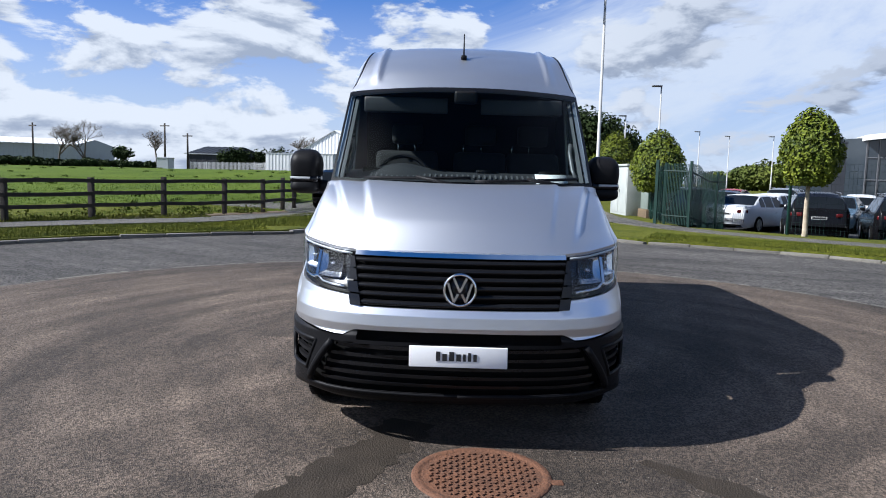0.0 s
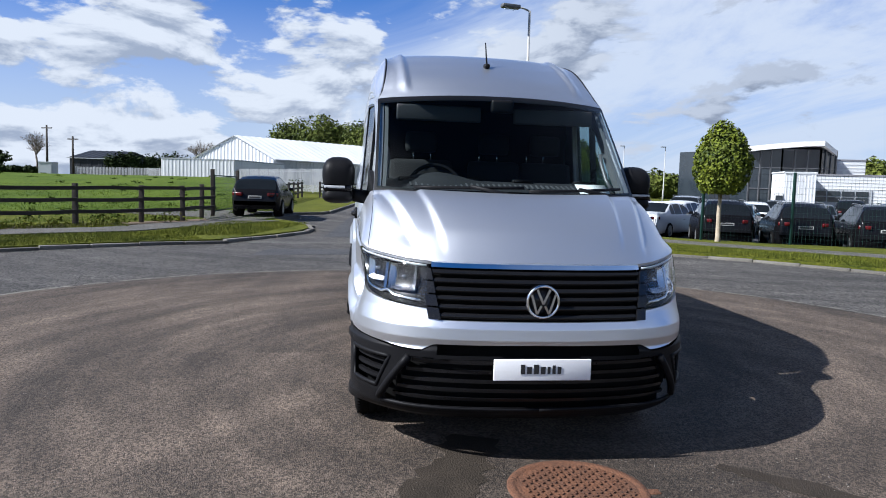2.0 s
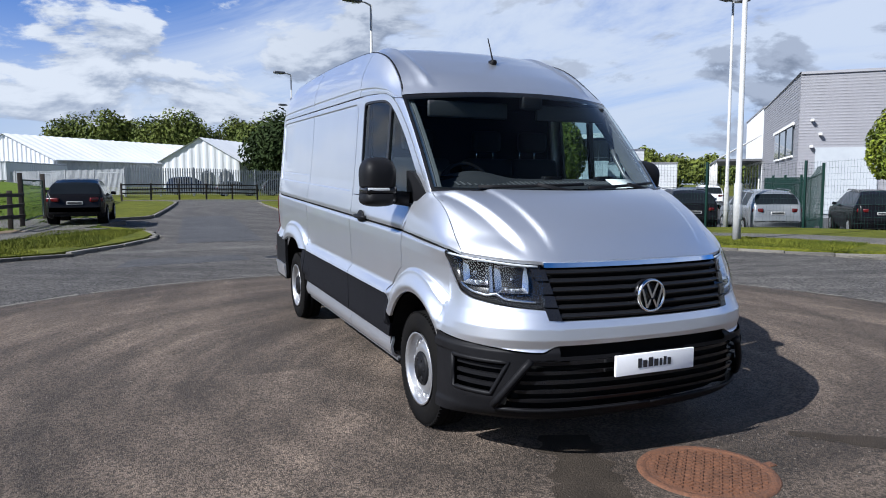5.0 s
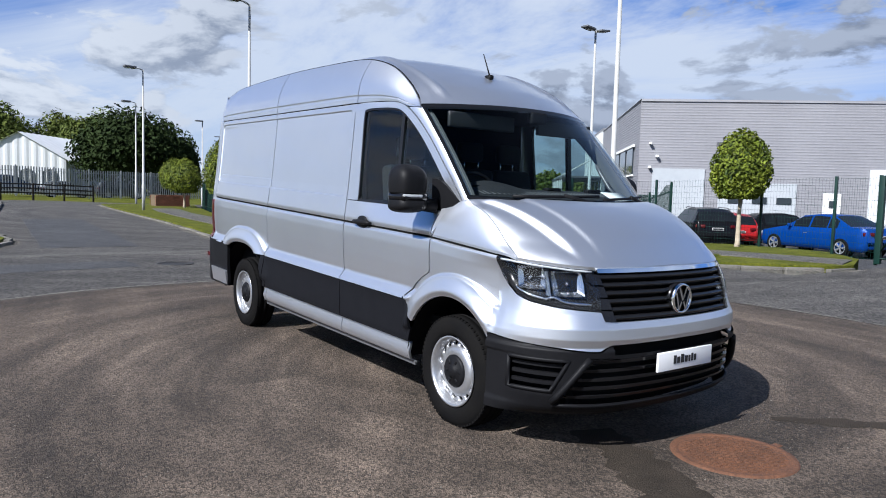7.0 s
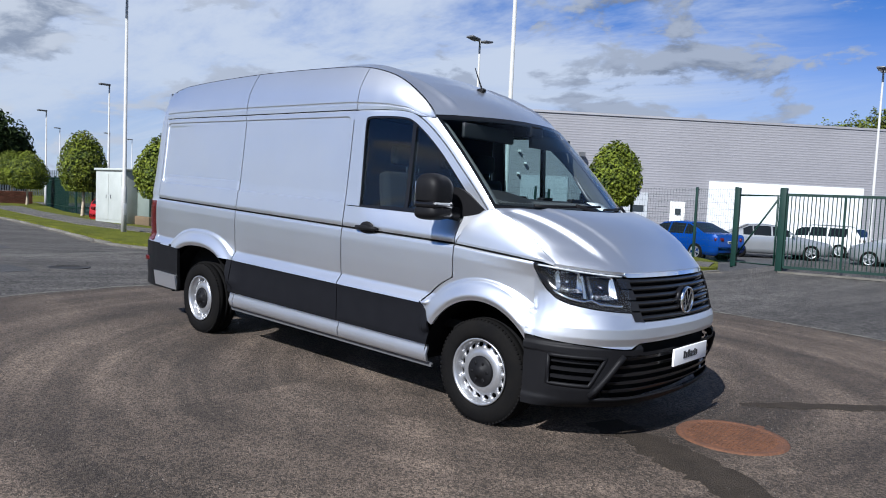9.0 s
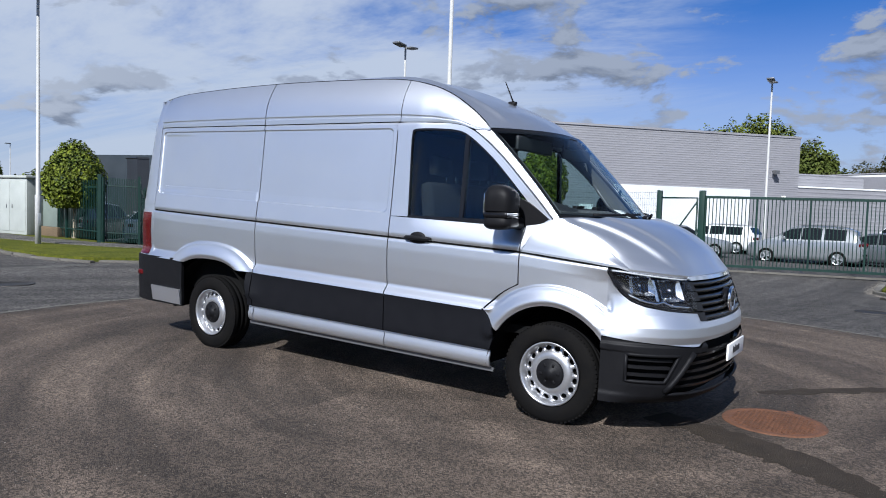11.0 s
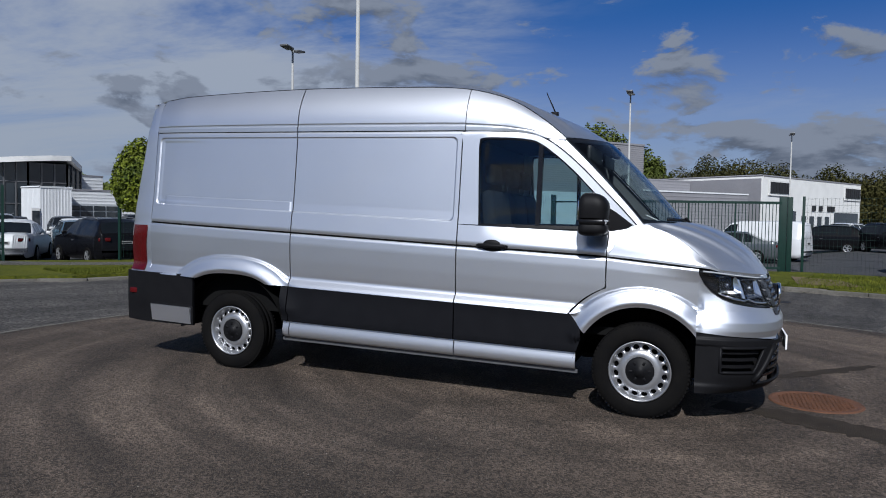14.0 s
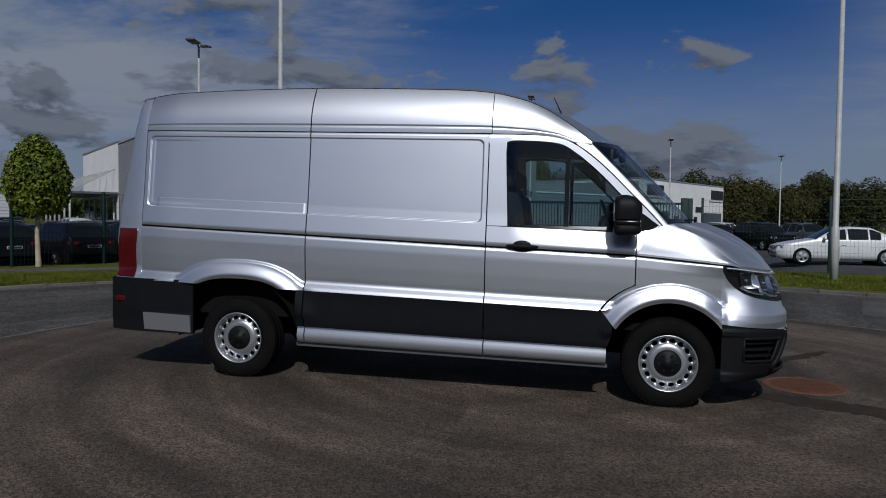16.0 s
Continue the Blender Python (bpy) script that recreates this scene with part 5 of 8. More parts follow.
def mirror_head(sgn, z0, z1, dome):
    """A rounded housing, flat behind; dome +1 closes it in a round top, -1 in a round foot."""
    bm = bmesh.new()
    x0, x1 = .995, 1.205

    def fn(a, v):
        z = z0 + (z1 - z0) * v
        k = v if dome > 0 else 1 - v
        e = max(1 - max((k - .45) / .55, 0) ** 2.8, 0) ** .4 * .97 + .03
        bulge = 1 + .05 * math.sin(math.pi * min(k * 1.3, 1))
        c, s = math.cos(a), math.sin(a)
        q = (abs(c) ** 3.8 + abs(s) ** 3.8) ** (-1 / 3.8)
        x = (x0 + x1) / 2 + (x1 - x0) / 2 * c * q * e * bulge
        y = .385 + (.070 if s > 0 else .135 * bulge * (.6 + .4 * e)) * s * q * (e if s > 0 else max(e, .25))
        return (sgn * x, y, z)
    angs = arange(0, 2 * math.pi, math.pi / 18)
    vs = [0, .03, .1, .2, .3, .4, .5, .6, .7, .78, .85, .91, .95, .98, 1]
    if dome < 0:
        vs = [1 - v for v in vs][::-1]
    g = [[bm.verts.new(fn(a, v)) for v in vs] for a in angs[:-1]]
    for i in range(len(g)):
        j = (i + 1) % len(g)
        for k in range(len(vs) - 1):
            bm.faces.new((g[i][k], g[j][k], g[j][k + 1], g[i][k + 1]))
    bm.faces.new([c[0] for c in g][::-1])
    bm.faces.new([c[-1] for c in g])
    return bm


def build_wheel(wheel):
    """Steel wheel; its outer face looks along +x."""
    bm = bmesh.new()
    lathe(bm, [(-.11, .225), (-.112, .26), (-.108, .31), (-.095, .340), (-.075, .353), (-.03, .357), (-.028, .350), (-.018, .350), (-.016, .357), (.02, .357), (.022, .350), (.032, .350), (.034, .357), (.075, .353), (.093, .342), (.105, .318), (.112, .28), (.110, .25), (.098, .228), (.06, .222)], 64)
    part("tyre", bm, RUBBER, wheel, "worn black tyre")
    bm = bmesh.new()
    for k in range(70):
        a = 2 * math.pi * k / 70
        for sx in (-1, 1):
            box(bm, (sx * .078, .3465 * math.cos(a), .3465 * math.sin(a)), (.034, .018, .012), Matrix.Rotation(a + math.pi / 2, 4, "X"))
    part("tread_block", bm, RUBBER, wheel, smooth=False, kind="stuff")
    bm = bmesh.new()
    lathe(bm, [(.02, .205), (.085, .214), (.100, .222), (.108, .226), (.106, .214), (.085, .206), (.070, .200), (.052, .196)], 48)
    part("rim", bm, STEEL, wheel, "silver painted steel rim")
    # disc with a ring of oval holes
    bm = bmesh.new()
    n = 16
    face_x = lambda r: float(np.interp(r, [.06, .085, .12, .150, .158, .19, .20], [.055, .075, .082, .072, .062, .050, .052]))

    def pt(r, a):
        return bm.verts.new((face_x(r), r * math.cos(a), r * math.sin(a)))
    for k in range(n):
        a0 = 2 * math.pi * k / n
        h = math.pi / n
        outer_loop = [(.156, -h), (.156, 0), (.156, h), (.178, h), (.199, h), (.199, 0), (.199, -h), (.178, -h)]
        outer_v = [pt(r, a0 + d) for r, d in outer_loop]
        hole = []
        for r, d in outer_loop:
            dr, da = (r - .1775) / .0215, d / h
            m = math.hypot(dr, da) or 1
            hole.append((.1775 + .0195 * dr / m, a0 + .70 * h * da / m))
        hole_v = [pt(r, a) for r, a in hole]
        deep = [bm.verts.new((face_x(r) - .02, r * math.cos(a), r * math.sin(a))) for r, a in hole]
        for i in range(8):
            j = (i + 1) % 8
            bm.faces.new((outer_v[i], outer_v[j], hole_v[j], hole_v[i]))
            bm.faces.new((hole_v[i], hole_v[j], deep[j], deep[i]))
    rr = [.062, .075, .085, .10, .12, .135, .150, .156]
    rings = [[pt(r, 2 * math.pi * k / 40) for k in range(40)] for r in rr]
    for a, b in zip(rings, rings[1:]):
        for k in range(40):
            bm.faces.new((a[k], a[(k + 1) % 40], b[(k + 1) % 40], b[k]))
    bmesh.ops.remove_doubles(bm, verts=bm.verts, dist=.0005)
    part("wheel_disc", bm, STEEL, wheel, "silver steel disc with a ring of round holes")
    # near-black disc stands in for the shade behind the holes
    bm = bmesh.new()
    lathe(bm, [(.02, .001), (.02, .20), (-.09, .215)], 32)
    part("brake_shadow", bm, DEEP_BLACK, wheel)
    bm = bmesh.new()
    lathe(bm, [(.05, .106), (.086, .104), (.096, .092), (.097, .042), (.106, .038), (.108, .001)], 32)
    cap = part("hub_cap", bm, PLASTIC, wheel, "black plastic hub cap")
    for k in range(6):
        a = 2 * math.pi * k / 6
        bm = bmesh.new()
        box(bm, (.095, .066 * math.cos(a), .066 * math.sin(a)), (.012, .026, .018), Matrix.Rotation(a, 4, "X"), bevel=.004)
        part("cap_boss", bm, PLASTIC, cap)


def build_cab(van, screen):
    bm = bmesh.new()

    def dash(u, v):
        prof = [(-.16, 1.40), (-.02, 1.455), (.14, 1.495), (.30, 1.52), (.38, 1.50), (.41, 1.30), (.42, .9)]
        y, z = spline(list(enumerate(prof)), v)
        return (u * .80, y + .14 * u * u, z + .055 * math.exp(-((u + .52) / .25) ** 2) * step(1, 3, v))
    sheet(bm, dash, arange(-1, 1, .05), arange(0, 6, .25))
    part("dashboard", bm, DASH, van, "dark grey moulded dashboard")
    for x in (-.62, -.18, .18, .62):
        bm = bmesh.new()
        box(bm, (x, .325, 1.525), (.15, .05, .035), bevel=.010)
        for k in range(3):
            box(bm, (x, .30, 1.530 + .006 * k), (.13, .02, .003))
        part("air_vent", bm, PLASTIC, van)
    bm = bmesh.new()
    for k in range(34):
        box(bm, (-.62 + k * .037, .10 + .14 * ((-.62 + k * .037) / .8) ** 2, 1.497), (.012, .09, .004), Matrix.Rotation(radians(14), 4, 'X'))
    part("demister_slot", bm, SATIN, van, smooth=False)
    bm = bmesh.new()
    n = 40
    for ra in (0,):
        pts = [(-.42 + .195 * math.cos(2 * math.pi * k / n), .46 + .075 * math.sin(2 * math.pi * k / n), 1.45 + .18 * math.sin(2 * math.pi * k / n)) for k in range(n + 1)]
        tube(bm, pts, .015, 8, caps=False)
    sw = part("steering_wheel", bm, PLASTIC, van, "black steering wheel")
    bm = bmesh.new()
    box(bm, (-.42, .47, 1.435), (.15, .05, .12), bevel=.02)
    box(bm, (-.42, .46, 1.45), (.36, .02, .03), bevel=.008)
    part("hub", bm, PLASTIC, sw)
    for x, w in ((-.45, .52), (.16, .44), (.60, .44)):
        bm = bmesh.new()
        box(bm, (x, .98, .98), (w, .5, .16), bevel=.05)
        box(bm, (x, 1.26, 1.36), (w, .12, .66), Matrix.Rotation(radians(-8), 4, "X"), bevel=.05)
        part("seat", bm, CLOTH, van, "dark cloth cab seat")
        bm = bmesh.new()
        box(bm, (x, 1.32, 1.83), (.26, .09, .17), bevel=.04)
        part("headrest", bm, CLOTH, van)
    bm = bmesh.new()
    for x in (-.52, -.38, .02, .17, .42, .56):
        box(bm, (x, 1.215, 1.715), (.008, .008, .055))
    part("headrest_post", bm, CHROME, van, "bright metal headrest posts")
    bm = bmesh.new()
    box(bm, (.60, .05, 1.488), (.21, .17, .004), Matrix.Rotation(radians(24), 4, "X"))
    part("paper_sheet", bm, PAPER, van, "white paper sheet on the dashboard")
    for x0, x1 in ((-.72, -.12), (.14, .72)):
        bm = bmesh.new()
        p, q = Vector(screen(x0 / .86, .90, -.05)), Vector(screen(x1 / .86, .90, -.05))
        m = (p + q) / 2
        box(bm, (m.x, m.y + .03, m.z - .01), (x1 - x0, .03, .11), bevel=.012)
        part("sun_visor", bm, DASH, van)
    for sgn in (-1, 1):
        bm = bmesh.new()
        tube(bm, [(sgn * .79, .22, 1.50), (sgn * .775, .29, 1.56), (sgn * .765, .38, 1.68), (sgn * .775, .43, 1.74)], .014, 8)
        part("grab_handle", bm, SATIN, van, "pale grey pillar grab handle")
        bm = bmesh.new()
        box(bm, (sgn * .86, .85, 1.18), (.05, 1.1, .46), bevel=.02)
        part("door_lining", bm, DASH, van)
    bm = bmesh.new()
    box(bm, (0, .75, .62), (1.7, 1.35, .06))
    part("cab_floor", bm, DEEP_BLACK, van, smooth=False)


build_van()


# ---- background materials ----
TIMBER = material("creosoted_timber", (0.034, 0.026, 0.019), (0.019, 0.014, 0.011), rough=0.85, scale=4, fine=40, bump=0.4, bump_scale=60, per_object=0.25)
GALV = material("galvanised_steel", (0.52, 0.53, 0.54), (0.42, 0.43, 0.44), rough=0.45, metal=0.35, scale=3, fine=30)
WHITE_POLE = material("pale_pole_paint", (0.40, 0.40, 0.39), (0.30, 0.30, 0.29), rough=0.5, scale=3, fine=20)
GREEN_STEEL = material("green_coated_steel", (0.005, 0.027, 0.020), (0.0035, 0.018, 0.014), rough=0.5, spec=0.3, scale=3, fine=30)
GREY_STEEL = material("grey_palisade_steel", (0.33, 0.34, 0.35), (0.25, 0.26, 0.27), rough=0.5, metal=0.3, scale=2, fine=20)
BARK = material("pale_bark", (0.42, 0.36, 0.27), (0.24, 0.19, 0.13), rough=0.9, scale=6, fine=40, bump=0.6, bump_scale=50)
DARK_BARK = material("dark_bark", (0.12, 0.095, 0.07), (0.07, 0.055, 0.04), rough=0.9, scale=3, fine=20, bump=0.5, bump_scale=20)
LEAF = material("spring_leaves", (0.140, 0.164, 0.012), (0.038, 0.060, 0.006), rough=0.6, scale=2.5, fine=8, spec=0.2, per_island=0.5)
LEAF_SHADED = material("shaded_leaves", (0.035, 0.062, 0.012), (0.018, 0.036, 0.008), rough=0.6, scale=2.5, fine=8, spec=0.3, per_island=0.3)
WOOD_LEAF = material("woodland_leaves", (0.112, 0.130, 0.022), (0.032, 0.050, 0.010), rough=0.7, scale=0.10, fine=0.9, space="Position", spec=0.15, per_island=0.35)
HEDGE_LEAF = material("hedge_leaves", (0.026, 0.040, 0.011), (0.011, 0.019, 0.006), rough=0.8, scale=0.4, fine=3, space="Position", spec=0.1, per_island=0.3)
WOOD_BROWN = material("budding_wood_leaves", (0.062, 0.056, 0.018), (0.022, 0.027, 0.009), rough=0.8, scale=0.08, fine=0.8, space="Position", spec=0.1, per_island=0.35)
KIOSK_PAINT = material("pale_grey_kiosk", (0.36, 0.38, 0.36), (0.29, 0.31, 0.29), rough=0.6, scale=2, fine=25)
KIOSK_DARK = material("green_grey_cabinet", (0.16, 0.19, 0.17), (0.12, 0.145, 0.13), rough=0.6, scale=2, fine=25)
BRICK = material("red_brick", (0.26, 0.10, 0.06), (0.17, 0.065, 0.042), rough=0.9, scale=4, fine=50, bump=0.3, bump_scale=80, per_object=0.25)
GREY_CLAD = material("grey_profiled_cladding", (0.245, 0.243, 0.258), (0.212, 0.210, 0.224), rough=0.55, metal=0.1, scale=0.4, fine=6)
DARK_CLAD = material("dark_grey_cladding", (0.022, 0.025, 0.031), (0.017, 0.019, 0.024), rough=0.5, spec=0.3, scale=0.4, fine=6)
WHITE_CLAD = material("white_profiled_cladding", (0.62, 0.635, 0.645), (0.54, 0.555, 0.565), rough=0.55, scale=0.4, fine=6)
SHED_ROOF = material("white_sheet_roof", (0.80, 0.80, 0.80), (0.68, 0.69, 0.69), rough=0.55, scale=0.2, fine=3)
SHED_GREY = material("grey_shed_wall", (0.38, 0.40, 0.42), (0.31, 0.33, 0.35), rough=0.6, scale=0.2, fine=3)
DARK_GLAZING = material("dark_glazing", (0.018, 0.024, 0.03), (0.026, 0.033, 0.04), rough=0.05, coat=0.4, scale=0.6)
OFF_WHITE = material("off_white_render", (0.72, 0.72, 0.70), (0.63, 0.63, 0.61), rough=0.8, scale=0.8, fine=10)
LINE_PAINT = material("road_line_paint", (0.62, 0.62, 0.60), (0.42, 0.42, 0.41), rough=0.7, scale=6, fine=40, space="Position")


MEADOW_BLADES = material("meadow_blades", (0.088, 0.125, 0.012), (0.038, 0.068, 0.006), rough=0.8, scale=0.3, fine=3, space="Position", spec=0.1, per_island=0.45)


# ---- street furniture ----
def timber_fence(pts, label, tall=()):
    root = tagged(new("timber_fence"), label, "fence")
    rnd = random.Random(len(pts) * 7)
    for i, (x, y) in enumerate(pts):
        h = 1.62 if i in tall else 1.10 + rnd.uniform(-.02, .03)
        z = ground_z(x, y) + .08
        bm = bmesh.new()
        box(bm, (0, 0, h / 2 - .1), (.13, .13, h + .2), bevel=.012)
        ob = part("post", bm, TIMBER, root)
        ob.matrix_basis = pose(x, y, z, rnd.uniform(-1, 1), rnd.uniform(-1, 1), rnd.uniform(-8, 8))
    for (x0, y0), (x1, y1) in zip(pts, pts[1:]):
        a = math.atan2(y1 - y0, x1 - x0)
        length = math.hypot(x1 - x0, y1 - y0)
        for h in (.38, .69, 1.00):
            bm = bmesh.new()
            sag = rnd.uniform(-.02, .02)
            for k in range(6):
                u0, u1 = k / 6, (k + 1) / 6
                f = lambda u: sag * math.sin(math.pi * u)
                v = [bm.verts.new(p) for p in ((u0 * length, -.022, -.05 + f(u0)), (u1 * length, -.022, -.05 + f(u1)), (u1 * length, .022, -.05 + f(u1)), (u0 * length, .022, -.05 + f(u0)),
                                               (u0 * length, -.022, .05 + f(u0)), (u1 * length, -.022, .05 + f(u1)), (u1 * length, .022, .05 + f(u1)), (u0 * length, .022, .05 + f(u0)))]
                for q in ((0, 1, 2, 3), (4, 7, 6, 5), (0, 4, 5, 1), (3, 2, 6, 7)) + (((0, 3, 7, 4),) if k == 0 else ()) + (((1, 5, 6, 2),) if k == 5 else ()):
                    bm.faces.new([v[i] for i in q])
            bmesh.ops.remove_doubles(bm, verts=bm.verts, dist=.0005)
            ob = part("rail", bm, TIMBER, root, smooth=False)
            z0, z1 = ground_z(x0, y0), ground_z(x1, y1)
            ob.matrix_basis = pose(x0 + .07 * math.sin(a), y0 - .07 * math.cos(a), z0 + .08 + h + rnd.uniform(-.015, .015), 0, -math.degrees(math.atan2(z1 - z0, length)), math.degrees(a))
    return root


timber_fence([(-15.4, 7.8), (-13.9, 9.3), (-12.4, 10.75), (-10.94, 12.2), (-9.59, 13.72), (-8.27, 15.15), (-6.97, 16.45), (-6.05, 17.4), (-5.82, 18.95), (-5.66, 19.95)], "dark creosoted timber post and rail fence", tall=(9,))
timber_fence([(-5.55, 24.4), (-5.5, 26.4), (-5.4, 28.5), (-5.3, 30.6), (-5.2, 32.8), (-5.1, 35.0), (-5.0, 37.3), (-4.9, 39.6), (-4.8, 42.0), (-4.7, 44.4), (-4.6, 46.9)], "dark timber post and rail fence along the street", tall=(0,))
timber_fence([(-3.6, 52.6), (-1.6, 53.0), (.4, 53.4), (2.4, 53.8), (4.4, 54.2), (6.4, 54.6)], "dark timber fence across the street's end")


def mesh_gate(a, b, z, h):
    root = tagged(new("field_gate"), "green mesh field gate between timber posts", "gate")
    a, b = Vector((*a, z)), Vector((*b, z))
    bm = bmesh.new()
    up = Vector((0, 0, 1))
    tube(bm, [a + up * .15, b + up * .15, b + up * h, a + up * h, a + up * .15], .022, 6)
    part("gate_frame", bm, GREEN_STEEL, root)
    bm = bmesh.new()
    for k in range(1, 24):
        p = a + (b - a) * k / 24
        tube(bm, [p + up * .15, p + up * h], .005, 3)
    for k in range(1, 9):
        tube(bm, [a + up * (.15 + (h - .15) * k / 9), b + up * (.15 + (h - .15) * k / 9)], .005, 3)
    part("gate_mesh", bm, GREEN_STEEL, root, kind="stuff")


mesh_gate((-5.63, 20.1), (-5.56, 24.25), ground_z(0, 22) + .1, 1.35)


def lamp_post(x, y, h, head, label, r=.058):
    root = thing("street_lamp", label, "street lamp", x, y, site_z(x, y) + .06, 0, "street lamps")
    bm = bmesh.new()
    tube(bm, [(0, 0, -.1), (0, 0, 1.35), (0, 0, 1.38), (0, 0, h)], [r * 1.35, r * 1.35, r, r * .62], 12)
    part("pole", bm, WHITE_POLE, root)
    bm = bmesh.new()
    box(bm, (0, -r * 1.36, .7), (.09, .012, .34), bevel=.004)
    part("door_cover", bm, GALV, root)
    if head == "lantern":
        bm = bmesh.new()
        tube(bm, [(0, 0, h - .02), (-.22, -.05, h + .05), (-.40, -.09, h + .06)], .03, 8)
        part("arm", bm, WHITE_POLE, root)
        bm = bmesh.new()
        box(bm, (-.66, -.15, h + .06), (.62, .24, .13), Matrix.Rotation(radians(12), 4, "Z"), bevel=.045)
        hd = part("lantern", bm, SATIN, root, "grey street lantern")
        bm = bmesh.new()
        box(bm, (-.70, -.16, h - .015), (.40, .18, .05), Matrix.Rotation(radians(12), 4, "Z"), bevel=.02)
        part("lens", bm, LENS, hd)
    elif head == "twin":
        for sx in (-1, 1):
            bm = bmesh.new()
            box(bm, (sx * .36, 0, h + .03), (.46, .30, .07), Matrix.Rotation(radians(sx * -6), 4, "Y"), bevel=.02)
            part("floodlight", bm, SATIN, root)
        bm = bmesh.new()
        box(bm, (0, 0, h), (.5, .06, .06), bevel=.01)
        part("cross_arm", bm, WHITE_POLE, root)
    elif head == "single":
        bm = bmesh.new()
        box(bm, (-.25, 0, h + .03), (.55, .26, .09), bevel=.03)
        part("floodlight", bm, SATIN, root)
    return root


lamp_post(4.48, 17.9, 6.98, "lantern", "tall pale street lamp in the grass verge")
lamp_post(5.35, 34.9, 7.15, "lantern", "pale street lamp beside the footpath")
lamp_post(8.2, 49.2, 7.0, "lantern", "pale street lamp at the street's end")
lamp_post(10.35, 8.4, 9.6, "lantern", "tall pale lamp post in the verge", .068)
lamp_post(12.35, -5.4, 9.6, "lantern", "tall pale lamp post beside the gate", .072)
lamp_post(15.25, 13.6, 7.3, "twin", "floodlight mast with two heads")
lamp_post(28.4, 3.4, 7.75, "twin", "floodlight mast with two heads in the compound")
lamp_post(45.5, -5.1, 7.6, "twin", "floodlight mast with two heads in the far car park")
lamp_post(62, -16.5, 7.6, "twin", "floodlight mast with two heads in the far car park")
lamp_post(58, -29, 8.0, "twin", "floodlight mast with two heads in the far car park")
for x, y, h in ((11.5, 36.0, 7.0), (12.4, 47.9, 6.3), (21.8, 72.3, 6.6), (24.2, 66.5, 6.2), (32.1, 79.4, 6.6), (32.4, 68.4, 6.0)):
    lamp_post(x, y, h, "single", "slim car park floodlight mast", .06)


def kiosk():
    root = thing("utility_kiosk", "pale grey electricity kiosk with a dark cabinet beside it", "kiosk", 6.95, 24.2, ground_z(6.95, 24.2) + .09, 6)
    bm = bmesh.new()
    box(bm, (0, 0, .98), (.62, 1.9, 1.96), bevel=.02)
    body = part("body", bm, KIOSK_PAINT, root)
    bm = bmesh.new()
    box(bm, (0, 0, 2.0), (.74, 2.02, .09), bevel=.02)
    part("cap", bm, KIOSK_PAINT, root)
    for y in (-.46, .46):
        bm = bmesh.new()
        box(bm, (-.316, y, .98), (.014, .86, 1.72), bevel=.004)
        d = part("door", bm, KIOSK_PAINT, root)
        bm = bmesh.new()
        box(bm, (-.33, y + .3 * (1 if y < 0 else -1), .98), (.02, .03, .14), bevel=.005)
        part("handle", bm, SATIN, d)
    cab = thing("cable_cabinet", "low green-grey steel cabinet on a dark concrete plinth", "cabinet", 7.95, 23.4, ground_z(7.95, 23.4) + .09, 3)
    bm = bmesh.new()
    box(bm, (0, 0, .80), (1.25, 1.8, .95), bevel=.02)
    part("body", bm, KIOSK_DARK, cab)
    bm = bmesh.new()
    box(bm, (0, -.05, .16), (1.45, 2.1, .34), bevel=.02)
    part("plinth", bm, SOIL, cab)


kiosk()


def brick_planter():
    root = thing("brick_planter", "low red brick wall planter beside the path", "planter", 9.0, 43.6, ground_z(9.0, 43.6) + .08, 8)
    bm = bmesh.new()
    box(bm, (0, 0, .38), (2.16, .84, .76))
    part("core", bm, SOIL, root, smooth=False)
    bm0 = bmesh.new()
    box(bm0, (0, 0, 0), (.205, .10, .063), bevel=.004)
    me = bpy.data.meshes.new("brick")
    bm0.to_mesh(me)
    bm0.free()
    me.materials.append(BRICK)
    for row in range(10):
        for k in range(10):
            for fy in (-.43, .43):
                b = new("brick", me)
                b.parent = root
                b.matrix_basis = pose(-.97 + .215 * k + (.05 if row % 2 else -.05), fy, .04 + .075 * row)


brick_planter()


# ---- fences of the car parks ----
def palisade(pts, h, mat, label, pitch=.155, pale_w=.068, posts=True, category="fence"):
    """Upright pales on two rails; the pales are too many to be picked apart."""
    root = tagged(new("palisade_fence"), label, category)
    bm = bmesh.new()
    for p, a in along(pts, pitch):
        z = site_z(p.x, p.y) + .1
        m = Matrix.Rotation(a, 4, "Z")
        box(bm, (p.x, p.y, z + h / 2), (pale_w, .012, h - .1), m)
    part("pale", bm, mat, root, smooth=False, kind="stuff")
    for (x0, y0), (x1, y1) in zip(pts, pts[1:]):
        for f in (.16, .86):
            bm = bmesh.new()
            z0, z1 = site_z(x0, y0) + .1 + h * f, site_z(x1, y1) + .1 + h * f
            tube(bm, [(x0, y0, z0), (x1, y1, z1)], .025, 4)
            part("rail", bm, mat, root, smooth=False)
    if posts:
        for p, a in along(pts, 2.75):
            bm = bmesh.new()
            box(bm, (p.x, p.y, site_z(p.x, p.y) + h / 2 + .08), (.10, .07, h + .12), Matrix.Rotation(a, 4, "Z"))
            part("post", bm, mat, root, smooth=False)
    return root


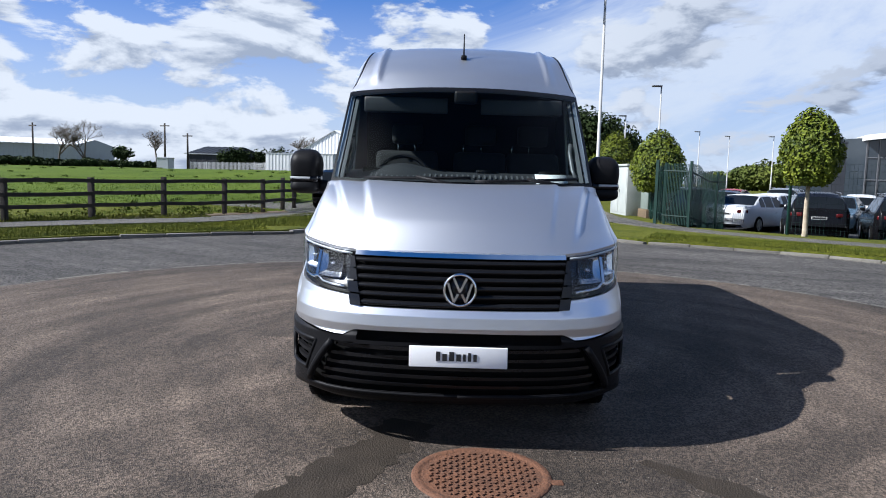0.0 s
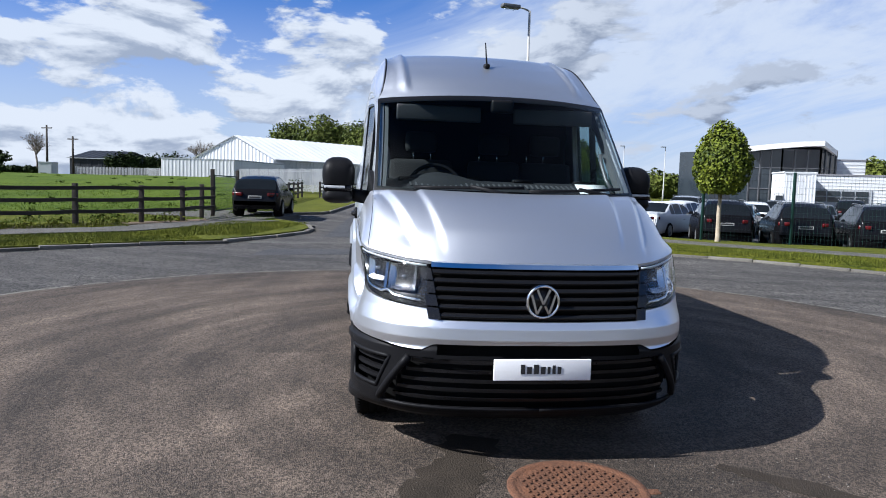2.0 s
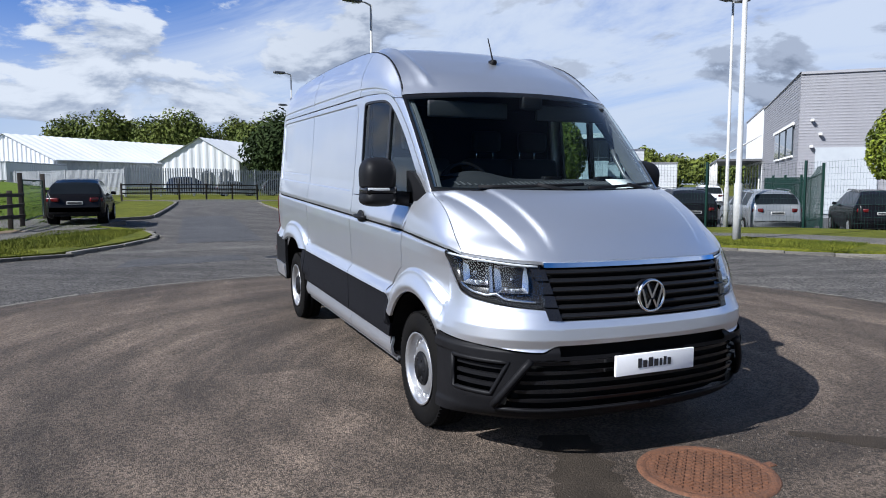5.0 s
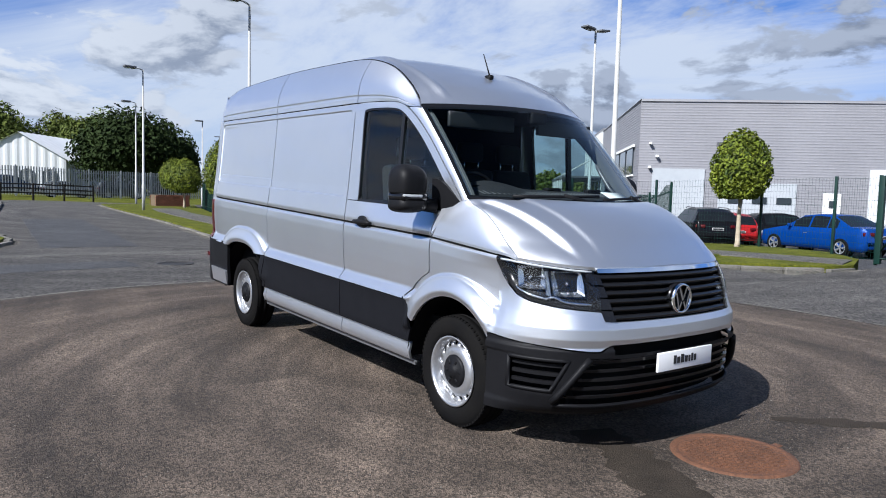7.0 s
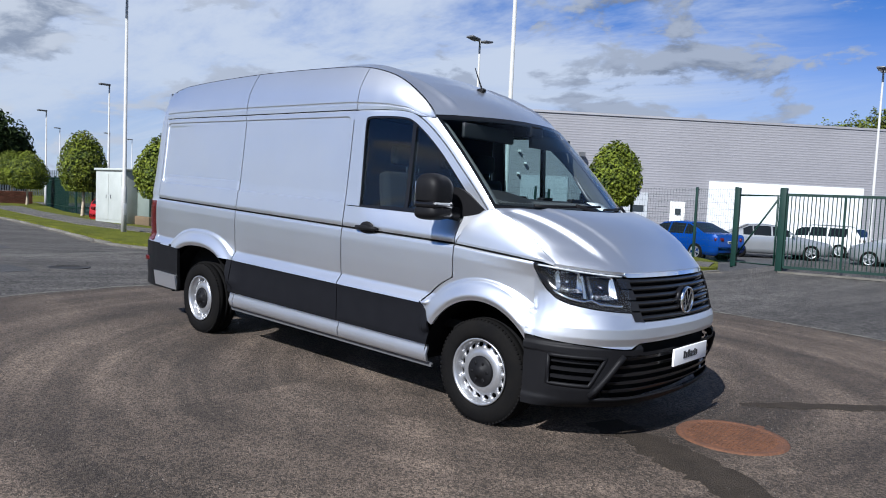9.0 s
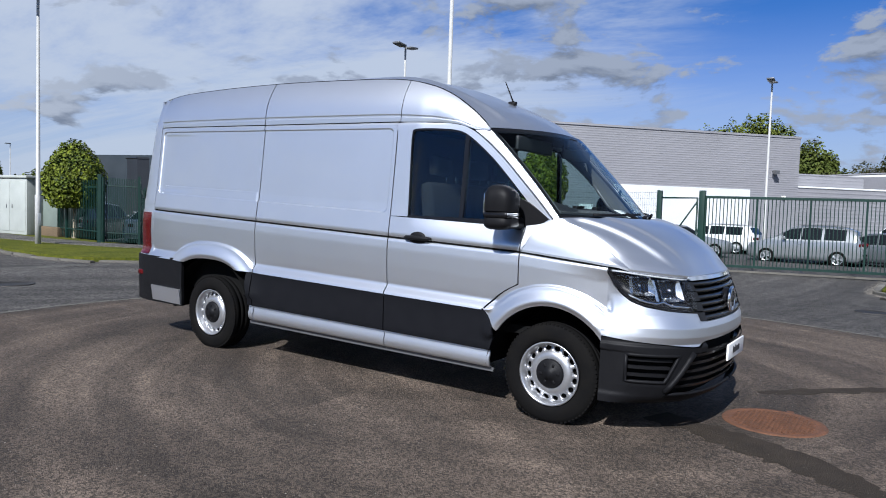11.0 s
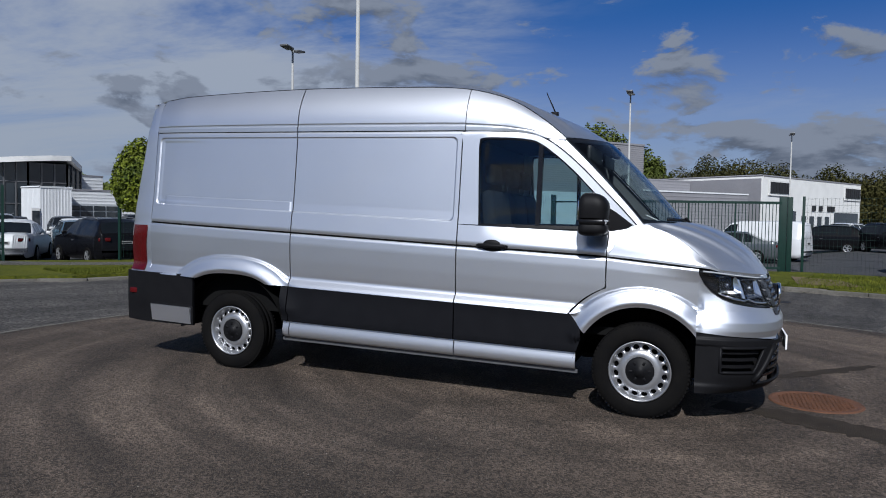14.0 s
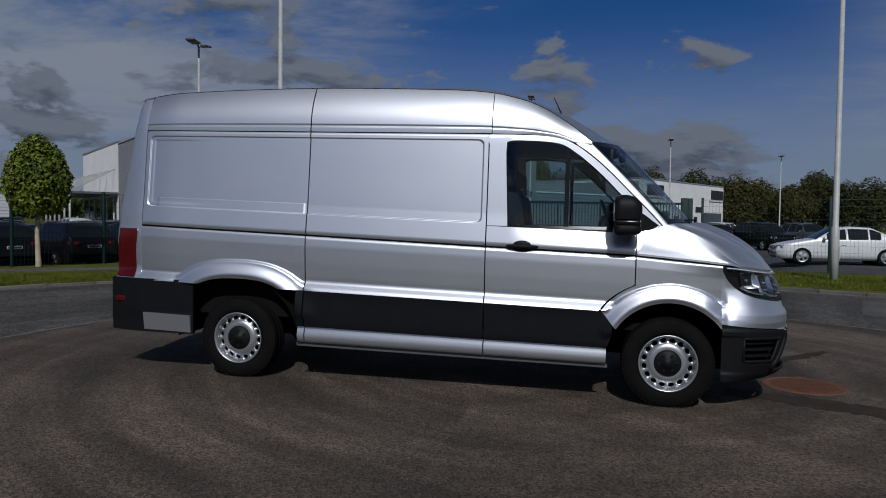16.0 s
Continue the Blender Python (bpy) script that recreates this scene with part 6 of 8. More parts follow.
def wire_fence(posts, h, label):
    root = tagged(new("mesh_fence"), label, "fence")
    for i, (x, y) in enumerate(posts):
        bm = bmesh.new()
        box(bm, (x, y, ground_z(x, y) + h / 2), (.07, .07, h + .05), bevel=.006)
        part("post", bm, GREEN_STEEL, root)
    bm = bmesh.new()
    for (x0, y0), (x1, y1) in zip(posts, posts[1:]):
        n = max(int(math.hypot(x1 - x0, y1 - y0) / .10), 1)
        for k in range(n):
            x, y = x0 + (x1 - x0) * k / n, y0 + (y1 - y0) * k / n
            z = ground_z(x, y) + .08
            tube(bm, [(x, y, z), (x, y, z + h - .1)], .0028, 3, caps=False)
        for k in range(12):
            f = .1 + (h - .15) * k / 11
            tube(bm, [(x0, y0, ground_z(x0, y0) + f), (x1, y1, ground_z(x1, y1) + f)], .003, 3, caps=False)
    part("wire_mesh", bm, GREEN_STEEL, root, smooth=False, kind="stuff")
    return root


palisade([(6.55, 18.45), (7.40, 17.72)], 2.05, GREEN_STEEL, "dark green steel palisade panel", .05, .022)
palisade([(7.40, 17.72), (8.55, 19.3), (9.6, 20.6)], 2.05, GREEN_STEEL, "dark green steel sliding gate leaf", .09, .03)
palisade([(7.0, 19.0), (7.6, 24), (8.8, 34), (11.8, 46)], 2.0, GREEN_STEEL, "dark green palisade fence beside the footpath", .12, .03)
wire_fence([(9.65, 15.85), (11.85, 14.7), (14.45, 13.65), (16.85, 11.95), (16.95, 8.15), (16.55, 5.8), (15.5, 4.25)], 2.2, "green welded mesh fence of the car park")
palisade([(17.2, 11.6), (19.2, 14.2), (21.6, 17.2), (24.0, 20.0)], 2.0, GREEN_STEEL, "dark green palisade fence between the yards", .10, .035)
wire_fence([(16.5, -2.9), (15.3, -6.2), (14.6, -9.2), (14.0, -12.2), (13.4, -15.4)], 2.25, "green welded mesh fence beside the gate")


def sliding_gate():
    root = tagged(new("sliding_gate"), "dark green steel sliding gate, closed", "gate")
    a, b = Vector((15.15, 2.85, 0)), Vector((16.35, -2.3, 0))
    d = (b - a).normalized()
    zg = .06
    for x, y, w in ((15.5, 4.2, .13), (15.15, 2.9, .16), (16.42, -2.35, .20), (16.62, -2.55, .14)):
        bm = bmesh.new()
        box(bm, (x, y, 1.1 + zg), (w, w, 2.2), bevel=.01)
        part("post", bm, GREEN_STEEL, root)
    bm = bmesh.new()
    for z in (.12, 2.02):
        tube(bm, [(*(a + d * .05).xy, zg + z), (*b.xy, zg + z)], .05, 4)
    part("gate_frame", bm, GREEN_STEEL, root, smooth=False)
    n = 56
    for k in range(n):
        p = a + (b - a) * (k + .5) / n
        bm = bmesh.new()
        r = .020 if k % 14 else .05
        box(bm, (p.x, p.y, zg + 1.07), (r, r, 1.9))
        part("bar", bm, GREEN_STEEL, root, smooth=False)
    bm = bmesh.new()
    p, q = Vector((15.5, 4.2, 0)), Vector((15.2, 3.05, 0))
    tube(bm, [(*p.xy, 2.05), (*q.xy, 2.05), (*q.xy, .2), (*p.xy, .2), (*p.xy, 2.05)], .035, 4)
    tube(bm, [(*p.xy, .3), (*q.xy, 1.95)], .03, 4)
    part("wicket", bm, GREEN_STEEL, root, "braced wicket leaf")
    bm = bmesh.new()
    box(bm, ((a.x + b.x) / 2 - .05, (a.y + b.y) / 2, .045), (.16, 5.4, .05), Matrix.Rotation(math.atan2(d.y, d.x) + math.pi / 2, 4, "Z"))
    part("ground_rail", bm, KERB, root, smooth=False)


sliding_gate()


# ---- trees ----
def leaf_cloud(bm, centre, radii, count, size, rnd, shell=.35, flat=0.0, lump=.16, tip=1.0):
    """Folded leaves scattered in the outer layer of an uneven crown."""
    cx, cy, cz = centre
    for _ in range(count):
        while True:
            d = Vector((rnd.gauss(0, 1), rnd.gauss(0, 1), rnd.gauss(0, 1)))
            if d.length > .1:
                d.normalize()
                break
        k = 1 - shell * rnd.random() ** 1.6
        k *= 1 + lump * noise.noise(d * 2.3 + Vector((cx, cy, cz))) + .10 * noise.noise(d * 6.0)
        p = Vector((d.x * radii[0] * k, d.y * radii[1] * k, d.z * radii[2] * k))
        if d.z > 0:
            s = 1 - (1 - tip) * d.z
            p.x *= s
            p.y *= s
        if flat and p.z < -flat:
            p.z = -flat + rnd.uniform(-.06, .10)
        p += Vector(centre)
        nrm = (d * .75 + Vector((rnd.uniform(-1, 1), rnd.uniform(-1, 1), rnd.uniform(-.4, 1))) * .75).normalized()
        a = nrm.orthogonal().normalized()
        a.rotate(Matrix.Rotation(rnd.uniform(0, 6.28), 3, nrm))
        b = nrm.cross(a)
        s = size * rnd.uniform(.6, 1.35)
        v = [bm.verts.new(p + a * s), bm.verts.new(p + b * s * .55 + nrm * s * .18), bm.verts.new(p - a * s), bm.verts.new(p - b * s * .55 + nrm * s * .18)]
        bm.faces.new((v[0], v[1], v[2]))
        bm.faces.new((v[0], v[2], v[3]))
    return bm


def quick_part(name, bm, mat, parent, label="", smooth=False, kind=""):
    me = bpy.data.meshes.new(name)
    bm.to_mesh(me)
    bm.free()
    me.materials.append(mat)
    ob = new(name, me)
    ob.parent = parent
    return tagged(ob, label, kind=kind)


def clipped_tree(x, y, trunk_h, wide, tall, seed, label, count=8500, tip=.86):
    rnd = random.Random(seed)
    root = thing("clipped_tree", label, "tree", x, y, ground_z(x, y) + .08, rnd.uniform(0, 360), "clipped street trees")
    bm = bmesh.new()
    lean = rnd.uniform(-.03, .03)
    tube(bm, [(0, 0, -.1), (lean, 0, .15), (lean * 2, lean, trunk_h * .6), (lean * 2, 0, trunk_h + .35)], [.10, .075, .06, .05], 9)
    for k in range(7):
        a = 2 * math.pi * k / 7 + rnd.uniform(-.3, .3)
        r = wide * .33
        tube(bm, [(lean * 2, 0, trunk_h - .05 + .04 * k), (r * .4 * math.cos(a), r * .4 * math.sin(a), trunk_h + .35), (r * math.cos(a), r * math.sin(a), trunk_h + tall * .45)], [.035, .025, .01], 5)
    part("trunk", bm, BARK, root, "pale slender trunk")
    bm = bmesh.new()
    cz = trunk_h + tall * .42
    leaf_cloud(bm, (0, 0, cz), (wide / 2, wide / 2, tall * .58), count, .052, rnd, shell=.34, flat=tall * .42, lump=.07, tip=tip)
    quick_part("crown", bm, LEAF, root, "dense clipped dome of yellow-green leaves")
    # darker leaf copy inside, the crown's inner shade put into colour
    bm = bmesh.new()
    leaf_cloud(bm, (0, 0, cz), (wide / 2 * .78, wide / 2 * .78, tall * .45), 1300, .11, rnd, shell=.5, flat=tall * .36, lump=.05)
    quick_part("inner_foliage", bm, LEAF_SHADED, root)
    return root


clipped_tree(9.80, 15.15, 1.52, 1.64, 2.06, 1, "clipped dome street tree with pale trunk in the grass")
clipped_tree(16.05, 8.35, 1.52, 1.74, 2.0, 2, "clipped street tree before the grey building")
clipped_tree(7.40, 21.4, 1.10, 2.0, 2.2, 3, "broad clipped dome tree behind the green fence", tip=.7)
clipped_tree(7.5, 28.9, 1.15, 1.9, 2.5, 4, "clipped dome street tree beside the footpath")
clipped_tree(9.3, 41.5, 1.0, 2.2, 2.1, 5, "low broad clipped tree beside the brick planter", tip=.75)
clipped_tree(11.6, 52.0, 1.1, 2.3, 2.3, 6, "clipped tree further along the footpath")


def polar(b, d):
    return (d * math.sin(radians(b)), -4.7 + d * math.cos(radians(b)))


def woodland(name, label, spots, seed, mat, leaf=.55, per=900):
    """spots: bearing, distance, base height, top height, half width."""
    rnd = random.Random(seed)
    bm = bmesh.new()
    tr = bmesh.new()
    for b, d, z0, z1, w in spots:
        x, y = polar(b, d)
        h = z1 - z0
        for k in range(5):
            px, py = x + rnd.uniform(-.6, .6) * w, y + rnd.uniform(-.5, .5) * w
            ph = h * rnd.uniform(.25, .38)
            leaf_cloud(bm, (px, py, z0 + h * rnd.uniform(.38, .72)), (w * rnd.uniform(.45, .75), w * .6, ph), int(per / 5), leaf, rnd, shell=.6, lump=.20)
        leaf_cloud(bm, (x, y, z0 + h * .5), (w, w * .7, h * .5), int(per * .5), leaf, rnd, shell=.6, lump=.2)
        tube(tr, [(x, y, z0 - .3), (x + rnd.uniform(-.4, .4), y, z0 + h * .6)], [.35, .15], 6)
    ob = quick_part(name, bm, mat, None, kind="stuff")
    tagged(ob, label, "trees")
    tagged(part(name + "_trunks", tr, DARK_BARK, kind="stuff"), "dark trunks among the woodland", "trees")


rw = random.Random(21)
woodland("woodland", "mixed green spring woodland behind the white sheds",
         [(-4.8 + k * 1.75 + rw.uniform(-.4, .4), 138 + rw.uniform(-8, 12), 2.0, 13.4 + rw.uniform(-1.6, 1.4), 4.6) for k in range(9)]
         + [(9.5 + k * 1.1, 128, 1.6, 10.6 - .35 * k + rw.uniform(-.8, .8), 4.0) for k in range(3)], 5, WOOD_LEAF, .30, 5200)
woodland("dark_tree", "large dark evergreen trees beside the yard", [(8.6, 94, .9, 9.8, 4.4), (10.4, 92, .9, 10.8, 4.8), (12.0, 95, .9, 10.0, 4.2), (13.2, 93, .9, 7.4, 2.6)], 8, HEDGE_LEAF, .26, 4200)
woodland("far_wood", "line of trees beyond the dealership", [(38 + k * 2.6, 125 + rw.uniform(-8, 8), .8, 6.4 + rw.uniform(-1.4, 1.2), 4.0) for k in range(5)]
         + [(20.5, 122, .6, 3.4, 3.0), (22.4, 122, .6, 4.4, 2.6), (23.4, 122, .6, 5.2, 3.0), (24.6, 122, .6, 4.7, 3.0)], 9, WOOD_LEAF, .32, 2600)
woodland("far_wood", "trees showing over the grey building", [(74.4, 96, .5, 13.2, 3.4), (75.8, 96, .5, 14.0, 3.6), (77.2, 95, .5, 14.6, 3.8), (78.4, 95, .5, 15.0, 3.4), (79.4, 97, .5, 14.0, 2.8), (81.2, 92, .5, 11.0, 2.6), (82.4, 94, .5, 9.6, 2.6), (83.8, 94, .5, 8.0, 2.4)], 10, WOOD_LEAF, .20, 11000)
woodland("far_wood", "dark green tree belt beyond the far car park", [(86 + k * 1.75, 165 + rw.uniform(-9, 9), -.5, 15.6 + rw.uniform(-2.2, 2.6) - .40 * k, 5.6) for k in range(14)], 12, WOOD_BROWN, .27, 7500)
woodland("hedge", "dark clipped hedge along the field's far side", [(-34 + k * .95, 112, 1.5, 2.75 + rw.uniform(-.2, .25), 1.4) for k in range(12)], 14, HEDGE_LEAF, .25, 420)
woodland("hedge", "dark conifer belt behind the field", [(-18.2 + k * .62, 150, 1.2, 6.1 + rw.uniform(-.3, .6), 1.4) for k in range(9)], 15, HEDGE_LEAF, .3, 420)
woodland("shrub", "small round dark tree by the hedge", [(-25.3, 118, 2.8, 5.0, 1.5)], 16, HEDGE_LEAF, .25, 600)


def bare_tree(x, y, z, h, seed, label, spread=.92):
    rnd = random.Random(seed)
    root = thing("bare_tree", label, "tree", x, y, z)
    bm = bmesh.new()

    def grow(p, d, length, r, level):
        q = p + d * length
        tube(bm, [p, p + d * length * .5 + Vector((rnd.uniform(-.05, .05), rnd.uniform(-.05, .05), 0)) * length, q], [r, r * .82, r * .62], 5 if level < 2 else 3, caps=False)
        if level >= 7:
            return
        for _ in range(3 if level < 5 else 2):
            nd = (d + Vector((rnd.uniform(-1, 1), rnd.uniform(-1, 1), rnd.uniform(-.25, .6))) * spread).normalized()
            grow(q if rnd.random() < .7 else p + d * length * .7, nd, length * rnd.uniform(.62, .82), max(r * .62, .013), level + 1)
    grow(Vector((0, 0, -.2)), Vector((0, 0, 1)), h * .22, h * .020, 0)
    part("crown", bm, DARK_BARK, root)


for b, d, z, h, s in ((-29.4, 118, 1.4, 9.4, 1), (-27.8, 118, 1.4, 10.0, 2), (-23.0, 112, 1.4, 8.6, 3), (-11.9, 118, 1.2, 9.6, 4), (83.4, 89.6, .5, 11.2, 5), (86.0, 89.4, .3, 11.6, 6)):
    x, y = polar(b, d)
    bare_tree(x, y, z, h, s, "leafless tree with a fine twiggy crown")


def utility_pole(b, d, z, h):
    x, y = polar(b, d)
    root = thing("utility_pole", "wooden utility pole with crossarm", "utility pole", x, y, z, b)
    bm = bmesh.new()
    tube(bm, [(0, 0, -.3), (0, 0, h)], [.16, .11], 8)
    part("pole", bm, TIMBER, root)
    bm = bmesh.new()
    box(bm, (0, 0, h - .4), (1.7, .12, .14))
    part("crossarm", bm, TIMBER, root, smooth=False)


for b, d, z, h in ((-31.0, 115, 1.4, 6.2), (-22.4, 110, 2.2, 6.0), (-20.8, 108, 2.0, 4.8)):
    utility_pole(b, d, z, h)


# ---- grass tufts on the nearer verges ----
def tufts(name, label, places, seed, mat, size, n, height=None):
    rnd = random.Random(seed)
    bm = bmesh.new()
    for _ in range(n):
        x, y = places(rnd)
        z = height(x, y) - .01 if height else ground_z(x, y) + .09
        for _ in range(3):
            a, h = rnd.uniform(0, 6.28), size * rnd.uniform(.5, 1.4)
            ox, oy = rnd.uniform(-.05, .05), rnd.uniform(-.05, .05)
            w = .007
            c, s = math.cos(a), math.sin(a)
            bm.faces.new([bm.verts.new(p) for p in ((x + ox - w * s, y + oy + w * c, z), (x + ox + w * s, y + oy - w * c, z), (x + ox + .4 * h * c, y + oy + .4 * h * s, z + h))])
    tagged(quick_part(name, bm, mat, None, kind="stuff"), label, "grass")


def ring_place(a0, a1, r0, r1):
    return lambda rnd: at_angle(rnd.uniform(a0, a1), rnd.uniform(r0, r1))


tufts("grass", "short mown grass blades on the verge", ring_place(112, 190, 11.1, 13.55), 1, BLADES, .045, 20000)
tufts("grass", "longer grass along the timber fence", ring_place(116, 178, 15.15, 16.6), 2, BLADES, .08, 9000)
tufts("grass", "grass blades on the verge nose by the street", lambda rnd: (lambda v: (-3.5 + 1.2 * v - rnd.uniform(0, 2.4), 12.4 + 5.0 * v))(rnd.random()), 7, BLADES, .07, 4000)
tufts("grass", "uneven meadow grass behind the timber fence", lambda rnd: (lambda a, r: (-3 - r * math.sin(a), 8 + r * math.cos(a)))(rnd.uniform(.05, 1.35), 10.5 + 32 * rnd.random() ** 1.5), 8, MEADOW_BLADES, .075, 30000, field_z)
tufts("grass", "short mown grass blades before the car park", ring_place(24, 67, 11.45, 13.7), 3, BLADES, .045, 20000)
tufts("grass", "patchy grass blades beside the gate", ring_place(-52, -15, 11.5, 16.0), 4, BLADES, .06, 9000)


def tussocks(count):
    rnd = random.Random(77)
    bm = bmesh.new()
    for _ in range(count):
        a, r = rnd.uniform(.02, 1.35), 12 + 60 * rnd.random() ** 1.3
        x, y = -3 - r * math.sin(a), 8 + r * math.cos(a)
        k = rnd.uniform(.5, 1.2)
        leaf_cloud(bm, (x, y, field_z(x, y) + .05), (.40 * k, .30 * k, .09 * k), 30, .060, rnd, shell=.9)
    tagged(quick_part("tussock", bm, HEDGE_GRASS, None, kind="stuff"), "dark tussocks scattered over the meadow", "grass")


HEDGE_GRASS = material("tussock_grass", (0.050, 0.078, 0.008), (0.022, 0.038, 0.005), rough=0.85, scale=0.5, fine=4, space="Position", spec=0.1, per_island=0.35)
tussocks(200)


def edge_rough(name, label, line, width, seed, mat, n, leaf):
    rnd = random.Random(seed)
    bm = bmesh.new()
    for p, a in along(line, .35):
        leaf_cloud(bm, (p.x + rnd.uniform(-.2, .2), p.y + rnd.uniform(-.2, .2), ground_z(p.x, p.y) + .14), (.35, .3, .16 + .12 * rnd.random()), n, leaf, rnd, shell=.9)
    tagged(quick_part(name, bm, mat, None, kind="stuff"), label, "weeds")


edge_rough("weeds", "rough dark weeds under the timber fence", [(-13.9, 9.6), (-10.94, 12.5), (-8.27, 15.45), (-6.2, 17.6)], .4, 3, BLADES, 60, .05)
for pts, nm in (([(-9.2, 13.2), (-7.9, 14.6), (-6.4, 16.2), (-5.3, 17.6), (-4.9, 19.0), (-5.6, 19.2), (-6.2, 17.7), (-7.6, 16.2), (-9.4, 14.2)], "verge_soil"), ([(11.6, -2.3), (14.0, -2.4), (13.2, -3.4), (11.4, -3.6)], "gate_soil")):
    tagged(part(nm, poly_slab(pts, lambda x, y: ground_z(x, y) + .114, lambda x, y: ground_z(x, y) + .02), SOIL, smooth=False, kind="structure"), "bare worn soil patch in the grass", "soil")


# ---- buildings ----
def wall_strip(bm, p0, p1, z0, z1, pitch=0.0, depth=.02, upright=False):
    """A wall between plan points; pitch gives it a folded sheet profile."""
    a, b = Vector((*p0, 0)), Vector((*p1, 0))
    d = (b - a).normalized()
    nrm = Vector((d.y, -d.x, 0))
    length = (b - a).length
    if not pitch:
        bm.faces.new([bm.verts.new(v) for v in ((*a.xy, z0), (*b.xy, z0), (*b.xy, z1), (*a.xy, z1))])
        return
    span = length if upright else z1 - z0
    n = max(int(span / pitch), 1)
    prof = []
    for k in range(n):
        for f, o in ((0, 0), (.55, 0), (.62, 1), (.93, 1)):
            prof.append(((k + f) / n * span, o * depth))
    prof.append((span, 0))
    prev = None
    for t, o in prof:
        if upright:
            p = a + d * t + nrm * o
            q = (bm.verts.new((p.x, p.y, z0)), bm.verts.new((p.x, p.y, z1)))
        else:
            p, r = a + nrm * o, b + nrm * o
            q = (bm.verts.new((p.x, p.y, z0 + t)), bm.verts.new((r.x, r.y, z0 + t)))
        if prev:
            bm.faces.new((prev[0], prev[1], q[1], q[0]))
        prev = q


def building(label, outline, h, mat, roof_mat, z=None, pitch=.3, upright=False, parapet=.0):
    cx = sum(p[0] for p in outline) / len(outline)
    cy = sum(p[1] for p in outline) / len(outline)
    z = ground_z(cx, cy) if z is None else z
    root = tagged(new("commercial_building"), label, "building")
    for p, q in zip(outline, outline[1:] + outline[:1]):
        bm = bmesh.new()
        wall_strip(bm, p, q, z - .7, z + h, pitch, min(.03, pitch * .06), upright)
        part("wall", bm, mat, root, smooth=False)
    bm = bmesh.new()
    f = [bm.verts.new((x, y, z + h - parapet)) for x, y in outline]
    bm.faces.new(f)
    part("roof", bm, roof_mat, root, smooth=False)
    bm = bmesh.new()
    pts = [(x, y, z + h) for x, y in outline] + [(*outline[0], z + h)]
    tube(bm, pts, .09, 4, caps=False)
    part("roof_edge", bm, roof_mat, root, smooth=False)
    return root


def on_wall(root, name, p0, p1, u0, u1, z0, z1, mat, out=.05, label="", thick=.08, parent=None):
    """A flat fitting on a wall, from u0 to u1 of the way p0 to p1."""
    a, b = Vector((*p0, 0)), Vector((*p1, 0))
    d = (b - a).normalized()
    nrm = Vector((d.y, -d.x, 0))
    p, q = a + (b - a) * u0, a + (b - a) * u1
    c = (p + q) / 2 + nrm * out
    bm = bmesh.new()
    box(bm, (c.x, c.y, (z0 + z1) / 2), ((q - p).length, thick, z1 - z0), Matrix.Rotation(math.atan2(d.y, d.x), 4, "Z"))
    return part(name, bm, mat, parent or root, label, smooth=False)


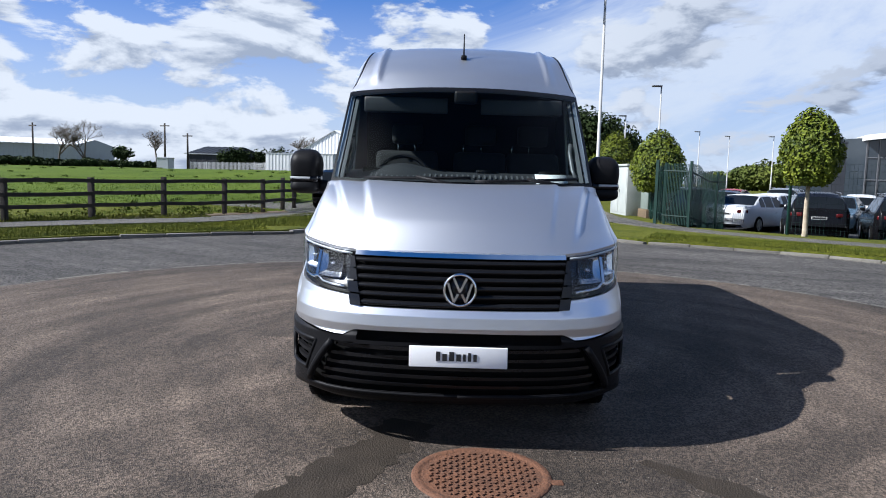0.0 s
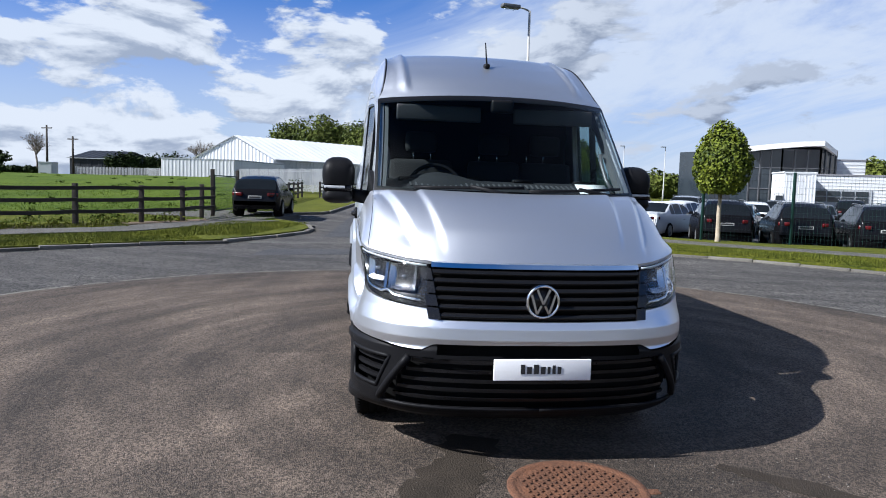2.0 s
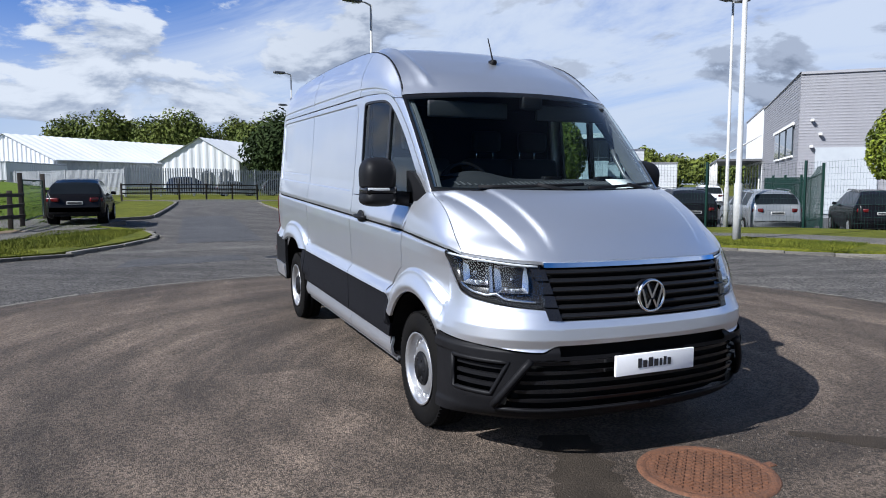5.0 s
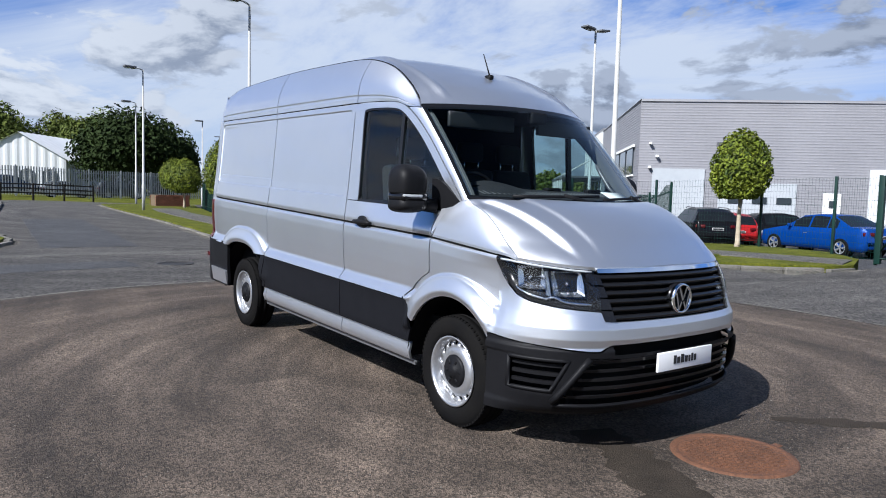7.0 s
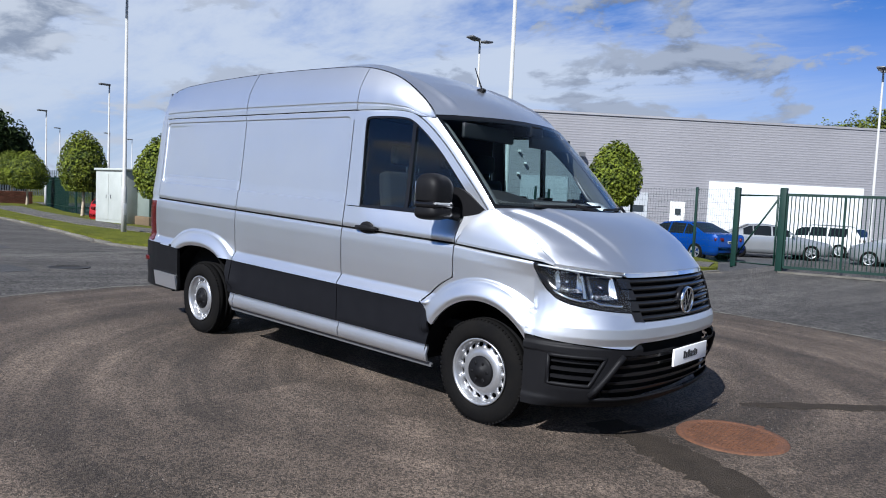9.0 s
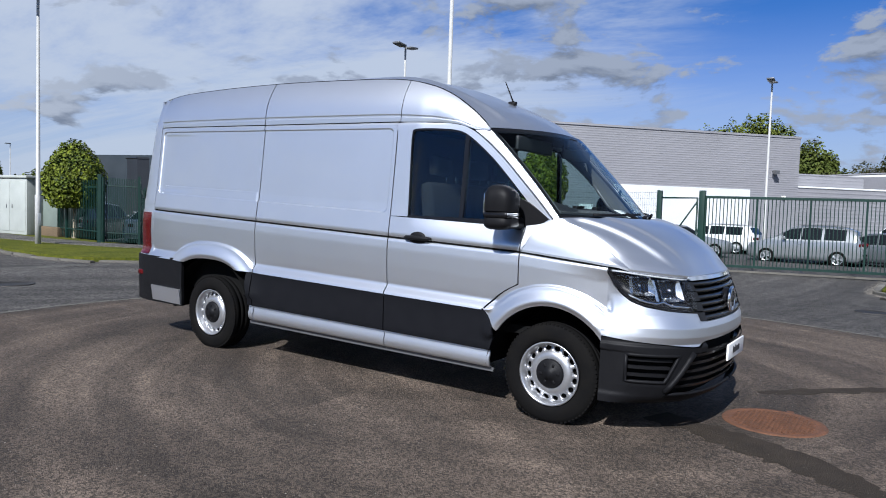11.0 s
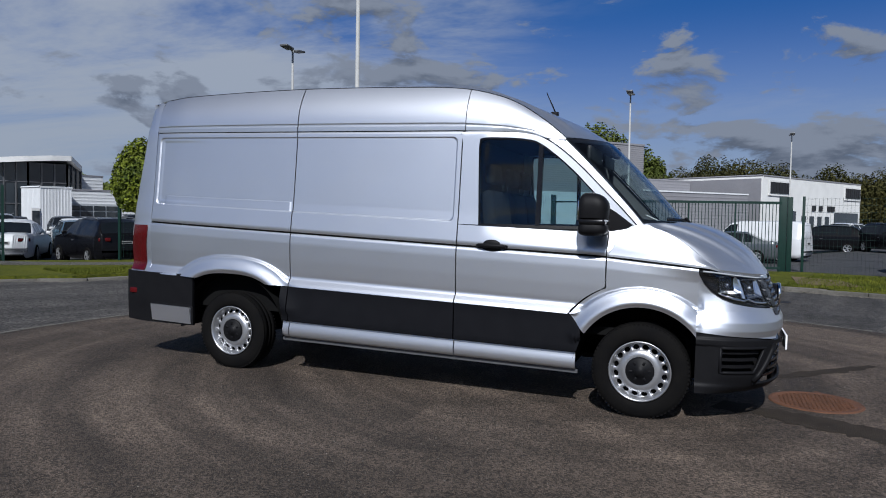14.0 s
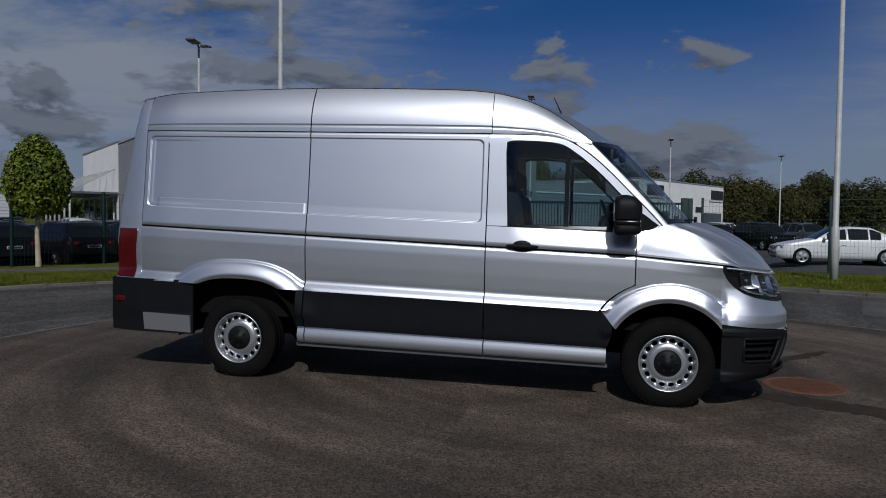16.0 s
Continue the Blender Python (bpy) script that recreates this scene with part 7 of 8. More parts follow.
def big_grey():
    L, R = (28.2, 21.8), (46.6, 4.4)
    back = Vector((R[0] - L[0], R[1] - L[1])).normalized()
    side = Vector((-back.y, back.x))
    wg, wl = (40.5, 35.2), (50.0, 45.8)
    BR = (R[0] + 18, R[1] + 15)
    out = [L, R, BR, (wg[0] + 20, wg[1] - 12), wg]
    g = building("large grey commercial building with horizontal profiled cladding", out, 6.9, GREY_CLAD, GREY_CLAD, .1, .145)
    on_wall(g, "loading_door", L, R, .03, .14, .0, 3.3, SHED_GREY, .04, "grey loading door with its frame")
    on_wall(g, "shutter", L, R, .17, .33, .0, 2.6, SHED_GREY, .05, "grey sectional shutter")
    for k in range(3):
        on_wall(g, "shutter_window", L, R, .19 + .05 * k, .22 + .05 * k, 1.5, 1.85, DARK_GLAZING, .10)
    d = on_wall(g, "door", L, R, .385, .42, .0, 2.15, OFF_WHITE, .06, "white service door with a round window")
    on_wall(g, "door_pane", L, R, .396, .409, 1.4, 1.75, DARK_GLAZING, .12, parent=d)
    on_wall(g, "white_panel", L, R, .475, .855, .0, 3.45, WHITE_CLAD, .06, "plain white lower wall panel")
    for u in (.16, .915):
        on_wall(g, "flood_lamp", L, R, u, u + .012, 4.5, 4.75, SATIN, .35, "", .3)
        on_wall(g, "lamp_arm", L, R, u + .004, u + .008, 4.68, 4.75, SATIN, .2, "", .4)
    for u, z in ((.02, 4.6), (.035, 3.9), (.02, 3.3), (.95, 3.0)):
        on_wall(g, "camera_box", L, R, u, u + .005, z, z + .12, OFF_WHITE, .16, "", .26)
    # side wall with windows, and the white entrance part with its canopy
    for k in range(3):
        w = on_wall(g, "window", wg, L, .46 + .16 * k, .58 + .16 * k, 3.0, 4.5, DARK_GLAZING, .04, "first-floor office window")
        on_wall(g, "window_frame", wg, L, .455 + .16 * k, .585 + .16 * k, 2.9, 3.0, OFF_WHITE, .06, parent=w)
    on_wall(g, "window_band", wg, L, .43, .93, 4.55, 4.7, OFF_WHITE, .1)
    w2 = building("white rendered showroom end with a flat canopy", [wl, wg, (wg[0] + 16, wg[1] - 9), (wl[0] + 14, wl[1] - 2)], 6.9, OFF_WHITE, GREY_CLAD, .3, 0)
    d = (Vector(wg) - Vector(wl)).normalized()
    nrm = Vector((d.y, -d.x))
    bm = bmesh.new()
    c = (Vector(wl) + Vector(wg)) / 2 + nrm * 1.6
    box(bm, (c.x, c.y, 3.3), ((Vector(wl) - Vector(wg)).length, 3.2, .16), Matrix.Rotation(math.atan2(d.y, d.x), 4, "Z"))
    part("canopy", bm, SATIN, w2, "flat metal canopy", smooth=False)
    on_wall(w2, "glazing", wl, wg, .05, .95, .3, 3.0, DARK_GLAZING, .03, "dark ground-floor glazing")
    for k in range(6):
        p = Vector(wl) + (Vector(wg) - Vector(wl)) * (.06 + .17 * k)
        q = p + nrm * 3.1
        bm = bmesh.new()
        tube(bm, [(p.x, p.y, 5.2), (q.x, q.y, 3.4)], .05, 5)
        part("canopy_stay", bm, WHITE_POLE, w2)
        bm = bmesh.new()
        tube(bm, [(q.x, q.y, 0), (q.x, q.y, 3.3)], .08, 8)
        part("canopy_post", bm, WHITE_POLE, w2)
        on_wall(w2, "pillar", wl, wg, .05 + .17 * k, .06 + .17 * k, .3, 3.0, OFF_WHITE, .08)


big_grey()


def showroom():
    z = ground_z(0, 48)
    # glazed hall with a thin curved roof
    hall = tagged(new("car_showroom"), "glazed car showroom with a curved white roof edge", "building")
    f = [(33.4, 53.6), (35.6, 52.3), (38.4, 51.2), (40.0, 51.4)]
    for p, q in zip(f, f[1:]):
        bm = bmesh.new()
        wall_strip(bm, p, q, z - .4, z + 5.2)
        part("glass_wall", bm, DARK_GLAZING, hall, "dark tinted curtain glazing", smooth=False)
        n = 3
        for k in range(n + 1):
            x, y = p[0] + (q[0] - p[0]) * k / n, p[1] + (q[1] - p[1]) * k / n
            bm = bmesh.new()
            box(bm, (x, y - .05, z + 2.5), (.10, .12, 5.4))
            part("mullion", bm, SATIN, hall, smooth=False)
        for hh in (1.8, 3.6):
            bm = bmesh.new()
            tube(bm, [(p[0], p[1] - .06, z + hh), (q[0], q[1] - .06, z + hh)], .05, 4)
            part("transom", bm, SATIN, hall, smooth=False)
    bm = bmesh.new()
    wall_strip(bm, (40.0, 51.4), (46, 60), z - .4, z + 5.2)
    wall_strip(bm, (46, 60), (31, 62), z - .4, z + 5.2)
    wall_strip(bm, (31, 62), (33.4, 53.6), z - .4, z + 5.2)
    part("wall", bm, DARK_GLAZING, hall, smooth=False)
    edge = [(32.8, 52.6), (34.6, 51.5), (36.6, 50.7), (38.1, 50.3), (39.7, 50.9)]
    bm = bmesh.new()
    rows = []
    for x, y in edge:
        zz = z + 4.95 + .55 * math.sin(math.pi * min(max(x - 32.8, 0) / 8.0, 1) * .62) - .8 * step(38.1, 39.9, x)
        rows.append([bm.verts.new(v) for v in ((x, y, zz), (x, y, zz + .42), (x + 3.6, y + 12, zz + .30), (x + 3.6, y + 12, zz))])
    for a, b in zip(rows, rows[1:]):
        for k in range(4):
            bm.faces.new((a[k], a[(k + 1) % 4], b[(k + 1) % 4], b[k]))
    bm.faces.new(rows[0])
    bm.faces.new(rows[-1][::-1])
    part("roof", bm, OFF_WHITE, hall, "thin white curved roof", smooth=False)
    building("dark grey cladding block beside the showroom", [(32.0, 56.0), (33.4, 55.2), (36, 64.5), (33, 66)], 4.9, DARK_CLAD, DARK_CLAD, z, 0)
    b = building("white tiled service block before the showroom", [(33.0, 47.7), (35.2, 46.95), (36.2, 50.2), (34.0, 51.0)], 3.05, WHITE_CLAD, WHITE_CLAD, z, .22, True)
    c = building("low white workshop with a glazed garage door", [(35.1, 48.9), (42.4, 46.4), (45, 55), (37.7, 57)], 3.0, WHITE_CLAD, GREY_CLAD, z, .25)
    gd = on_wall(c, "garage_door", (35.1, 48.9), (42.4, 46.4), .10, .70, .0, 2.25, SHED_GREY, .05, "glazed sectional garage door")
    for r in range(2):
        for k in range(4):
            on_wall(c, "pane", (35.1, 48.9), (42.4, 46.4), .14 + .135 * k, .26 + .135 * k, 1.22 + .48 * r, 1.60 + .48 * r, DARK_GLAZING, .10, parent=gd)
    d = on_wall(b, "entrance", (33.0, 47.7), (35.2, 46.95), -.28, -.02, .0, 1.8, OFF_WHITE, .02, "white framed entrance")
    on_wall(b, "entrance_pane", (33.0, 47.7), (35.2, 46.95), -.26, -.04, .1, 1.6, DARK_GLAZING, .08, parent=d)
    building("grey roof plant housing behind the workshop", [(41.5, 55), (45, 54.2), (46, 58), (42.5, 59)], 4.6, WHITE_CLAD, GREY_CLAD, z, .3)


showroom()


def gable_shed(label, A, B, axis, length, z0, eave, ridge, mat, roof_mat, pitch=1.0, arches=0):
    """A gabled shed: its front gable runs A to B, its length along axis."""
    root = tagged(new("shed"), label, "shed")
    A, B, ax = Vector(A), Vector(B), Vector(axis).normalized() * length
    M = (A + B) / 2
    bm = bmesh.new()
    n = max(int((B - A).length / pitch), 4) * 4
    nn = Vector(((B - A).y, -(B - A).x)).normalized() * .05
    prev = None
    for k in range(n + 1):
        u = k / n
        p = A + (B - A) * u + (nn if k % 4 in (2, 3) else nn * 0)
        q = (bm.verts.new((*p, z0)), bm.verts.new((*p, eave + (ridge - eave) * (1 - abs(2 * u - 1)))))
        if prev:
            bm.faces.new((prev[0], q[0], q[1], prev[1]))
        prev = q
    part("gable_wall", bm, mat, root, smooth=False)
    for P in (A, B):
        bm = bmesh.new()
        wall_strip(bm, P, P + ax, z0, eave, pitch, .05, True)
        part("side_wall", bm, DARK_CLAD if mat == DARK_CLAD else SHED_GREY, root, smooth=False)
    bm = bmesh.new()
    wall_strip(bm, A + ax, B + ax, z0, eave)
    bm.faces.new([bm.verts.new(v) for v in ((*(A + ax), eave), (*(B + ax), eave), (*(M + ax), ridge))])
    part("end_wall", bm, mat, root, smooth=False)
    for P in (A, B):
        o = (P - M).normalized() * .4
        f = -ax.normalized() * .3
        bm = bmesh.new()
        n = max(int(length / 1.2), 2) * 4
        prev = None
        for k in range(n + 1):
            s0, up = f + ax * (k / n), (.05 if k % 4 in (2, 3) else 0)
            q = (bm.verts.new((*(P + o + s0), eave - .2 + up)), bm.verts.new((*(M + s0), ridge + .06 + up)))
            if prev:
                bm.faces.new((prev[0], q[0], q[1], prev[1]))
            prev = q
        part("roof_slope", bm, roof_mat, root, smooth=False)
        bm = bmesh.new()
        tube(bm, [(*(P + o + f), eave - .2), (*(P + o + ax), eave - .2)], .10, 4)
        part("gutter", bm, SHED_GREY, root, smooth=False)
    for k in range(arches):
        u = .58 + .24 * k
        d = (B - A).normalized()
        c = A + (B - A) * u + Vector((d.y, -d.x)) * .12
        bm = bmesh.new()
        pts = [(-.85, z0 + .2), (.85, z0 + .2), (.85, z0 + 1.6)] + [(.85 * math.cos(t), z0 + 1.6 + .85 * math.sin(t)) for t in arange(.3, math.pi - .3, .3)] + [(-.85, z0 + 1.6)]
        bm.faces.new([bm.verts.new((c.x + d.x * px, c.y + d.y * px, pz)) for px, pz in pts])
        wn = part("arched_window", bm, DARK_GLAZING, root, "dark arched window", smooth=False)
        for px in (-.3, .3):
            bm = bmesh.new()
            e = c + d * px + Vector((d.y, -d.x)) * .05
            box(bm, (e.x, e.y, z0 + 1.25), (.07, .07, 2.2))
            part("glazing_bar", bm, OFF_WHITE, wn, smooth=False)
    return root


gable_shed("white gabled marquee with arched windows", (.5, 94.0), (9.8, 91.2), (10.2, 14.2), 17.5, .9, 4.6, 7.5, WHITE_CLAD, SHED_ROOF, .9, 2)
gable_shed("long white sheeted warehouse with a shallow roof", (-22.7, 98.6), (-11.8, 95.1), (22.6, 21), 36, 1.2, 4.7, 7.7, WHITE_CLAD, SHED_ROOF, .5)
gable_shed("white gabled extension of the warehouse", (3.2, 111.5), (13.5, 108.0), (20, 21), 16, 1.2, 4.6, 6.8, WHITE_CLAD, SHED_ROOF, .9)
building("low white corrugated store beside the field", [(-23.4, 82.4), (-14.9, 81.4), (-10.4, 95.0), (-20.6, 97)], 1.9, WHITE_CLAD, SHED_GREY, 2.0, .42, True)
x0, y0 = polar(-35.5, 190)
x1, y1 = polar(-26.4, 186)
gable_shed("grey distant warehouse with a pale roof", (x0, y0), (x0 + 2, y0 + 14), (x1 - x0, y1 - y0), 24, .5, 6.9, 8.2, SHED_GREY, SHED_ROOF, 2.0)
x0, y0 = polar(-20.2, 165)
gable_shed("dark distant farm shed", (x0 - 2, y0), (x0 + 4, y0 + 8), (1, -.1), 9, .5, 5.4, 6.9, DARK_CLAD, DARK_CLAD, 2.0)
x0, y0 = polar(-23.0, 100)
building("small concrete block shed in the field", [(x0, y0), (x0 + 1.5, y0), (x0 + 1.5, y0 + 2), (x0, y0 + 2)], 1.75, SHED_GREY, SHED_GREY, 1.3, 0)
palisade([polar(-20.6, 112), polar(-16.0, 106), polar(-10.5, 92), polar(-5.0, 72), (-3.4, 61.5)], 2.3, GREY_STEEL, "grey steel palisade fence round the yard", .22, .12)
palisade([(-3.4, 61.5), (6.0, 62.5), (14.0, 64.5), (26.0, 67.0)], 2.4, GREY_STEEL, "grey steel palisade fence before the marquee", .20, .10)


def far_dealer():
    L, R = (72.0, -5.0), (92.0, -17.0)
    g = building("white low dealership with dark lettering boards", [L, R, (100, -4), (82, 10)], 6.2, OFF_WHITE, GREY_CLAD, .2, 0)
    for u in (.045, .80):
        s = on_wall(g, "fascia_sign", L, R, u, u + .19, 4.4, 6.0, OFF_WHITE, .08, "pale fascia board with dark bars")
        for k in range(7):
            on_wall(g, "sign_bar", L, R, u + .010 + .025 * k, u + .030 + .025 * k, 4.65, 5.8, INK, .16, parent=s)
    on_wall(g, "side_cladding", (82, 10), L, .0, .99, .2, 6.1, GREY_CLAD, .05, "grey profiled side cladding")
    for u in (.46, .53, .62, .66):
        on_wall(g, "wall_sign", L, R, u, u + .035, 3.0, 3.6, INK, .08)
    on_wall(g, "glazing", L, R, .70, .97, .2, 2.9, DARK_GLAZING, .05, "dark showroom glazing")
    on_wall(g, "doorway", L, R, .16, .30, .2, 2.9, DARK_GLAZING, .05, "dark doorway")
    for k in range(4):
        on_wall(g, "window", L, R, .36 + .08 * k, .40 + .08 * k, .8, 2.4, DARK_GLAZING, .05)
    building("low grey workshop linked to the dealership", [(54.0, 7.6), (66.0, -3.4), (74, 2), (62, 14)], 4.0, GREY_CLAD, WHITE_CLAD, .2, .3)
    building("pale flat-roofed store behind the workshop", [(61.0, 12.0), (72.0, 2.0), (82, 12), (70, 20)], 5.6, GREY_CLAD, GREY_CLAD, .2, .3)
    building("small white roof block", [(60.5, 10.0), (64.0, 6.6), (67, 9.6), (63, 13)], 5.3, OFF_WHITE, GREY_CLAD, .2, 0)


far_dealer()


# ---- parked cars ----
CAR_GLASS = material("car_window_glass", (0.006, 0.008, 0.010), (0.010, 0.012, 0.015), rough=0.05, coat=0.0, spec=0.14, scale=1.5)
HUB = material("alloy_wheel", (0.45, 0.46, 0.47), (0.36, 0.37, 0.38), rough=0.35, metal=0.7)


def car_paint(name, c, metal=.3):
    return material(name, c, tuple(v * .88 for v in c), rough=.26, metal=metal, scale=2, fine=400, coat=.05, rough_var=.03, spec=.14 if max(c) < .05 else .4)


PAINTS = {"black": car_paint("black_car_paint", (.005, .005, .006), 0), "white": car_paint("white_car_paint", (.58, .59, .60), 0), "silver": car_paint("silver_car_paint", (.32, .335, .35), .6),
          "blue": car_paint("blue_car_paint", (.004, .045, .24), .3), "red": car_paint("red_car_paint", (.30, .012, .012), .1), "grey": car_paint("grey_car_paint", (.10, .11, .12), .4),
          "navy": car_paint("navy_car_paint", (.014, .028, .062), .3), "teal": car_paint("steel_blue_car_paint", (.10, .16, .21), .4)}
# length, width, then the top line and window stations as fractions of the length
SHAPES = {
    "hatchback": (4.05, 1.70, .93, [(0, .55), (.015, .70), (.06, .78), (.25, .93), (.29, .96), (.43, 1.40), (.55, 1.47), (.80, 1.43), (.90, 1.32), (.965, .98), (.985, .90), (1, .55)], (.29, .43), (.88, .965), [(.36, .50), (.515, .68), (.70, .82)]),
    "saloon": (4.75, 1.82, .96, [(0, .52), (.015, .68), (.06, .78), (.25, .95), (.29, .98), (.43, 1.40), (.56, 1.46), (.70, 1.43), (.86, 1.06), (.97, 1.02), (.99, .95), (1, .55)], (.29, .43), (.71, .86), [(.37, .51), (.525, .67), (.68, .76)]),
    "estate": (4.70, 1.82, .96, [(0, .52), (.015, .68), (.06, .78), (.24, .95), (.28, .98), (.41, 1.42), (.55, 1.48), (.85, 1.45), (.92, 1.36), (.975, 1.02), (.99, .92), (1, .55)], (.28, .41), (.92, .975), [(.36, .49), (.505, .66), (.68, .85)]),
    "suv": (4.45, 1.84, 1.06, [(0, .60), (.015, .82), (.05, .95), (.24, 1.06), (.28, 1.09), (.40, 1.58), (.54, 1.66), (.84, 1.62), (.91, 1.50), (.975, 1.14), (.99, 1.05), (1, .62)], (.28, .40), (.91, .975), [(.36, .49), (.505, .66), (.68, .84)]),
    "minivan": (4.45, 1.80, 1.06, [(0, .56), (.015, .74), (.06, .86), (.20, 1.05), (.24, 1.10), (.40, 1.58), (.55, 1.66), (.86, 1.60), (.94, 1.46), (.98, 1.05), (1, .60)], (.22, .40), (.93, .98), [(.33, .48), (.495, .66), (.68, .86)]),
    "panel van": (5.0, 1.92, 1.15, [(0, .60), (.015, .85), (.05, .98), (.16, 1.18), (.20, 1.24), (.31, 1.86), (.40, 1.95), (.92, 1.96), (.985, 1.88), (.995, 1.2), (1, .62)], (.19, .31), (2, 3), [(.26, .38)]),
}
MESHES = {}


def car_meshes(kind):
    if kind in MESHES:
        return MESHES[kind]
    length, wide, belt, top, front_glass, rear_glass, side_glass = SHAPES[kind]
    w = wide / 2
    st = sorted({round(u, 4) for u in arange(0, 1, .02)} | {u for u, _ in top} | set(front_glass) | {v for v in rear_glass if v <= 1} | {e for p in side_glass for e in p})
    body, glass = bmesh.new(), bmesh.new()
    topz = lambda u: float(np.interp(u, [p[0] for p in top], [p[1] for p in top]))
    rows = []
    for u in st:
        zt = topz(u)
        y = (u - .5) * length
        k = 1 - .20 * step(.10, 0, u) ** 1.5 - .14 * step(.93, 1, u)
        z0 = .20 + .12 * step(.03, 0, u) + .14 * step(.95, 1, u)
        zb = min(belt + .05 * (u - .3), zt - .03)
        gh = max(zt - zb, .03)
        wr = w * k * (.965 - .26 * min(gh / .55, 1))
        sec = [(w * k * .80, z0), (w * k * .95, z0 + .05), (w * k * .985, z0 + .22), (w * k, (z0 + zb) / 2 + .06), (w * k * .99, zb - .10), (w * k * .965, zb - .02), (w * k * .955, zb),
               (w * k * .955 + (wr - w * k * .955) * .5, zb + gh * .45), (wr, zb + gh * .86), (wr * .93, zb + gh * .96), (wr * .6, zt + .006), (0, zt + .015)]
        rows.append((y, sec, u))
    for bmx in (body, glass):
        g = [[[bmx.verts.new((s * x, y, z)) for x, z in sec] for s in (-1, 1)] for y, sec, _ in rows]
        for i in range(len(rows) - 1):
            um = (rows[i][2] + rows[i + 1][2]) / 2
            for si in range(2):
                for j in range(11):
                    pane = (j in (6, 7) and any(a < um < b for a, b in side_glass)) or (j in (9, 10) and (front_glass[0] < um < front_glass[1] or rear_glass[0] < um < rear_glass[1]))
                    if pane == (bmx is glass):
                        bmx.faces.new((g[i][si][j], g[i + 1][si][j], g[i + 1][si][j + 1], g[i][si][j + 1]))
        if bmx is body:
            for e in (0, -1):
                bmx.faces.new(g[e][0] + g[e][1][::-1])
        bmesh.ops.delete(bmx, geom=[v for v in bmx.verts if not v.link_faces], context="VERTS")
        bmesh.ops.remove_doubles(bmx, verts=bmx.verts, dist=.0008)
        bmesh.ops.recalc_face_normals(bmx, faces=bmx.faces)
        for f in bmx.faces:
            f.smooth = True
    out = {"panes": []}
    seen = set()
    for f0 in list(glass.faces):
        if f0 in seen:
            continue
        isle, todo = [], [f0]
        seen.add(f0)
        while todo:
            f = todo.pop()
            isle.append(f)
            for ed in f.edges:
                for g in ed.link_faces:
                    if g not in seen:
                        seen.add(g)
                        todo.append(g)
        verts = sorted({v for f in isle for v in f.verts}, key=lambda v: v.index)
        glass.verts.index_update()
        num = {v: i for i, v in enumerate(verts)}
        me = bpy.data.meshes.new("pane")
        me.from_pydata([tuple(v.co) for v in verts], [], [[num[v] for v in f.verts] for f in isle])
        me.polygons.foreach_set("use_smooth", [True] * len(isle))
        me.materials.append(CAR_GLASS)
        mid = sum((v.co for v in verts), Vector()) / len(verts)
        out["panes"].append(("side_window" if abs(mid.x) > .3 else ("windscreen" if mid.y < 0 else "rear_window"), me))
    me = bpy.data.meshes.new("body")
    body.to_mesh(me)
    body.free()
    glass.free()
    out["body"] = me
    MESHES[kind] = out
    return out


def wheel_mesh():
    if "wheel" not in MESHES:
        bm = bmesh.new()
        lathe(bm, [(-.10, .20), (-.10, .30), (-.07, .325), (.07, .325), (.10, .30), (.10, .225), (.08, .215)], 24)
        MESHES["tyre"] = bpy.data.meshes.new("tyre")
        bm.to_mesh(MESHES["tyre"])
        bm.free()
        MESHES["tyre"].materials.append(RUBBER)
        bm = bmesh.new()
        lathe(bm, [(.075, .222), (.095, .218), (.085, .19)], 24)
        for k in range(5):
            a = 2 * math.pi * k / 5
            for o in (-.16, .16):
                tube(bm, [(.082, .04 * math.cos(a), .04 * math.sin(a)), (.084, .205 * math.cos(a + o), .205 * math.sin(a + o))], .022, 4)
        lathe(bm, [(.07, .05), (.095, .045), (.097, .001)], 12)
        MESHES["rim"] = bpy.data.meshes.new("rim")
        bm.to_mesh(MESHES["rim"])
        bm.free()
        MESHES["rim"].materials.append(HUB)
        # near-black disc, the shade behind the spokes as colour
        bm = bmesh.new()
        lathe(bm, [(.03, .001), (.03, .215)], 16)
        MESHES["hub_back"] = bpy.data.meshes.new("hub_back")
        bm.to_mesh(MESHES["hub_back"])
        bm.free()
        MESHES["hub_back"].materials.append(DEEP_BLACK)
        # near-black ring in place of the shaded gap round the tyre
        bm = bmesh.new()
        lathe(bm, [(-.2, .36), (.02, .375), (.028, .36), (.02, .30)], 24)
        MESHES["arch"] = bpy.data.meshes.new("arch")
        bm.to_mesh(MESHES["arch"])
        bm.free()
        MESHES["arch"].materials.append(DEEP_BLACK)
        MESHES["wheel"] = True
    return MESHES


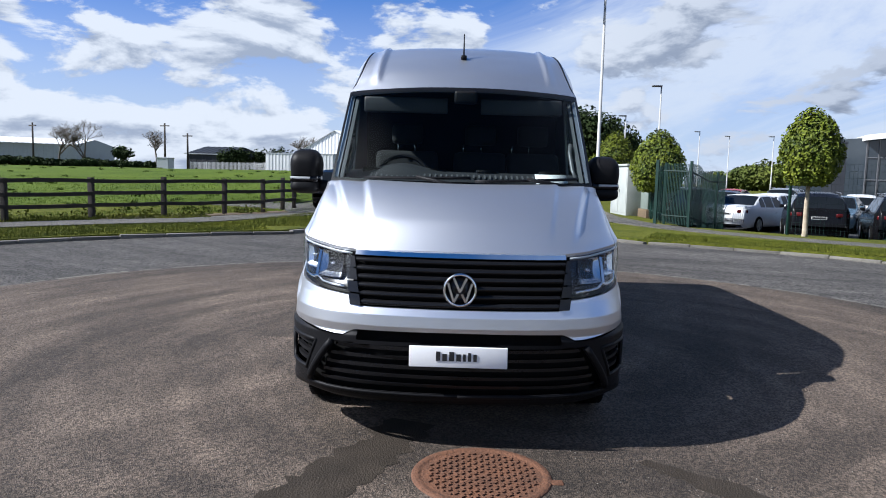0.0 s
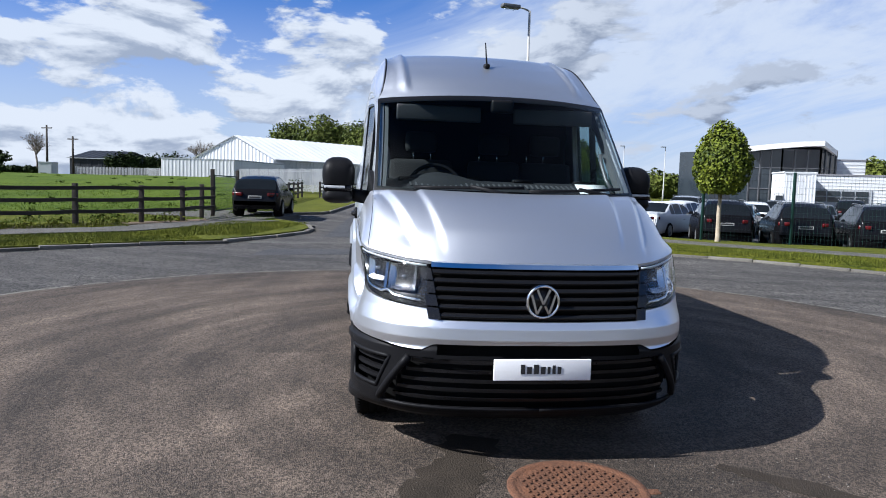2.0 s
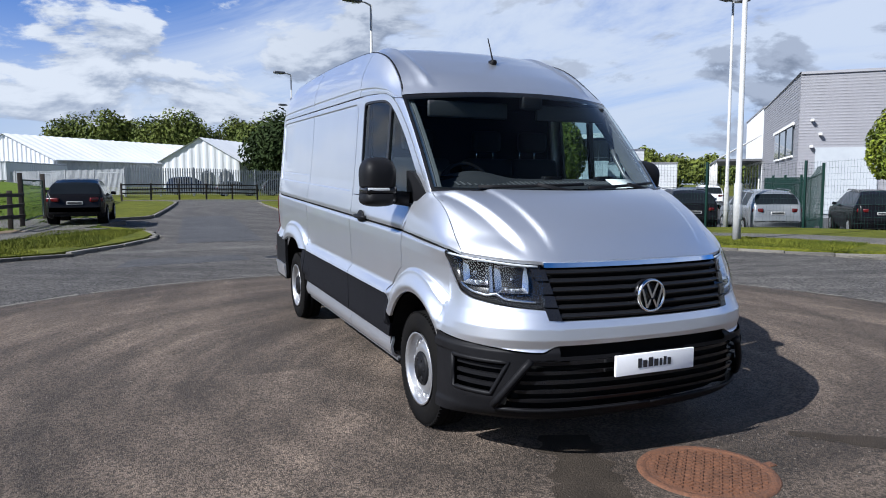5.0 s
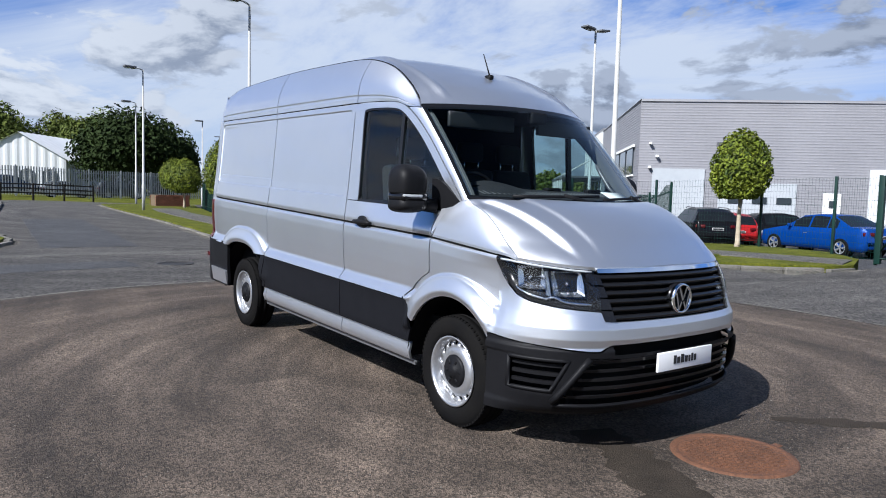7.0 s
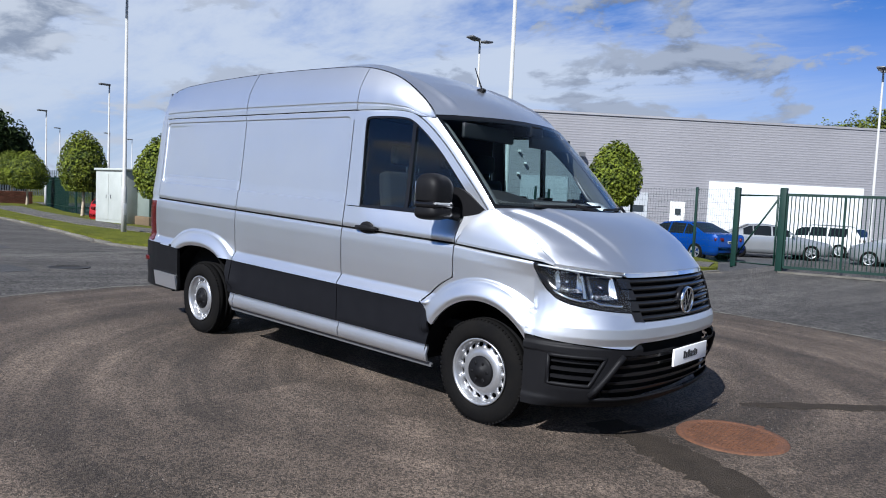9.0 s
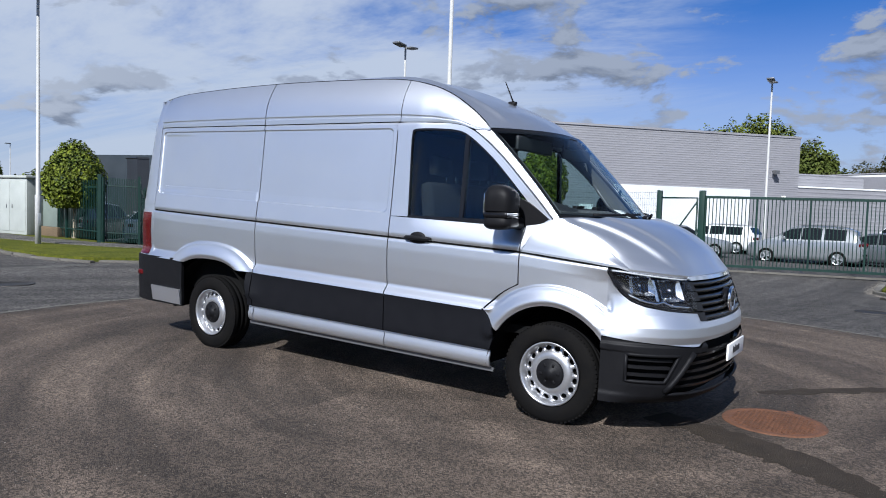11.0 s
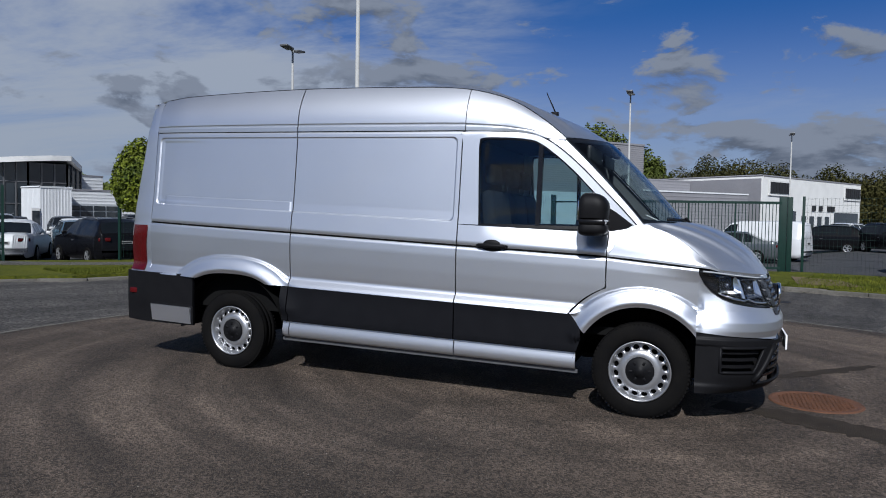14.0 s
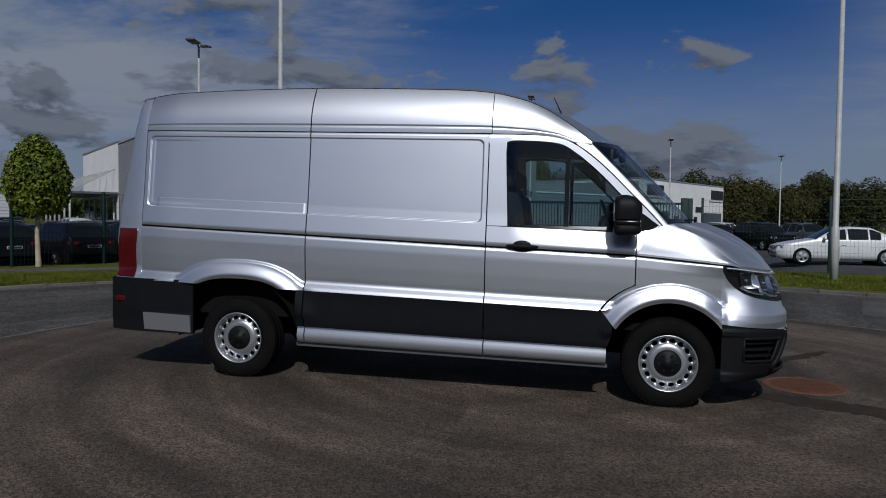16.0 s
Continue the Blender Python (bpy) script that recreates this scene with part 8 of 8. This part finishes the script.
def car(kind, colour, x, y, front, label, z=None, roof_rails=False):
    """front: the compass way the nose points, in degrees clockwise from +y."""
    length, wide, belt, top, fg, rg, sg = SHAPES[kind]
    ms = car_meshes(kind)
    root = thing(kind.replace(" ", "_") if kind != "suv" else "suv_car", label, "van" if kind == "panel van" else "car", x, y, (site_z(x, y) + (.03 if x > 6 else .115) if z is None else z), 180 - front, "parked cars")

    root.scale = (.95, .95, .95)

    def link(name, me, parent, m=None, lab=""):
        ob = new(name, me)
        ob.parent = parent
        if m is not None:
            ob.matrix_basis = m
        return tagged(ob, lab)
    key = (kind, colour)
    if key not in MESHES:
        me = ms["body"].copy()
        me.materials.clear()
        me.materials.append(PAINTS[colour])
        MESHES[key] = me
    body = link("body", MESHES[key], root)
    for nm, me in ms["panes"]:
        link(nm, me, root)
    wm = wheel_mesh()
    for fy in (-.5 + .19, .5 - .20):
        for s in (-1, 1):
            wh = new("wheel")
            wh.parent = root
            wh.matrix_basis = pose(s * (wide / 2 - .075), fy * length, .325, 0, 0, 0 if s > 0 else 180)
            for nm in ("tyre", "rim", "hub_back", "arch"):
                link(nm, wm[nm], wh)
    zl = belt - .13
    for s in (-1, 1):
        bm = bmesh.new()
        box(bm, (s * wide * .36, length * .478, zl if kind != "panel van" else 1.05), (.38 if kind != "panel van" else .12, .13, .13 if kind != "panel van" else .4), Matrix.Rotation(radians(-s * 22), 4, "Z"), bevel=.03)
        part("tail_lamp", bm, RED_LENS, body)
        bm = bmesh.new()
        box(bm, (s * wide * .36, -length * .462, zl - .16), (.34, .16, .13), Matrix.Rotation(radians(s * 26), 4, "Z"), bevel=.03)
        part("headlamp", bm, LENS_GREY, body)
        bm = bmesh.new()
        box(bm, (s * (wide / 2 + .06), -length * .15, belt + .06), (.16, .10, .12), bevel=.03)
        part("door_mirror", bm, PAINTS[colour], body)
        bm = bmesh.new()
        box(bm, (s * (wide / 2 - .008), -length * .01, belt - .20), (.02, .16, .025), bevel=.006)
        part("door_handle", bm, SATIN, body)
    for yy, zz in ((length * .498, zl - .10), (-length * .502, .45)):
        bm = bmesh.new()
        box(bm, (0, yy, zz), (.46, .03, .10), bevel=.004)
        pl = part("number_plate", bm, PLATE_DULL, body)
        bm = bmesh.new()
        box(bm, (0, yy + math.copysign(.017, yy), zz), (.40, .004, .06))
        part("plate_bar", bm, INK, pl, smooth=False)
    bm = bmesh.new()
    box(bm, (0, length * .488, .36), (wide * .72, .06, .16), bevel=.02)
    part("rear_valance", bm, PLASTIC, body)
    bm = bmesh.new()
    box(bm, (0, -length * .492, zl - .20), (wide * .42, .05, .13), bevel=.02)
    part("grille", bm, GLOSS_BLACK, body)
    if kind in ("estate", "suv", "minivan"):
        for s in (-1, 1):
            bm = bmesh.new()
            zt = float(np.interp(.6, [p[0] for p in top], [p[1] for p in top]))
            tube(bm, [(s * wide * .36, -length * .02, zt - .02), (s * wide * .36, length * .02, zt + .03), (s * wide * .36, length * .28, zt + .01), (s * wide * .36, length * .33, zt - .04)], .018, 6)
            part("roof_rail", bm, SATIN, body)
    return root


# plate white at about half value for the parked cars
PLATE_DULL = material("dull_plate", (0.40, 0.40, 0.39), (0.32, 0.32, 0.31), rough=0.5)
LENS_GREY = material("headlamp_glass", (0.34, 0.36, 0.38), (0.25, 0.27, 0.29), rough=0.08, metal=0.4, coat=0.8)

for row in [
    ("hatchback", "black", -4.15, 21.6, 3, "black hatchback parked beside the field gate"),
    # front row of the dealership, tails towards the road
    ("suv", "black", 12.05, 19.2, 22, "black SUV parked behind the mesh fence"),
    ("suv", "black", 14.2, 18.1, 24, "glossy black SUV with dark glass"),
    ("suv", "black", 16.2, 16.9, 26, "black SUV with red tail lamps"),
    ("suv", "silver", 18.4, 15.2, 30, "silver SUV parked tail to the road"),
    ("saloon", "white", 11.4, 22.4, 48, "white saloon parked beside the green fence"),
    ("hatchback", "white", 13.6, 25.2, 48, "white hatchback in the second row"),
    ("suv", "grey", 9.7, 24.0, 60, "grey SUV behind the green fence"),
    ("hatchback", "red", 8.9, 27.0, 60, "red hatchback behind the green fence"),
    ("saloon", "teal", 15.2, 23.6, 215, "steel blue saloon facing the road"),
    ("estate", "black", 17.8, 22.4, 215, "black estate facing the road"),
    ("hatchback", "navy", 12.6, 28.6, 210, "dark blue hatchback in the third row"),
    ("suv", "silver", 15.6, 29.0, 215, "silver SUV in the third row"),
    ("hatchback", "white", 18.4, 27.6, 30, "white hatchback in the third row"),
    ("saloon", "grey", 20.8, 26.2, 215, "grey saloon in the third row"),
    ("suv", "navy", 20.6, 21.0, 215, "dark blue SUV in the second row"),
    ("hatchback", "black", 19.2, 32.6, 215, "black hatchback towards the showroom"),
    ("estate", "white", 22.6, 31.0, 35, "white estate towards the showroom"),
    ("hatchback", "grey", 24.6, 35.4, 215, "grey hatchback near the showroom"),
    ("hatchback", "red", 15.4, 35.0, 215, "red hatchback near the showroom"),
    ("suv", "black", 28.0, 33.5, 35, "black SUV near the showroom"),
    ("minivan", "white", 33.0, 33.0, 35, "white people carrier near the canopy"),
    # compound behind the sliding gate
    ("saloon", "blue", 21.6, 8.4, 16, "bright blue saloon behind the mesh fence"),
    ("suv", "black", 21.8, 13.4, 40, "black SUV beside the palisade fence"),
    ("hatchback", "red", 23.4, 13.4, 40, "red hatchback before the grey building"),
    ("hatchback", "black", 26.6, 12.6, 120, "black hatchback before the grey building"),
    ("saloon", "silver", 26.2, 6.6, 150, "silver saloon seen side-on in the compound"),
    ("minivan", "silver", 26.6, 1.5, 4, "silver people carrier seen side-on"),
    ("estate", "white", 31.6, 6.2, 6, "white estate car in the second row"),
    ("saloon", "grey", 27.8, -1.0, 8, "dark grey saloon in the compound"),
    ("panel van", "white", 30.4, -2.3, 20, "white panel van in the compound"),
    ("suv", "black", 39.5, -6.4, 12, "black SUV in the far car park"),
    ("suv", "white", 45.0, -8.2, 302, "white SUV in the far car park"),
    ("suv", "black", 37.0, -9.4, 250, "black SUV tail-on in the far car park"),
    ("suv", "grey", 41.5, -13.0, 250, "grey SUV in the far car park"),
    ("saloon", "white", 21.8, -8.5, 2, "white saloon parked near the gate"),
    ("estate", "grey", 38.0, -19.0, 90, "grey estate in the far car park"),
    ("minivan", "grey", 33.0, -17.0, 10, "dark people carrier in the far car park"),
    ("panel van", "white", 46.0, -24.0, 20, "white van in the far car park"),
    # yard beyond the street
    ("hatchback", "grey", 6.2, 66.0, 90, "grey car before the marquee"),
    ("suv", "black", 11.0, 67.5, 90, "dark SUV before the marquee"),
    ("hatchback", "black", 15.6, 68.5, 90, "dark hatchback before the marquee"),
    ("minivan", "navy", 2.0, 65.5, 90, "dark people carrier before the marquee"),
]:
    car(*row)

# bay lines of the near car park
for k in range(9):
    u = Vector((.50, .87))
    p = Vector((11.0 + 2.15 * k, 18.6 - 1.05 * k))
    bm = bmesh.new()
    n = Vector((u.y, -u.x)) * .05
    q = p + u * 4.6
    bm.faces.new([bm.verts.new((a.x, a.y, site_z(a.x, a.y) + .036)) for a in (p - n, q - n, q + n, p + n)])
    tagged(part("bay_line", bm, LINE_PAINT, kind="structure"), "worn white parking bay line", "road marking")
